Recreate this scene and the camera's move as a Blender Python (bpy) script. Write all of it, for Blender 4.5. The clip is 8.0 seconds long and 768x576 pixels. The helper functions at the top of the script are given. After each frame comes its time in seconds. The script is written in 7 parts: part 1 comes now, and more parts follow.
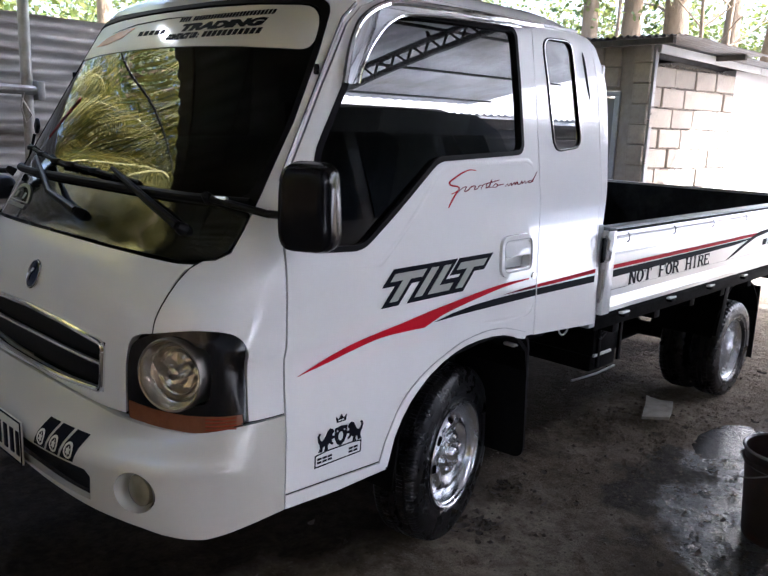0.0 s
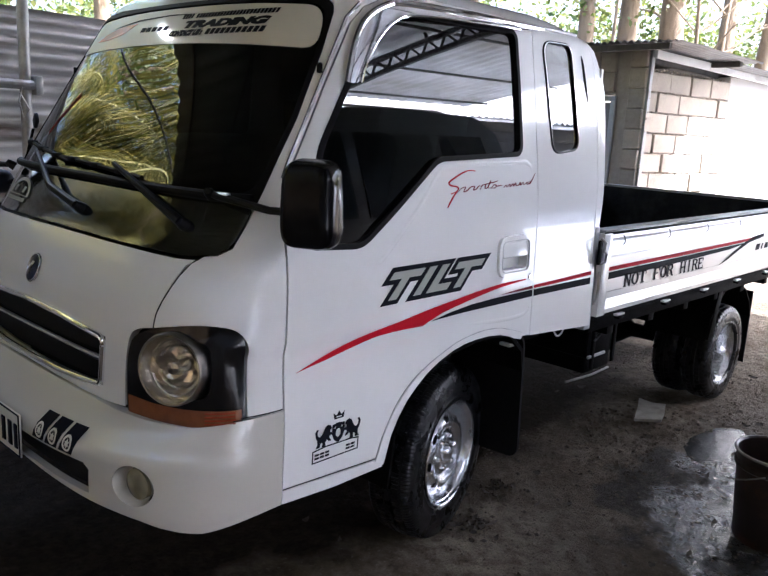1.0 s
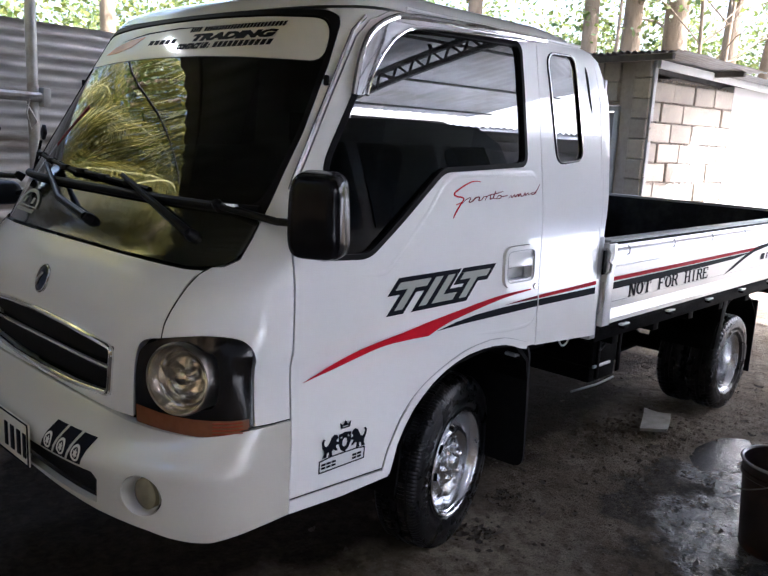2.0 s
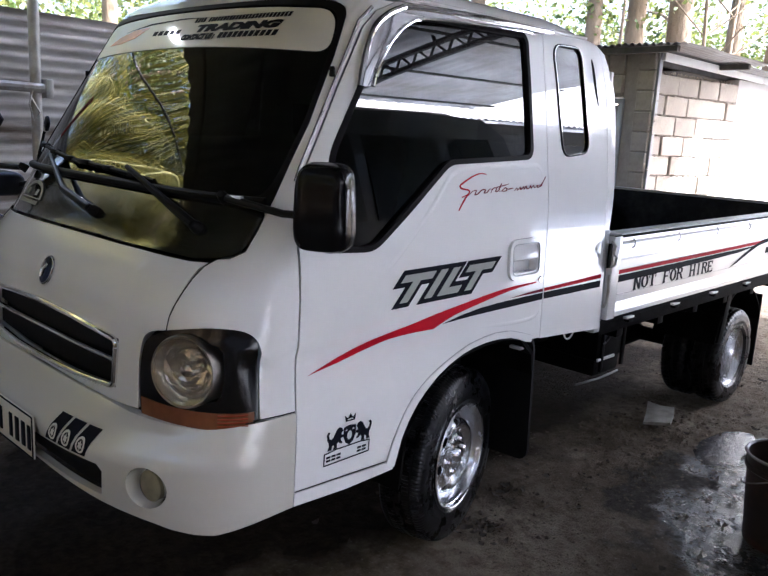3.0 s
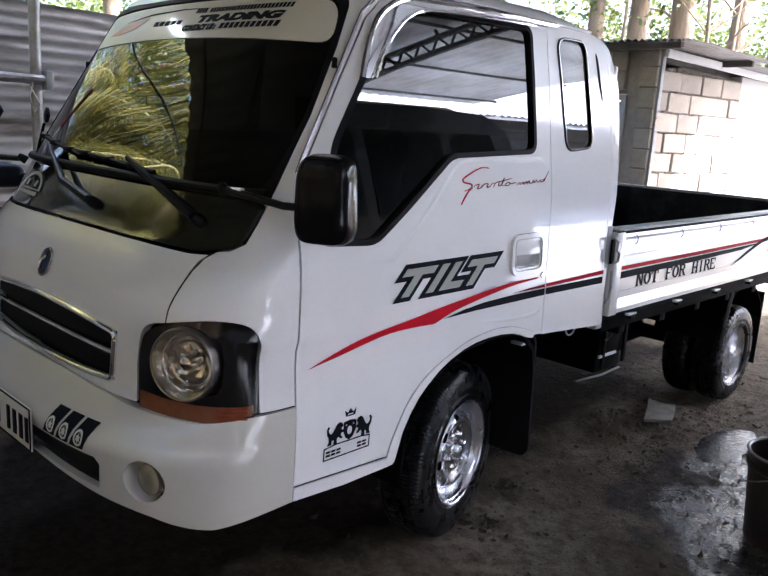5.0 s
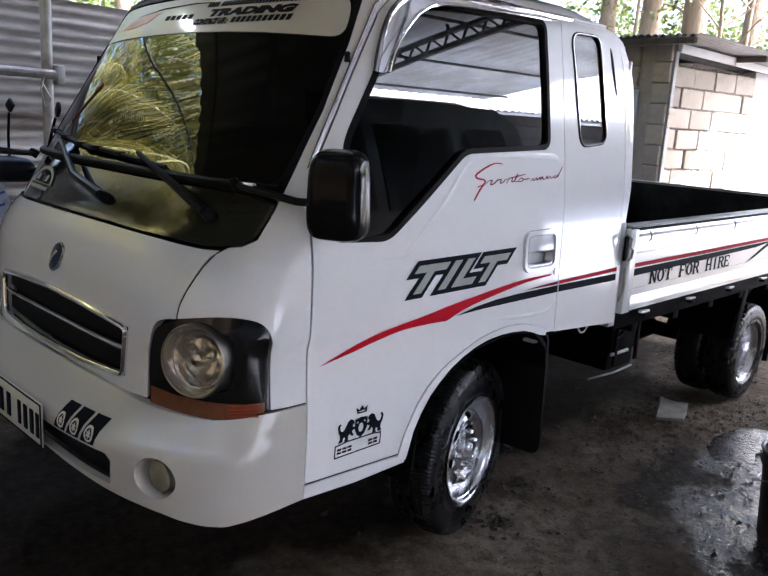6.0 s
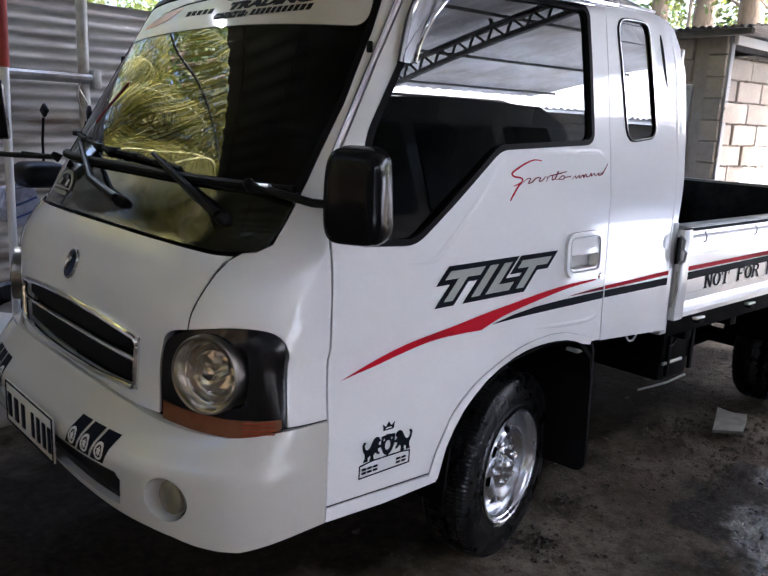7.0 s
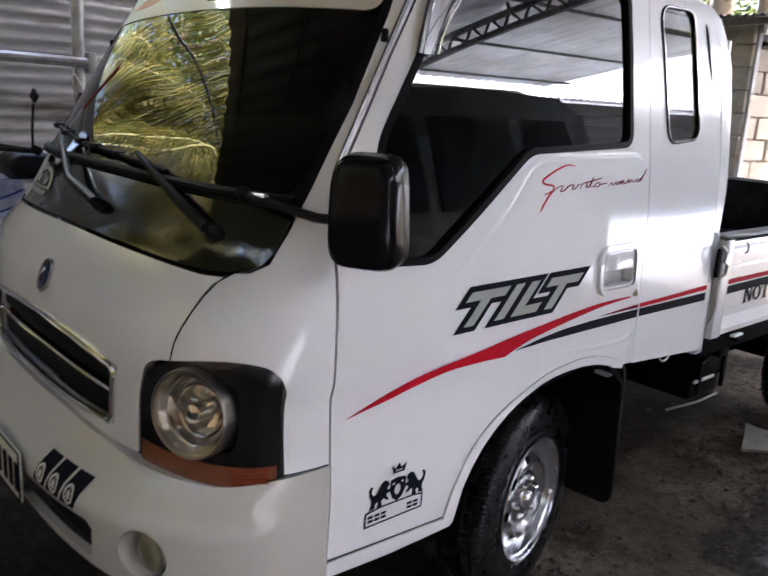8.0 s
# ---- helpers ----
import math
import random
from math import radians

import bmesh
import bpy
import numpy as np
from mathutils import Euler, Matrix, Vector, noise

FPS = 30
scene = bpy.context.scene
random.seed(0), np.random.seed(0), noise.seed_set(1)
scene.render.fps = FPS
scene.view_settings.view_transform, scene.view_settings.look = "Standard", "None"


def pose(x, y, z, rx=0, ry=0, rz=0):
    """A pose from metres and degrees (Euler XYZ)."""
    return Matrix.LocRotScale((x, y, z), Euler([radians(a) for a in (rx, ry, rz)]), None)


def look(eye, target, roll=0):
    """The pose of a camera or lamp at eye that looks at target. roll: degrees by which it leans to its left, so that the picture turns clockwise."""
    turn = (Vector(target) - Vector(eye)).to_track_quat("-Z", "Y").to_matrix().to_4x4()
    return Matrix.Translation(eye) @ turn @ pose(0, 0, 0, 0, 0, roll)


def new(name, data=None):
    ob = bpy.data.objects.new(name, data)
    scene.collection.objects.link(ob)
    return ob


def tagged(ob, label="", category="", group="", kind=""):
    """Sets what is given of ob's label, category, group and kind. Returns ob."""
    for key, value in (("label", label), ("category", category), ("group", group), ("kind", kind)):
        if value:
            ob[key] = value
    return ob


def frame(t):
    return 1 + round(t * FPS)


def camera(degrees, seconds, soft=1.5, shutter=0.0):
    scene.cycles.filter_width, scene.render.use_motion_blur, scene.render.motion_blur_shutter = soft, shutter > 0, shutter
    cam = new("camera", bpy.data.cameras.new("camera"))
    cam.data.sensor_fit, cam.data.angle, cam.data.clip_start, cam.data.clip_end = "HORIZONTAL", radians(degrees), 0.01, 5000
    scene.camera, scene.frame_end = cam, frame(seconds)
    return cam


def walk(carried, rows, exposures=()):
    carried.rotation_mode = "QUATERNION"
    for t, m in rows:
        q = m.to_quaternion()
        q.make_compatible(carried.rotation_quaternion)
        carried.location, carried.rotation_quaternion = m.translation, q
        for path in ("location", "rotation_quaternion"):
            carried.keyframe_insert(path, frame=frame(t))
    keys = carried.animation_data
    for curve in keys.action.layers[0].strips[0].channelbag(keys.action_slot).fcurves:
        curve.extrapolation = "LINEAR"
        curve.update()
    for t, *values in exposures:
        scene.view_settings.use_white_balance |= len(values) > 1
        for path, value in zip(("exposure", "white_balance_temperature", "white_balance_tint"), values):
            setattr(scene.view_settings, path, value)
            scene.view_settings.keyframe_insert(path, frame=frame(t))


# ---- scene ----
cam = camera(52.5, 8.0, shutter=0.2)
PATH = [
    (0, (-0.865, -1.517, 1.51), (0.551, -0.166, 1.093), 2.2),
    (0.5, (-0.883, -1.515, 1.507), (0.53, -0.164, 1.083), 3.0),
    (1, (-0.891, -1.516, 1.504), (0.538, -0.179, 1.091), 3.1),
    (1.5, (-0.901, -1.524, 1.509), (0.525, -0.176, 1.126), 2.9),
    (3, (-0.906, -1.507, 1.506), (0.513, -0.159, 1.098), 3.1),
    (3.5, (-0.905, -1.505, 1.506), (0.511, -0.151, 1.106), 3.4),
    (4, (-0.905, -1.5, 1.502), (0.515, -0.148, 1.104), 3.5),
    (4.5, (-0.901, -1.495, 1.498), (0.523, -0.151, 1.09), 3.4),
    (6, (-0.889, -1.474, 1.494), (0.512, -0.113, 1.064), 3.6),
    (6.5, (-0.868, -1.437, 1.488), (0.525, -0.068, 1.058), 3.4),
    (7, (-0.741, -1.404, 1.476), (0.571, 0.044, 1.046), 2.6),
    (7.3, (-0.621, -1.38, 1.477), (0.686, 0.06, 1.009), 3.3),
    (7.5, (-0.577, -1.349, 1.493), (0.69, 0.115, 0.993), 4.1),
    (7.8, (-0.563, -1.27, 1.486), (0.644, 0.245, 0.992), 2.6),
    (8, (-0.579, -1.196, 1.507), (0.717, 0.254, 1.039), 3.4),
]
walk(cam, [(t, look(eye, target, roll)) for t, eye, target, roll in PATH], exposures=[(0.0, 3.29, 5450, 15), (7.4, 3.29, 5450, 15), (8.0, 3.36, 5700, 15)])

# ---- world, sun, exposure ----
SUN = Vector((0.40, -0.52, 0.75)).normalized()
world = bpy.data.worlds.new("world")
scene.world = world
world.use_nodes = True
wn = world.node_tree
sky = wn.nodes.new("ShaderNodeTexSky")
sky.sky_type = 'NISHITA'
sky.sun_disc = False
sky.dust_density = 8.0
sky.air_density = 1.0
sky.sun_elevation = math.asin(SUN.z)
sky.sun_rotation = math.atan2(SUN.x, SUN.y)
wn.links.new(sky.outputs[0], wn.nodes["Background"].inputs[0])
wn.nodes["Background"].inputs[1].default_value = 0.15
sun = new("sun", bpy.data.lights.new("sun", 'SUN'))
sun.data.energy, sun.data.angle, sun.data.color = 4.7, radians(0.53), (1.0, 0.96, 0.90)
sun.matrix_world = look(SUN * 60, (0, 0, 0))


# ---- materials ----
def mat(name, color, rough=0.5, metal=0.0, spec=0.5, coat=0.0, trans=0.0, ior=1.45, vary=0.0, scale=8.0,
        bump=0.0, bscale=60.0, dirt=None, dscale=2.0, damount=0.5, rvary=0.0, stretch=(1, 1, 1), piece=0.0):
    """A Principled material: base colour with fine variation, a second colour in patches, relief."""
    m = bpy.data.materials.new(name)
    m.use_nodes = True
    nt = m.node_tree
    b = nt.nodes["Principled BSDF"]
    link = nt.links.new
    b.inputs["Base Color"].default_value = (*color, 1)
    b.inputs["Roughness"].default_value = rough
    b.inputs["Metallic"].default_value = metal
    b.inputs["Specular IOR Level"].default_value = spec
    b.inputs["Coat Weight"].default_value = coat
    b.inputs["Coat Roughness"].default_value = 0.05
    b.inputs["Transmission Weight"].default_value = trans
    b.inputs["IOR"].default_value = ior
    if not (vary or bump or dirt or rvary or piece):
        return m
    co = nt.nodes.new("ShaderNodeTexCoord")
    mp = nt.nodes.new("ShaderNodeMapping")
    mp.inputs["Scale"].default_value = stretch
    link(co.outputs["Object"], mp.inputs[0])

    def noise_tex(s, detail=5.0, rough_=0.6):
        n = nt.nodes.new("ShaderNodeTexNoise")
        n.inputs["Scale"].default_value = s
        n.inputs["Detail"].default_value = detail
        n.inputs["Roughness"].default_value = rough_
        link(mp.outputs[0], n.inputs["Vector"])
        return n.outputs["Fac"]

    def ramp(src, lo, hi, a, c):
        r = nt.nodes.new("ShaderNodeMapRange")
        for i, v in enumerate((lo, hi, a, c)):
            r.inputs[i + 1].default_value = v
        link(src, r.inputs[0])
        return r.outputs[0]

    col = None
    if vary or piece:
        hsv = nt.nodes.new("ShaderNodeHueSaturation")
        hsv.inputs["Color"].default_value = (*color, 1)
        value = ramp(noise_tex(scale), 0.3, 0.7, 1 - vary, 1 + vary)
        if piece:
            info = nt.nodes.new("ShaderNodeObjectInfo")
            mul = nt.nodes.new("ShaderNodeMath")
            mul.operation = 'MULTIPLY'
            link(value, mul.inputs[0])
            link(ramp(info.outputs["Random"], 0, 1, 1 - piece, 1 + piece), mul.inputs[1])
            value = mul.outputs[0]
        link(value, hsv.inputs["Value"])
        col = hsv.outputs[0]
    if dirt:
        mx = nt.nodes.new("ShaderNodeMix")
        mx.data_type = 'RGBA'
        link(ramp(noise_tex(dscale, 8, 0.65), 0.46, 0.66, 0, damount), mx.inputs["Factor"])
        if col:
            link(col, mx.inputs["A"])
        else:
            mx.inputs["A"].default_value = (*color, 1)
        mx.inputs["B"].default_value = (*dirt, 1)
        col = mx.outputs["Result"]
    if col:
        link(col, b.inputs["Base Color"])
    if rvary:
        link(ramp(noise_tex(scale * 0.7, 6), 0.3, 0.7, max(0, rough - rvary), rough + rvary), b.inputs["Roughness"])
    if bump:
        bp = nt.nodes.new("ShaderNodeBump")
        bp.inputs["Strength"].default_value = 1.0
        bp.inputs["Distance"].default_value = bump
        link(noise_tex(bscale, 6, 0.65), bp.inputs["Height"])
        link(bp.outputs[0], b.inputs["Normal"])
    return m


PAINT = mat("white_paint", (0.825, 0.822, 0.812), 0.22, spec=0.2, coat=1.0, vary=0.015, scale=3, dirt=(0.62, 0.59, 0.52), dscale=1.3, damount=0.12, bump=0.00015, bscale=9, rvary=0.04)
PAINT.node_tree.nodes["Principled BSDF"].inputs["Coat IOR"].default_value = 1.5
PAINT.node_tree.nodes["Principled BSDF"].inputs["Coat Roughness"].default_value = 0.015
# copy of white_paint, darkened and yellowed to offset too much light on the bumper
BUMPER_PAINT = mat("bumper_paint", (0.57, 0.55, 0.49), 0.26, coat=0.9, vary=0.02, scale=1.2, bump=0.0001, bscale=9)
PAINT_POST = mat("grey_painted_steel", (0.40, 0.41, 0.42), 0.4, vary=0.08, dirt=(0.25, 0.23, 0.2), dscale=7, damount=0.4)
BLACK_GLOSS = mat("gloss_black", (0.007, 0.007, 0.008), 0.10, spec=0.4, coat=0.15, rvary=0.05, scale=6)
BLACK_COWL = mat("cowl_black", (0.008, 0.009, 0.007), 0.06, spec=0.6, ior=1.7, coat=1.0, bump=0.0016, bscale=7, rvary=0.06, scale=9)
PLASTIC = mat("black_plastic", (0.008, 0.008, 0.009), 0.38, spec=0.15, vary=0.2, scale=30, bump=0.0004, bscale=500)
MIRROR_SHELL = mat("mirror_shell_black", (0.006, 0.006, 0.007), 0.13, spec=0.15, coat=0.0, vary=0.2, scale=20)
RUBBER = mat("black_rubber", (0.007, 0.007, 0.008), 0.55, spec=0.08, vary=0.2, scale=40)
TYRE = mat("tyre_rubber", (0.007, 0.007, 0.008), 0.30, spec=0.30, vary=0.3, scale=25, bump=0.0005, bscale=220, rvary=0.12, dirt=(0.022, 0.020, 0.018), dscale=9, damount=0.35)
GLASS = mat("tinted_glass", (0.045, 0.05, 0.05), 0.0, trans=1.0, ior=2.3)
WINDSCREEN = mat("windscreen_glass", (0.06, 0.07, 0.06), 0.0, trans=1.0, ior=1.72)
CLEAR = mat("smoked_lens", (0.84, 0.81, 0.76), 0.02, trans=1.0, ior=1.06)
CHROME = mat("chrome", (0.82, 0.82, 0.82), 0.07, metal=1.0, rvary=0.04, scale=20)
VISOR = mat("chromed_visor", (0.86, 0.86, 0.87), 0.07, metal=1.0, rvary=0.05, scale=12)
LAMP_RIM = mat("lamp_rim", (0.27, 0.25, 0.225), 0.33, metal=1.0)
REFLECTOR = mat("lamp_reflector", (0.84, 0.80, 0.74), 0.24, metal=1.0)
WHEEL = mat("silver_wheel_paint", (0.78, 0.79, 0.82), 0.24, metal=0.92, vary=0.05, scale=25, rvary=0.05)
AMBER = mat("amber_lens", (0.185, 0.066, 0.028), 0.12, coat=0.6, vary=0.15, scale=30)
AMBER_RED = mat("red_amber_lens", (0.24, 0.040, 0.016), 0.12, coat=0.6, vary=0.15, scale=30)
FOGLENS = mat("fog_lens", (0.20, 0.18, 0.115), 0.18, coat=0.5, vary=0.1, scale=40)
UNDER = mat("underbody_black", (0.005, 0.005, 0.005), 0.6, spec=0.03, vary=0.4, scale=12, bump=0.001, bscale=60)
LINER = mat("bed_liner_black", (0.009, 0.009, 0.011), 0.65, spec=0.08, vary=0.35, scale=25, bump=0.0015, bscale=90, dirt=(0.04, 0.038, 0.036), dscale=5, damount=0.4)
D_RED = mat("red_vinyl", (0.46, 0.008, 0.022), 0.5, spec=0.06, vary=0.05)
D_BLACK = mat("black_vinyl", (0.008, 0.009, 0.014), 0.55, spec=0.04, vary=0.1, scale=30)
D_GREY = mat("grey_vinyl", (0.36, 0.37, 0.33), 0.5, spec=0.15, vary=0.05)
D_ORANGE = mat("orange_vinyl", (0.55, 0.20, 0.07), 0.4, vary=0.2, scale=12)
D_MAROON = mat("maroon_vinyl", (0.16, 0.010, 0.024), 0.5, spec=0.05)
STRIP = mat("white_sun_strip", (0.72, 0.69, 0.61), 0.45, spec=0.3, coat=0.5, vary=0.03, scale=5)
D_PLATE = mat("plate_white", (0.62, 0.60, 0.52), 0.4, vary=0.08, scale=20)
BLUE_LENS = mat("badge_blue", (0.016, 0.028, 0.075), 0.15, metal=0.6)
GALV = mat("galvanised_sheet", (0.46, 0.45, 0.43), 0.5, metal=0.25, vary=0.25, scale=5, dirt=(0.135, 0.10, 0.072), dscale=2.2, damount=0.9, rvary=0.12, stretch=(0.35, 1, 2.6))
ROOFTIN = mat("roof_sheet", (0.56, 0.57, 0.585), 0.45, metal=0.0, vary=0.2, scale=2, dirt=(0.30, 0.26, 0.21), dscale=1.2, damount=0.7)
# darkness of the roof's far half, put into the sheet colour
DARK_ROOFTIN = mat("dark_roof_sheet", (0.055, 0.058, 0.054), 0.6, metal=0.0, vary=0.25, scale=2, dirt=(0.07, 0.056, 0.043), dscale=1.2, damount=0.6)
SHED_TIN = mat("weathered_tin", (0.13, 0.13, 0.135), 0.5, metal=0.4, vary=0.3, scale=3, dirt=(0.10, 0.07, 0.05), dscale=2, damount=0.6)
TRUSS = mat("truss_steel", (0.03, 0.027, 0.025), 0.55, vary=0.3, scale=20)
PIPE = mat("galvanised_pipe", (0.50, 0.50, 0.48), 0.38, metal=0.6, vary=0.15, scale=9, dirt=(0.22, 0.16, 0.11), dscale=6, damount=0.6)
PIPE_BRIGHT = mat("bright_pipe", (0.76, 0.77, 0.80), 0.3, metal=0.35, vary=0.1, scale=9)
PIPE_RED = mat("red_painted_pipe", (0.42, 0.05, 0.04), 0.4, vary=0.15, scale=12)
BLOCK = mat("concrete_block", (0.43, 0.38, 0.315), 0.92, vary=0.22, scale=9, bump=0.006, bscale=90, dirt=(0.26, 0.225, 0.185), dscale=5, damount=0.5, piece=0.14)
MORTAR = mat("mortar", (0.36, 0.32, 0.27), 0.92, vary=0.15, scale=14, bump=0.006, bscale=60)
PLASTER = mat("lime_plaster", (0.66, 0.64, 0.60), 0.9, vary=0.08, scale=3, bump=0.003, bscale=40, dirt=(0.5, 0.47, 0.43), dscale=1.5, damount=0.4)
WHITE_TRIM = mat("white_trim", (0.74, 0.73, 0.70), 0.5, vary=0.06, scale=6)
DARK_WOOD = mat("weathered_timber", (0.20, 0.14, 0.080), 0.75, vary=0.25, scale=12, stretch=(1, 1, 0.15), bump=0.003, bscale=40)
OLD_TIMBER = mat("grey_old_timber", (0.085, 0.076, 0.068), 0.8, vary=0.25, scale=12, stretch=(1, 1, 0.15), bump=0.003, bscale=40)
DOOR_GREY = mat("grey_door_sheet", (0.21, 0.205, 0.20), 0.55, vary=0.12, scale=5)
BARK = mat("bark", (0.20, 0.145, 0.09), 0.9, vary=0.35, scale=6, bump=0.03, bscale=14, dirt=(0.09, 0.07, 0.045), dscale=3, damount=0.6, stretch=(1, 1, 0.35))
STONE = mat("stone", (0.100, 0.080, 0.058), 0.85, vary=0.45, scale=30, bump=0.003, bscale=90)
SLAB = mat("broken_tile", (0.27, 0.265, 0.24), 0.75, vary=0.2, scale=14, bump=0.002, bscale=60, dirt=(0.10, 0.085, 0.07), dscale=9, damount=0.6)
LITTER = mat("dry_leaf_litter", (0.055, 0.043, 0.033), 0.8, vary=0.5, scale=20)
BUCKET = mat("bucket_plastic", (0.028, 0.020, 0.018), 0.35, vary=0.3, scale=12, dirt=(0.13, 0.055, 0.035), dscale=4, damount=0.8)
WATER = mat("standing_water", (0.018, 0.016, 0.014), 0.05, spec=0.5, bump=0.010, bscale=13)
VAN_GLASS = mat("dark_van_glass", (0.006, 0.007, 0.008), 0.25, spec=0.12)
FAIRING_PALE = mat("pale_fairing", (0.40, 0.42, 0.56), 0.25, coat=0.5, vary=0.15, scale=14, dirt=(0.03, 0.03, 0.05), dscale=9, damount=0.7)
BIKE_BLUE = mat("blue_fairing", (0.05, 0.08, 0.22), 0.2, coat=0.6)
SEAT = mat("seat_vinyl", (0.015, 0.015, 0.016), 0.5, vary=0.2, scale=30)
VAN = mat("dark_van_paint", (0.012, 0.014, 0.020), 0.35, spec=0.3, coat=0.15)
SACK = mat("white_sack", (0.6, 0.58, 0.56), 0.7, vary=0.12, scale=9)


# glow of the added globe that makes the glint on the sun strip
GLINT_GLOW = bpy.data.materials.new("glint_glow")
GLINT_GLOW.use_nodes = True
GLINT_GLOW.node_tree.nodes["Principled BSDF"].inputs["Emission Color"].default_value = (1, 0.97, 0.9, 1)
GLINT_GLOW.node_tree.nodes["Principled BSDF"].inputs["Emission Strength"].default_value = 90.0


def leaf_mat(name, color, color2):
    """Leaves that let light through; each leaf has its own shade."""
    m = bpy.data.materials.new(name)
    m.use_nodes = True
    nt = m.node_tree
    b = nt.nodes["Principled BSDF"]
    out = nt.nodes["Material Output"]
    geo = nt.nodes.new("ShaderNodeNewGeometry")
    mx = nt.nodes.new("ShaderNodeMix")
    mx.data_type = 'RGBA'
    nt.links.new(geo.outputs["Random Per Island"], mx.inputs["Factor"])
    mx.inputs["A"].default_value = (*color, 1)
    mx.inputs["B"].default_value = (*color2, 1)
    nt.links.new(mx.outputs["Result"], b.inputs["Base Color"])
    b.inputs["Roughness"].default_value = 0.45
    tr = nt.nodes.new("ShaderNodeBsdfTranslucent")
    nt.links.new(mx.outputs["Result"], tr.inputs["Color"])
    mix = nt.nodes.new("ShaderNodeMixShader")
    mix.inputs[0].default_value = 0.45
    nt.links.new(b.outputs[0], mix.inputs[1])
    nt.links.new(tr.outputs[0], mix.inputs[2])
    nt.links.new(mix.outputs[0], out.inputs["Surface"])
    return m


LEAF = leaf_mat("leaves", (0.045, 0.080, 0.014), (0.17, 0.175, 0.045))
PALM_LEAF = leaf_mat("palm_leaves", (0.020, 0.034, 0.003), (0.21, 0.170, 0.028))
PALM_STALK = mat("palm_stalk", (0.24, 0.22, 0.08), 0.6, vary=0.2, scale=8)


def ground_mat():
    """Trodden earth, wet and dark in one irregular patch."""
    m = bpy.data.materials.new("trodden_earth")
    m.use_nodes = True
    nt = m.node_tree
    b = nt.nodes["Principled BSDF"]
    link = nt.links.new
    co = nt.nodes.new("ShaderNodeTexCoord")

    def tex(s, d=6.0, r=0.6):
        n = nt.nodes.new("ShaderNodeTexNoise")
        n.inputs["Scale"].default_value, n.inputs["Detail"].default_value, n.inputs["Roughness"].default_value = s, d, r
        link(co.outputs["Object"], n.inputs["Vector"])
        return n.outputs["Fac"]

    def rng(src, lo, hi, a, c):
        r = nt.nodes.new("ShaderNodeMapRange")
        for i, v in enumerate((lo, hi, a, c)):
            r.inputs[i + 1].default_value = v
        link(src, r.inputs[0])
        return r.outputs[0]

    def mixc(f, a, c):
        x = nt.nodes.new("ShaderNodeMix")
        x.data_type = 'RGBA'
        link(f, x.inputs["Factor"])
        for key, v in (("A", a), ("B", c)):
            if isinstance(v, tuple):
                x.inputs[key].default_value = (*v, 1)
            else:
                link(v, x.inputs[key])
        return x.outputs["Result"]

    def math2(op, a, c):
        x = nt.nodes.new("ShaderNodeMath")
        x.operation = op
        for i, v in enumerate((a, c)):
            if isinstance(v, (int, float)):
                x.inputs[i].default_value = v
            else:
                link(v, x.inputs[i])
        return x.outputs[0]

    base = mixc(rng(tex(1.1, 8), 0.4, 0.62, 0, 1), (0.112, 0.090, 0.064), (0.220, 0.190, 0.146))
    base = mixc(rng(tex(17, 8, 0.7), 0.42, 0.68, 0, 0.8), base, (0.047, 0.034, 0.022))
    base = mixc(rng(tex(60, 4), 0.60, 0.72, 0, 0.6), base, (0.26, 0.235, 0.20))
    # dry pale gravel outside the shelter, out of view, kept pale to bounce light in
    sep = nt.nodes.new("ShaderNodeSeparateXYZ")
    link(co.outputs["Object"], sep.inputs[0])
    dry = rng(math2('ADD', sep.outputs["Y"], rng(tex(0.9, 6), 0.3, 0.7, -0.4, 0.4)), -3.3, -2.7, 1, 0)
    base = mixc(dry, base, mixc(rng(tex(24, 6, 0.7), 0.35, 0.65, 0, 1), (0.47, 0.48, 0.495), (0.61, 0.62, 0.635)))
    # the wet patch: an uneven oval
    mp = nt.nodes.new("ShaderNodeMapping")
    mp.vector_type = 'TEXTURE'
    mp.inputs["Location"].default_value = (2.50, -1.02, 0)
    mp.inputs["Rotation"].default_value = (0, 0, radians(14))
    mp.inputs["Scale"].default_value = (1.30, 0.80, 1)
    link(co.outputs["Object"], mp.inputs[0])
    ln = nt.nodes.new("ShaderNodeVectorMath")
    ln.operation = 'LENGTH'
    link(mp.outputs[0], ln.inputs[0])
    wet = rng(math2('ADD', ln.outputs["Value"], rng(tex(3.4, 7), 0.3, 0.7, -0.26, 0.26)), 0.90, 1.0, 1, 0)
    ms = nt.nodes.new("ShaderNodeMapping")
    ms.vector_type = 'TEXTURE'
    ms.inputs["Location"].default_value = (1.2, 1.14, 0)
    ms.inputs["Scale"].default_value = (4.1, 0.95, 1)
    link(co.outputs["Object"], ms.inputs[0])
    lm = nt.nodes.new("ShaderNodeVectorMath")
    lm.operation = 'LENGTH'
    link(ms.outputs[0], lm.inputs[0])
    # shade beneath the truck, put into the earth's colour as a near-black ellipse
    truck_shade = rng(math2('ADD', lm.outputs["Value"], rng(tex(1.7, 6), 0.3, 0.7, -0.22, 0.22)), 0.72, 1.0, 0.96, 0)
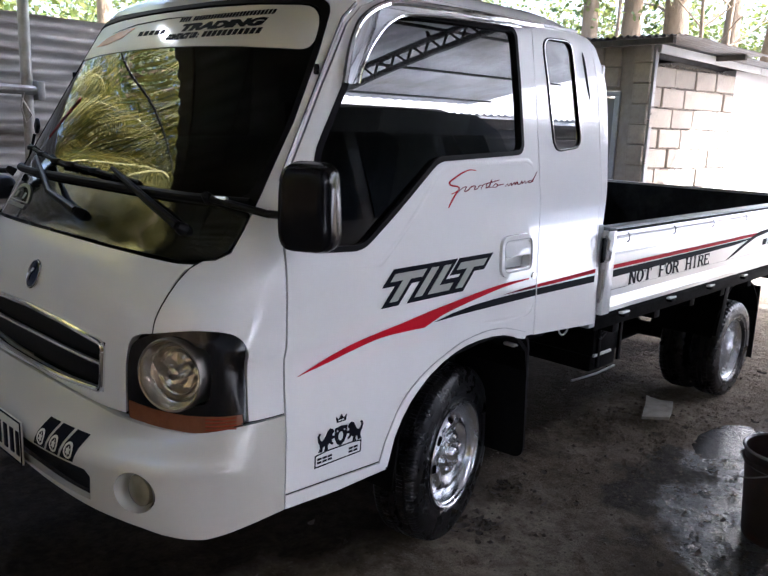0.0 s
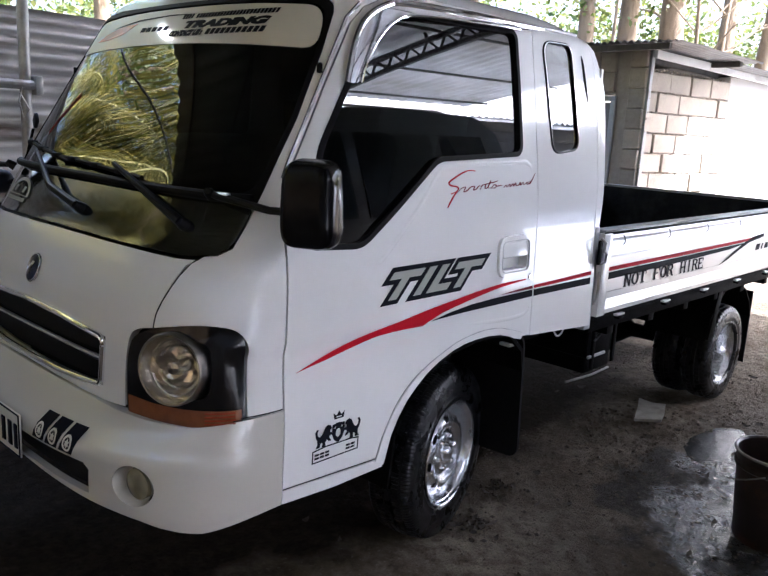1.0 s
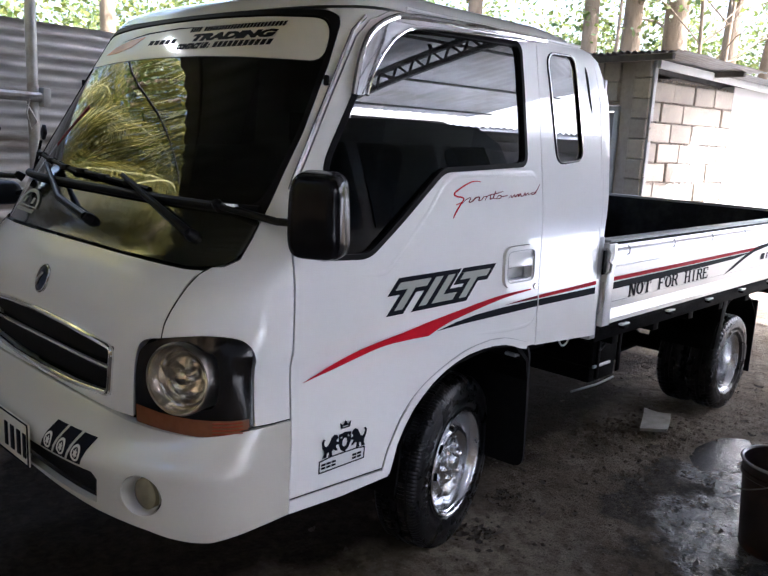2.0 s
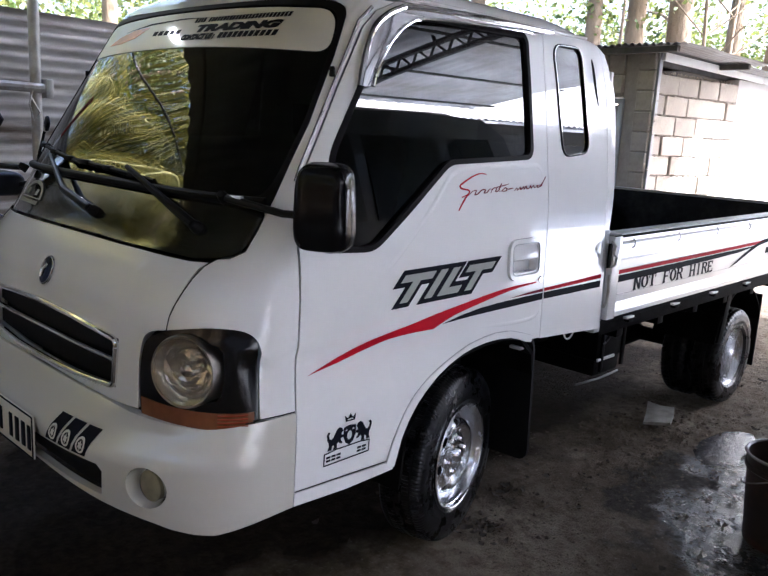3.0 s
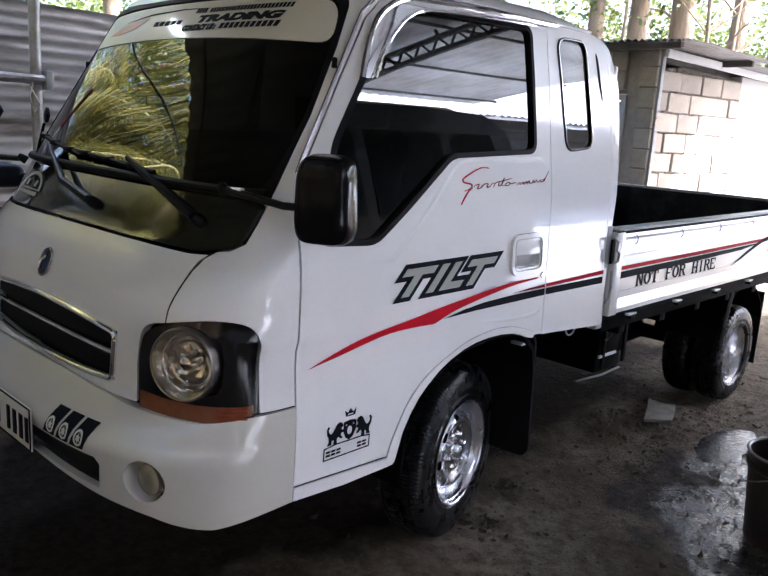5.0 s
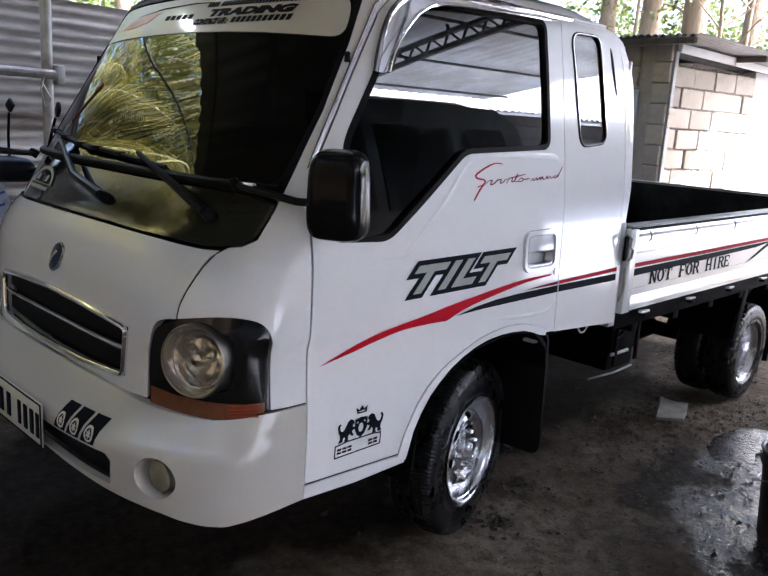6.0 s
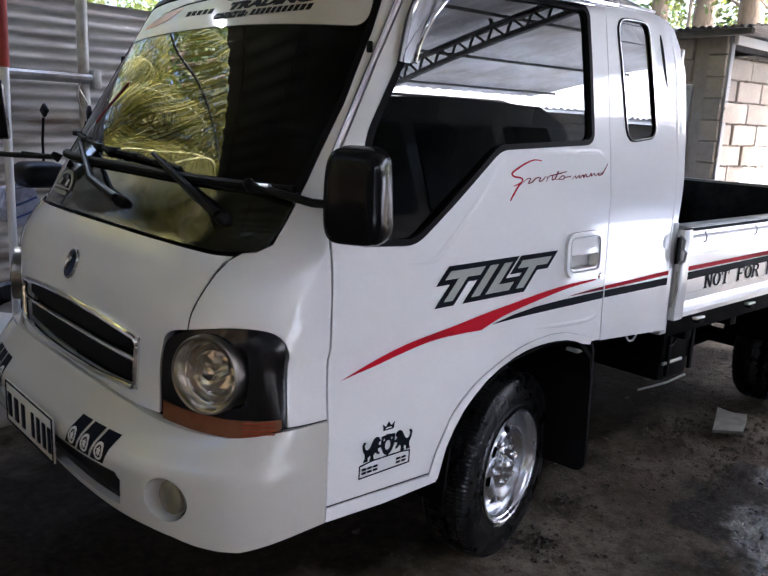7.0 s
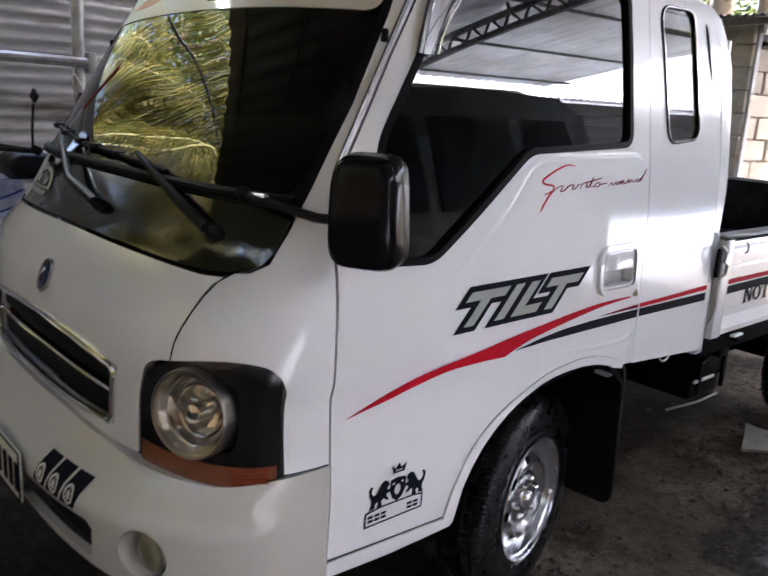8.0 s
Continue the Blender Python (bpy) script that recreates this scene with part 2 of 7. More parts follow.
    base = mixc(truck_shade, base, mixc(rng(tex(26, 6, 0.7), 0.4, 0.65, 0, 1), (0.011, 0.008, 0.006), (0.026, 0.020, 0.015)))
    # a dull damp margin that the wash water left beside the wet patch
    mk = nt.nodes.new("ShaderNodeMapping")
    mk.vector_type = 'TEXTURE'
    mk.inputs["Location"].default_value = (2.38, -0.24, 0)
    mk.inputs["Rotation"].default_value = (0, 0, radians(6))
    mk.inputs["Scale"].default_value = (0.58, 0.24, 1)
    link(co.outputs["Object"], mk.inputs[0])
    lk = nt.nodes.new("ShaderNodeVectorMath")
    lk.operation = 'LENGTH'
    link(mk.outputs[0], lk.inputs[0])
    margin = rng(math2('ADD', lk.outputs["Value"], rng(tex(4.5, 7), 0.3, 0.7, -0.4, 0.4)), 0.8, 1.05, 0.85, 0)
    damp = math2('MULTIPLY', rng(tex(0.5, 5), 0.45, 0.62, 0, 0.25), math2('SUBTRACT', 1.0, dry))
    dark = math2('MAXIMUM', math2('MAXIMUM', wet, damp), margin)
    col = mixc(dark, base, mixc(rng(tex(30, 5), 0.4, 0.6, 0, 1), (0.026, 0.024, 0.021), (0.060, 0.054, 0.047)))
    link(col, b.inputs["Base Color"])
    link(rng(math2('MULTIPLY', wet, rng(tex(9, 6, 0.7), 0.35, 0.6, 0.55, 1.0)), 0, 1, 0.85, 0.16), b.inputs["Roughness"])
    link(rng(wet, 0, 1, 0.04, 0.55), b.inputs["Specular IOR Level"])
    grit = nt.nodes.new("ShaderNodeTexVoronoi")
    grit.inputs["Scale"].default_value = 72.0
    link(co.outputs["Object"], grit.inputs["Vector"])
    coarse = math2('MULTIPLY', math2('SUBTRACT', 0.55, grit.outputs["Distance"]), math2('MULTIPLY', wet, 0.75))
    bp = nt.nodes.new("ShaderNodeBump")
    bp.inputs["Strength"].default_value = 1.0
    bp.inputs["Distance"].default_value = 0.02
    relief = math2('ADD', math2('MULTIPLY', tex(38, 6, 0.7), 1.3), math2('MULTIPLY', tex(7, 5), 1.8))
    link(math2('ADD', relief, coarse), bp.inputs["Height"])
    link(bp.outputs[0], b.inputs["Normal"])
    return m


EARTH = ground_mat()


# ---- mesh tools ----
def link_mesh(name, me, material, parent=None, label=""):
    ob = new(name, me)
    if material:
        me.materials.append(material)
    if parent:
        while parent.parent and parent.parent.parent:  # thing > part > sub-part, no deeper
            parent = parent.parent
        ob.parent = parent
    if label:
        ob["label"] = label
    return ob


def part(name, bm, material, parent=None, label="", smooth=35):
    me = bpy.data.meshes.new(name)
    bmesh.ops.recalc_face_normals(bm, faces=bm.faces)
    if smooth:
        for f in bm.faces:
            f.smooth = True
        for e in bm.edges:
            e.smooth = len(e.link_faces) == 2 and e.calc_face_angle(0) < radians(smooth)
    bm.to_mesh(me)
    bm.free()
    return link_mesh(name, me, material, parent, label)


def pydata(name, verts, faces, material, parent=None, label="", smooth=False):
    me = bpy.data.meshes.new(name)
    me.from_pydata([tuple(v) for v in verts], [], [tuple(int(i) for i in f) for f in faces])
    if smooth:
        me.polygons.foreach_set("use_smooth", [True] * len(me.polygons))
    return link_mesh(name, me, material, parent, label)


def thing(name, at, label, category, group="", kind=""):
    ob = new(name)
    ob.location = at
    ob.empty_display_size = 0.1
    return tagged(ob, label, category, group, kind)


def rbox(bm, c, s, r=0.0, rot=None, seg=2):
    """A box with rounded edges."""
    m = Matrix.Translation(c) @ (rot.to_4x4() if rot is not None else Matrix()) @ Matrix.Diagonal((*s, 1))
    vs = bmesh.ops.create_cube(bm, size=1.0, matrix=m)["verts"]
    if r:
        es = list({e for v in vs for e in v.link_edges})
        bmesh.ops.bevel(bm, geom=es, offset=r, segments=seg, profile=0.5, affect='EDGES', clamp_overlap=True)
    return bm


def box(c, s, r=0.0, rot=None, seg=2):
    return rbox(bmesh.new(), c, s, r, rot, seg)


def rings(bm, loops, closed=True, cap=False):
    """Skin a row of vertex loops."""
    rows = [[bm.verts.new(p) for p in lp] for lp in loops]
    n = len(rows[0])
    for a, b in zip(rows, rows[1:]):
        for i in range(n if closed else n - 1):
            j = (i + 1) % n
            bm.faces.new((a[i], a[j], b[j], b[i]))
    if cap:
        bm.faces.new(rows[0][::-1])
        bm.faces.new(rows[-1])
    return bm


def tube(bm, pts, r, n=8, closed=False):
    """A round bar along points; r may be a list."""
    pts = [Vector(p) for p in pts]
    rs = r if isinstance(r, (list, tuple)) else [r] * len(pts)
    loops = []
    ref = None
    for i, p in enumerate(pts):
        a = pts[i - 1] if i else (pts[-1] if closed else p)
        b = pts[(i + 1) % len(pts)] if (i + 1 < len(pts) or closed) else p
        d = (b - a).normalized()
        if ref is None:
            ref = d.orthogonal().normalized()
        ref = (ref - d * ref.dot(d)).normalized()
        q = d.cross(ref)
        loops.append([p + (ref * math.cos(k * math.tau / n) + q * math.sin(k * math.tau / n)) * rs[i] for k in range(n)])
    if closed:
        loops.append(loops[0])
        rings(bm, loops)
        bmesh.ops.remove_doubles(bm, verts=bm.verts, dist=1e-6)
        return bm
    return rings(bm, loops, cap=True)


def lathe(bm, prof, m=None, n=32, cap=False):
    """Turn a profile of (radius, height) round the local z axis."""
    m = m or Matrix()
    loops = [[m @ Vector((r * math.cos(k * math.tau / n), r * math.sin(k * math.tau / n), h)) for k in range(n)] for r, h in prof]
    return rings(bm, loops, cap=cap)


def axis_to(at, d, up=(0, 0, 1)):
    """A frame at a place whose z axis points along d."""
    z = Vector(d).normalized()
    x = Vector(up).cross(z)
    x = x.normalized() if x.length > 1e-4 else Vector((1, 0, 0))
    y = z.cross(x)
    m = Matrix((x, y, z)).transposed().to_4x4()
    m.translation = at
    return m


from mathutils.geometry import delaunay_2d_cdt


def dense(poly, step):
    out = []
    for i, a in enumerate(poly):
        b = poly[(i + 1) % len(poly)]
        k = max(1, int(math.dist(a, b) / step + 0.999))
        out += [(a[0] + (b[0] - a[0]) * t / k, a[1] + (b[1] - a[1]) * t / k) for t in range(k)]
    return out


def in_poly(p, poly):
    poly = np.asarray(poly)
    x, y = p[:, 0:1], p[:, 1:2]
    a, b = poly, np.roll(poly, -1, 0)
    c = (a[:, 1] > y) != (b[:, 1] > y)
    dy = np.where(b[:, 1] == a[:, 1], 1e-12, b[:, 1] - a[:, 1])
    return (np.sum(c & (x < (b[:, 0] - a[:, 0]) * (y - a[:, 1]) / dy + a[:, 0]), 1) % 2) == 1


def smooth_poly(poly, radius, n=5):
    """Round the corners of an outline."""
    out = []
    for i, p in enumerate(poly):
        a, p, b = Vector(poly[i - 1]), Vector(p), Vector(poly[(i + 1) % len(poly)])
        ra = min(radius, (a - p).length * 0.45)
        rb = min(radius, (b - p).length * 0.45)
        s, e = p + (a - p).normalized() * ra, p + (b - p).normalized() * rb
        for k in range(n + 1):
            t = k / n
            q = s * (1 - t) ** 2 + p * 2 * t * (1 - t) + e * t * t
            out.append((q.x, q.y))
    return out


def region(outers, holes=(), step=0.05, grid=True):
    """Triangles that fill outlines, less the holes."""
    polys = [dense(p, step) for p in list(outers) + list(holes)]
    pts, edges = [], []
    for p in polys:
        k = len(pts)
        pts += p
        edges += [(k + i, k + (i + 1) % len(p)) for i in range(len(p))]
    arr = np.array(pts)
    if grid:
        lo, hi = arr.min(0), arr.max(0)
        gx, gy = np.meshgrid(np.arange(lo[0] + step / 2, hi[0], step), np.arange(lo[1] + step / 2, hi[1], step))
        g = np.stack([gx.ravel(), gy.ravel()], 1)
        keep = np.zeros(len(g), bool)
        for p in polys[:len(outers)]:
            keep |= in_poly(g, p)
        for p in polys[len(outers):]:
            keep &= ~in_poly(g, p)
        g = g[keep]
        if len(g):
            d = np.min(np.linalg.norm(g[:, None, :] - arr[None, :, :], axis=2), 1)
            pts = pts + [tuple(q) for q in g[d > step * 0.4]]
    v, e, f, *_ = delaunay_2d_cdt([Vector(p) for p in pts], edges, [], 0, 1e-6)
    v = np.array([tuple(p) for p in v])
    f = np.array([list(t) for t in f])
    c = v[f].mean(1)
    keep = np.zeros(len(f), bool)
    for p in outers:
        keep |= in_poly(c, p)
    for p in holes:
        keep &= ~in_poly(c, p)
    f = f[keep]
    a, b, d = v[f[:, 0]], v[f[:, 1]], v[f[:, 2]]
    area = (b[:, 0] - a[:, 0]) * (d[:, 1] - a[:, 1]) - (b[:, 1] - a[:, 1]) * (d[:, 0] - a[:, 0])
    f = f[np.abs(area) > 1e-10]
    area = area[np.abs(area) > 1e-10]
    f[area < 0] = f[area < 0][:, ::-1]
    used = np.unique(f)
    back = np.zeros(len(v), int)
    back[used] = np.arange(len(used))
    return v[used], back[f]


def skin(name, v2, tri, place, material, parent, thick=0.003, off=0.0, label=""):
    """A sheet of some thickness: place() gives points and normals for the flat coordinates."""
    p, n = place(v2[:, 0], v2[:, 1])
    top, low = p + n * off, p + n * (off - thick)
    N = len(p)
    e = np.concatenate([tri[:, [0, 1]], tri[:, [1, 2]], tri[:, [2, 0]]])
    key = {(int(a), int(b)) for a, b in e}
    rim = [(a, b) for a, b in key if (b, a) not in key]
    verts, norms = [*top, *low], [*n, *(-n)]
    faces = [tuple(t) for t in tri] + [(t[0] + N, t[2] + N, t[1] + N) for t in tri]
    for a, b in rim:
        k = len(verts)
        verts += [top[a], top[b], low[b], low[a]]
        side = np.cross(top[b] - top[a], n[a])
        side = side / (np.linalg.norm(side) + 1e-12)
        norms += [side] * 4
        faces.append((k + 1, k, k + 3, k + 2))
    me = bpy.data.meshes.new(name)
    me.from_pydata([tuple(q) for q in verts], [], [tuple(int(i) for i in f) for f in faces])
    me.polygons.foreach_set("use_smooth", [True] * len(me.polygons))
    me.normals_split_custom_set_from_vertices([tuple(q) for q in norms])
    return link_mesh(name, me, material, parent, label)


def text_mesh(name, words, size, material, parent, m, shear=0.0, bold=0.0, wide=1.0, label=""):
    """Lettering in the built-in font, as a thin mesh laid at the frame m."""
    cu = bpy.data.curves.new(name, 'FONT')
    cu.body, cu.size, cu.shear, cu.offset, cu.extrude = words, size, shear, bold, 0.0006
    cu.resolution_u = 3
    ob = bpy.data.objects.new(name, cu)
    scene.collection.objects.link(ob)
    bpy.context.view_layer.update()
    me = bpy.data.meshes.new_from_object(ob.evaluated_get(bpy.context.evaluated_depsgraph_get()))
    bpy.data.objects.remove(ob)
    bpy.data.curves.remove(cu)
    me.transform(m @ Matrix.Diagonal((wide, 1, 1, 1)))
    me.materials.clear()
    return link_mesh(name, me, material, parent, label)


# ---- the cab's surface: half width, nose line and corner depth by height ----
YC, REAR, REAR_R = 0.815, 2.055, 0.05


def curve(*tab):
    x, y = np.array([a for a, _ in tab], float), np.array([b for _, b in tab], float)
    h, d = np.diff(x), np.diff(y) / np.diff(x)
    m = np.zeros(len(x))
    m[0], m[-1] = d[0], d[-1]
    for i in range(1, len(x) - 1):
        if d[i - 1] * d[i] > 0:
            w1, w2 = 2 * h[i] + h[i - 1], h[i] + 2 * h[i - 1]
            m[i] = (w1 + w2) / (w1 / d[i - 1] + w2 / d[i])

    def f(q):
        q = np.clip(q, x[0], x[-1])
        i = np.clip(np.searchsorted(x, q) - 1, 0, len(h) - 1)
        t = (q - x[i]) / h[i]
        return (2 * t**3 - 3 * t * t + 1) * y[i] + (t**3 - 2 * t * t + t) * h[i] * m[i] + (-2 * t**3 + 3 * t * t) * y[i + 1] + (t**3 - t * t) * h[i] * m[i + 1]
    return f


NOSE = curve((0.40, 0.055), (0.60, 0.048), (0.80, 0.045), (0.92, 0.048), (1.0, 0.055), (1.05, 0.072), (1.10, 0.105), *[(1.151 + d, 0.155 + 0.60 * d + 0.0225 * d * d) for d in np.linspace(0, 0.70, 15)], (1.87, 0.599), (1.90, 0.635), (1.93, 0.72))
HALF = curve((0.411, 0.80), (0.5, 0.812), (0.683, 0.815), (1.046, 0.815), (1.227, 0.812), (1.363, 0.798), (1.5, 0.78), (1.68, 0.755), (1.77, 0.74), (1.845, 0.728), (1.89, 0.70), (1.917, 0.66))
DEEP = curve((0.40, 0.32), (1.0, 0.32), (1.15, 0.30), (1.4, 0.25), (1.8, 0.20))
SQUARE = 3.0
BUMP_NOSE = curve((0.36, -0.02), (0.42, -0.05), (0.50, -0.066), (0.60, -0.071), (0.628, -0.070), (0.642, -0.065), (0.655, -0.054), (0.70, -0.012), (0.745, 0.040))


def bumper_deep(z):
    return NOSE(z) + DEEP(z) - BUMP_NOSE(z)


def from_side(x, z, nose=NOSE, deep=DEEP):
    f, a = nose(z), deep(z)
    c = np.clip(1 - (x - f) / a, 0, 1)
    return np.where(x < f + a, np.arccos(c ** (SQUARE / 2)) * 2 / np.pi, 1 + x - f - a)


def from_front(off, z):
    return np.sign(off) * np.arcsin(np.clip(np.abs(off) / HALF(z), 0, 1) ** (SQUARE / 2)) * 2 / np.pi


def shell(u, z, nose=NOSE, deep=DEEP):
    """The cab's outside: u runs from the nose (0) round the corner (1) and on along the side in metres; minus is the other side."""
    s, a = np.where(u < 0, -1.0, 1.0), np.abs(u)
    th = np.minimum(a, 1) * np.pi / 2
    off = HALF(z) * np.maximum(np.sin(th), 0) ** (2 / SQUARE)
    x = nose(z) + deep(z) * (1 - np.maximum(np.cos(th), 0) ** (2 / SQUARE)) + np.maximum(a - 1, 0)
    over = np.clip(x - (REAR - REAR_R), 0, REAR_R)
    off = off - (REAR_R - np.sqrt(np.maximum(REAR_R**2 - over**2, 0)))
    # a soft step along fender and door, fading out towards the rear
    fade = np.clip((1.0 - x) / 0.6, 0, 1) * np.clip((x - 0.20) / 0.05, 0, 1)
    low = np.clip((z - 0.66) / 0.22, 0, 1)
    off = off - 0.011 * fade * low * low * (3 - 2 * low) / (1 + np.exp(np.clip((z - 0.915) / 0.006, -30, 30)))
    # a shallow swelling of the door skin and the raised border under the window
    off = off + 0.006 * np.exp(-((z - 0.73) / 0.23) ** 2) * np.clip((x - 0.3) / 0.4, 0, 1)
    if nose is BUMP_NOSE:  # the bumper's shoulder runs on round the corner
        off = off - 0.008 * np.clip((0.37 - x) / 0.16, 0, 1) / (1 + np.exp(np.clip((0.650 - z) / 0.009, -30, 30)))
    return np.stack([x, YC - s * off, z], -1)


def placer(mode, sign=1, nose=NOSE, deep=DEEP):
    def place(a, b):
        def pos(a, b):
            u = {"side": lambda: from_side(a, b, nose, deep), "front": lambda: from_front(a, b), "wrap": lambda: a}[mode]()
            return u, b
        u, z = pos(a, b)
        e = 1e-3
        p = shell(u, z, nose, deep)
        du = shell(u + e, z, nose, deep) - shell(u - e, z, nose, deep)
        dz = shell(u, z + e, nose, deep) - shell(u, z - e, nose, deep)
        n = np.cross(du, dz)
        n /= np.linalg.norm(n, axis=1, keepdims=True)
        if sign < 0:
            p, n = p * [1, -1, 1] + [0, 2 * YC, 0], n * [1, -1, 1]
        return p, n
    return place


def panel(name, mode, outers, material, parent, holes=(), thick=0.025, off=0.0, step=0.04, sign=1, label="", nose=NOSE, deep=DEEP):
    """A piece of the cab's skin between outlines. mode: side = (x, z), front = (distance from the middle, z), wrap = (u, z)."""
    v, t = region(outers, holes, step)
    if sign < 0:
        t = t[:, ::-1]
    return skin(name, v, t, placer(mode, sign, nose, deep), material, parent, thick, off, label)


def wrapped(pts, mode):
    """An outline given by side or front places, as (u, z)."""
    pts = dense(pts, 0.03)
    a, b = np.array([p[0] for p in pts]), np.array([p[1] for p in pts])
    u = from_side(a, b) if mode == "side" else from_front(a, b)
    return [(float(x), float(y)) for x, y in zip(u, b)]


def chain(front, side):
    """An outline whose first points are front places and the rest side places, as (u, z)."""
    def conv(pts, f):
        out = []
        for p, q in zip(pts, pts[1:]):
            k = max(1, int(math.dist(p, q) / 0.03))
            out += [(p[0] + (q[0] - p[0]) * i / k, p[1] + (q[1] - p[1]) * i / k) for i in range(k)]
        out.append(pts[-1])
        return [(float(f(np.array(a), np.array(b))), b) for a, b in out]
    return conv(front, from_front) + conv(side, from_side)


def on_cab(mode, a, b, off=0.0, sign=1):
    p, n = placer(mode, sign)(np.array([float(a)]), np.array([float(b)]))
    return Vector(p[0] + n[0] * off), Vector(n[0])


truck = thing("pickup_truck", (0, 0, 0), "white drop-side pickup truck with red and black stripes on its cab", "truck")

# outlines shared by neighbouring panels
SCREEN_EDGE = [(0.660, 1.148), (0.690, 1.152), (0.719, 1.173), (0.727, 1.241), (0.727, 1.322), (0.719, 1.499), (0.694, 1.68), (0.669, 1.795)]
PILLAR_SEAM = [(0.369, 1.20), (0.387, 1.31), (0.425, 1.393), (0.458, 1.450), (0.548, 1.607), (0.645, 1.767), (0.69, 1.815), (0.76, 1.847)]
HOOD_SEAM = [(0.521, 0.870), (0.536, 0.933), (0.565, 0.956), (0.609, 0.966), (0.614, 1.005), (0.629, 1.068), (0.640, 1.128)]
LAMP = [(0.609, 0.967), (0.700, 0.987), (0.780, 0.993), (0.797, 0.982), (0.802, 0.937), (0.805, 0.83), (0.804, 0.726), (0.737, 0.711), (0.624, 0.711), (0.519, 0.714), (0.521, 0.870), (0.536, 0.933)]
ARCH = [(0.766, 0.474), (0.777, 0.520), (0.789, 0.567), (0.816, 0.619), (0.851, 0.666), (0.893, 0.703), (0.939, 0.736), (0.996, 0.765), (1.059, 0.787), (1.120, 0.800), (1.188, 0.806), (1.259, 0.806), (1.328, 0.799), (1.375, 0.787), (1.420, 0.771), (1.462, 0.762)]
GRILLE = [(-0.432, 0.910), (-0.33, 0.921), (-0.2, 0.931), (0, 0.936), (0.2, 0.931), (0.33, 0.921), (0.432, 0.910), (0.420, 0.770), (0.2, 0.757), (0, 0.754), (-0.2, 0.757), (-0.420, 0.770)]


def mirrored(pts):
    return [(-a, b) for a, b in reversed(pts)]


def inset(poly, d):
    """A smaller copy of a simple outline."""
    out = []
    area = sum(a[0] * b[1] - b[0] * a[1] for a, b in zip(poly, poly[1:] + poly[:1]))
    s = 1 if area > 0 else -1
    for i, p in enumerate(poly):
        a, p, b = Vector(poly[i - 1]), Vector(p), Vector(poly[(i + 1) % len(poly)])
        e, f = (p - a).normalized(), (b - p).normalized()
        n1, n2 = Vector((-e.y, e.x)) * s, Vector((-f.y, f.x)) * s
        k = 1 + n1.dot(n2)
        q = p + (n1 + n2) * (d / max(k, 0.4))
        out.append((q.x, q.y))
    return out


def curve_line(line, n=5):
    """A smooth run of points through a few."""
    out = []
    for i in range(len(line) - 1):
        p0, p1, p2, p3 = line[max(i - 1, 0)], line[i], line[i + 1], line[min(i + 2, len(line) - 1)]
        for k in range(n):
            t = k / n
            out.append(tuple(0.5 * (2 * p1[c] + (p2[c] - p0[c]) * t + (2 * p0[c] - 5 * p1[c] + 4 * p2[c] - p3[c]) * t * t + (3 * p1[c] - p0[c] - 3 * p2[c] + p3[c]) * t ** 3) for c in (0, 1)))
    return out + [line[-1]]


# ---- cab: front ----
half_hood = [(0.517, 0.735)] + curve_line(HOOD_SEAM[:4], 5) + HOOD_SEAM[4:-1] + [(0.634, 1.124), (0.648, 1.138), (0.593, 1.135), (0.395, 1.139), (0.127, 1.141)]
hood_pts = half_hood + [(0, 1.141)] + mirrored(half_hood) + [(-0.42, 0.731), (-0.2, 0.737), (0, 0.739), (0.2, 0.737), (0.42, 0.731)]
hood_pts = [(a - 0.004 * (1 if a > 0 else -1) if abs(a) > 0.5 else a, b) for a, b in hood_pts]
hood = panel("hood", "wrap", [wrapped(hood_pts, "front")], PAINT, truck, holes=[wrapped(GRILLE, "front")], step=0.035)

grille = panel("grille", "wrap", [wrapped(inset(GRILLE, -0.002), "front")], UNDER, truck, off=-0.035, thick=0.006, label="black grille with a chrome surround")
surround = [on_cab("front", a, z, 0.003)[0] for a, z in dense(smooth_poly(inset(GRILLE, 0.004), 0.025), 0.02)]
part("surround", tube(bmesh.new(), surround, 0.0085, 10, True), CHROME, grille, "chrome surround")
for zz, rr in ((0.845, 0.0062),):
    bm = bmesh.new()
    tube(bm, [on_cab("front", a, zz + 0.006 * math.cos(a * 3), -0.004)[0] for a in np.linspace(-0.42, 0.42, 25)], rr, 8)
    part("bar", bm, CHROME, grille, "thin chrome bar")
for z0, z1 in ((0.782, 0.826), (0.862, 0.902)):
    slat = [(-0.412, z0), (-0.2, z0 - 0.004), (0, z0 - 0.006), (0.2, z0 - 0.004), (0.412, z0), (0.412, z1), (0.2, z1 + 0.012), (0, z1 + 0.016), (-0.2, z1 + 0.012), (-0.412, z1)]
    panel("slat", "wrap", [wrapped(slat, "front")], RUBBER, grille, off=-0.014, thick=0.012, step=0.03, label="broad black slat")

# dark joints between hood and fenders
for sign in (1, -1):
    seam = [on_cab("front", a, z, -0.003, sign)[0] for a, z in curve_line([(a - 0.001, z) for a, z in HOOD_SEAM[3:]] + [(0.655, 1.146)])]
    part("hood_joint", tube(bmesh.new(), seam, 0.0036, 6), RUBBER, truck)

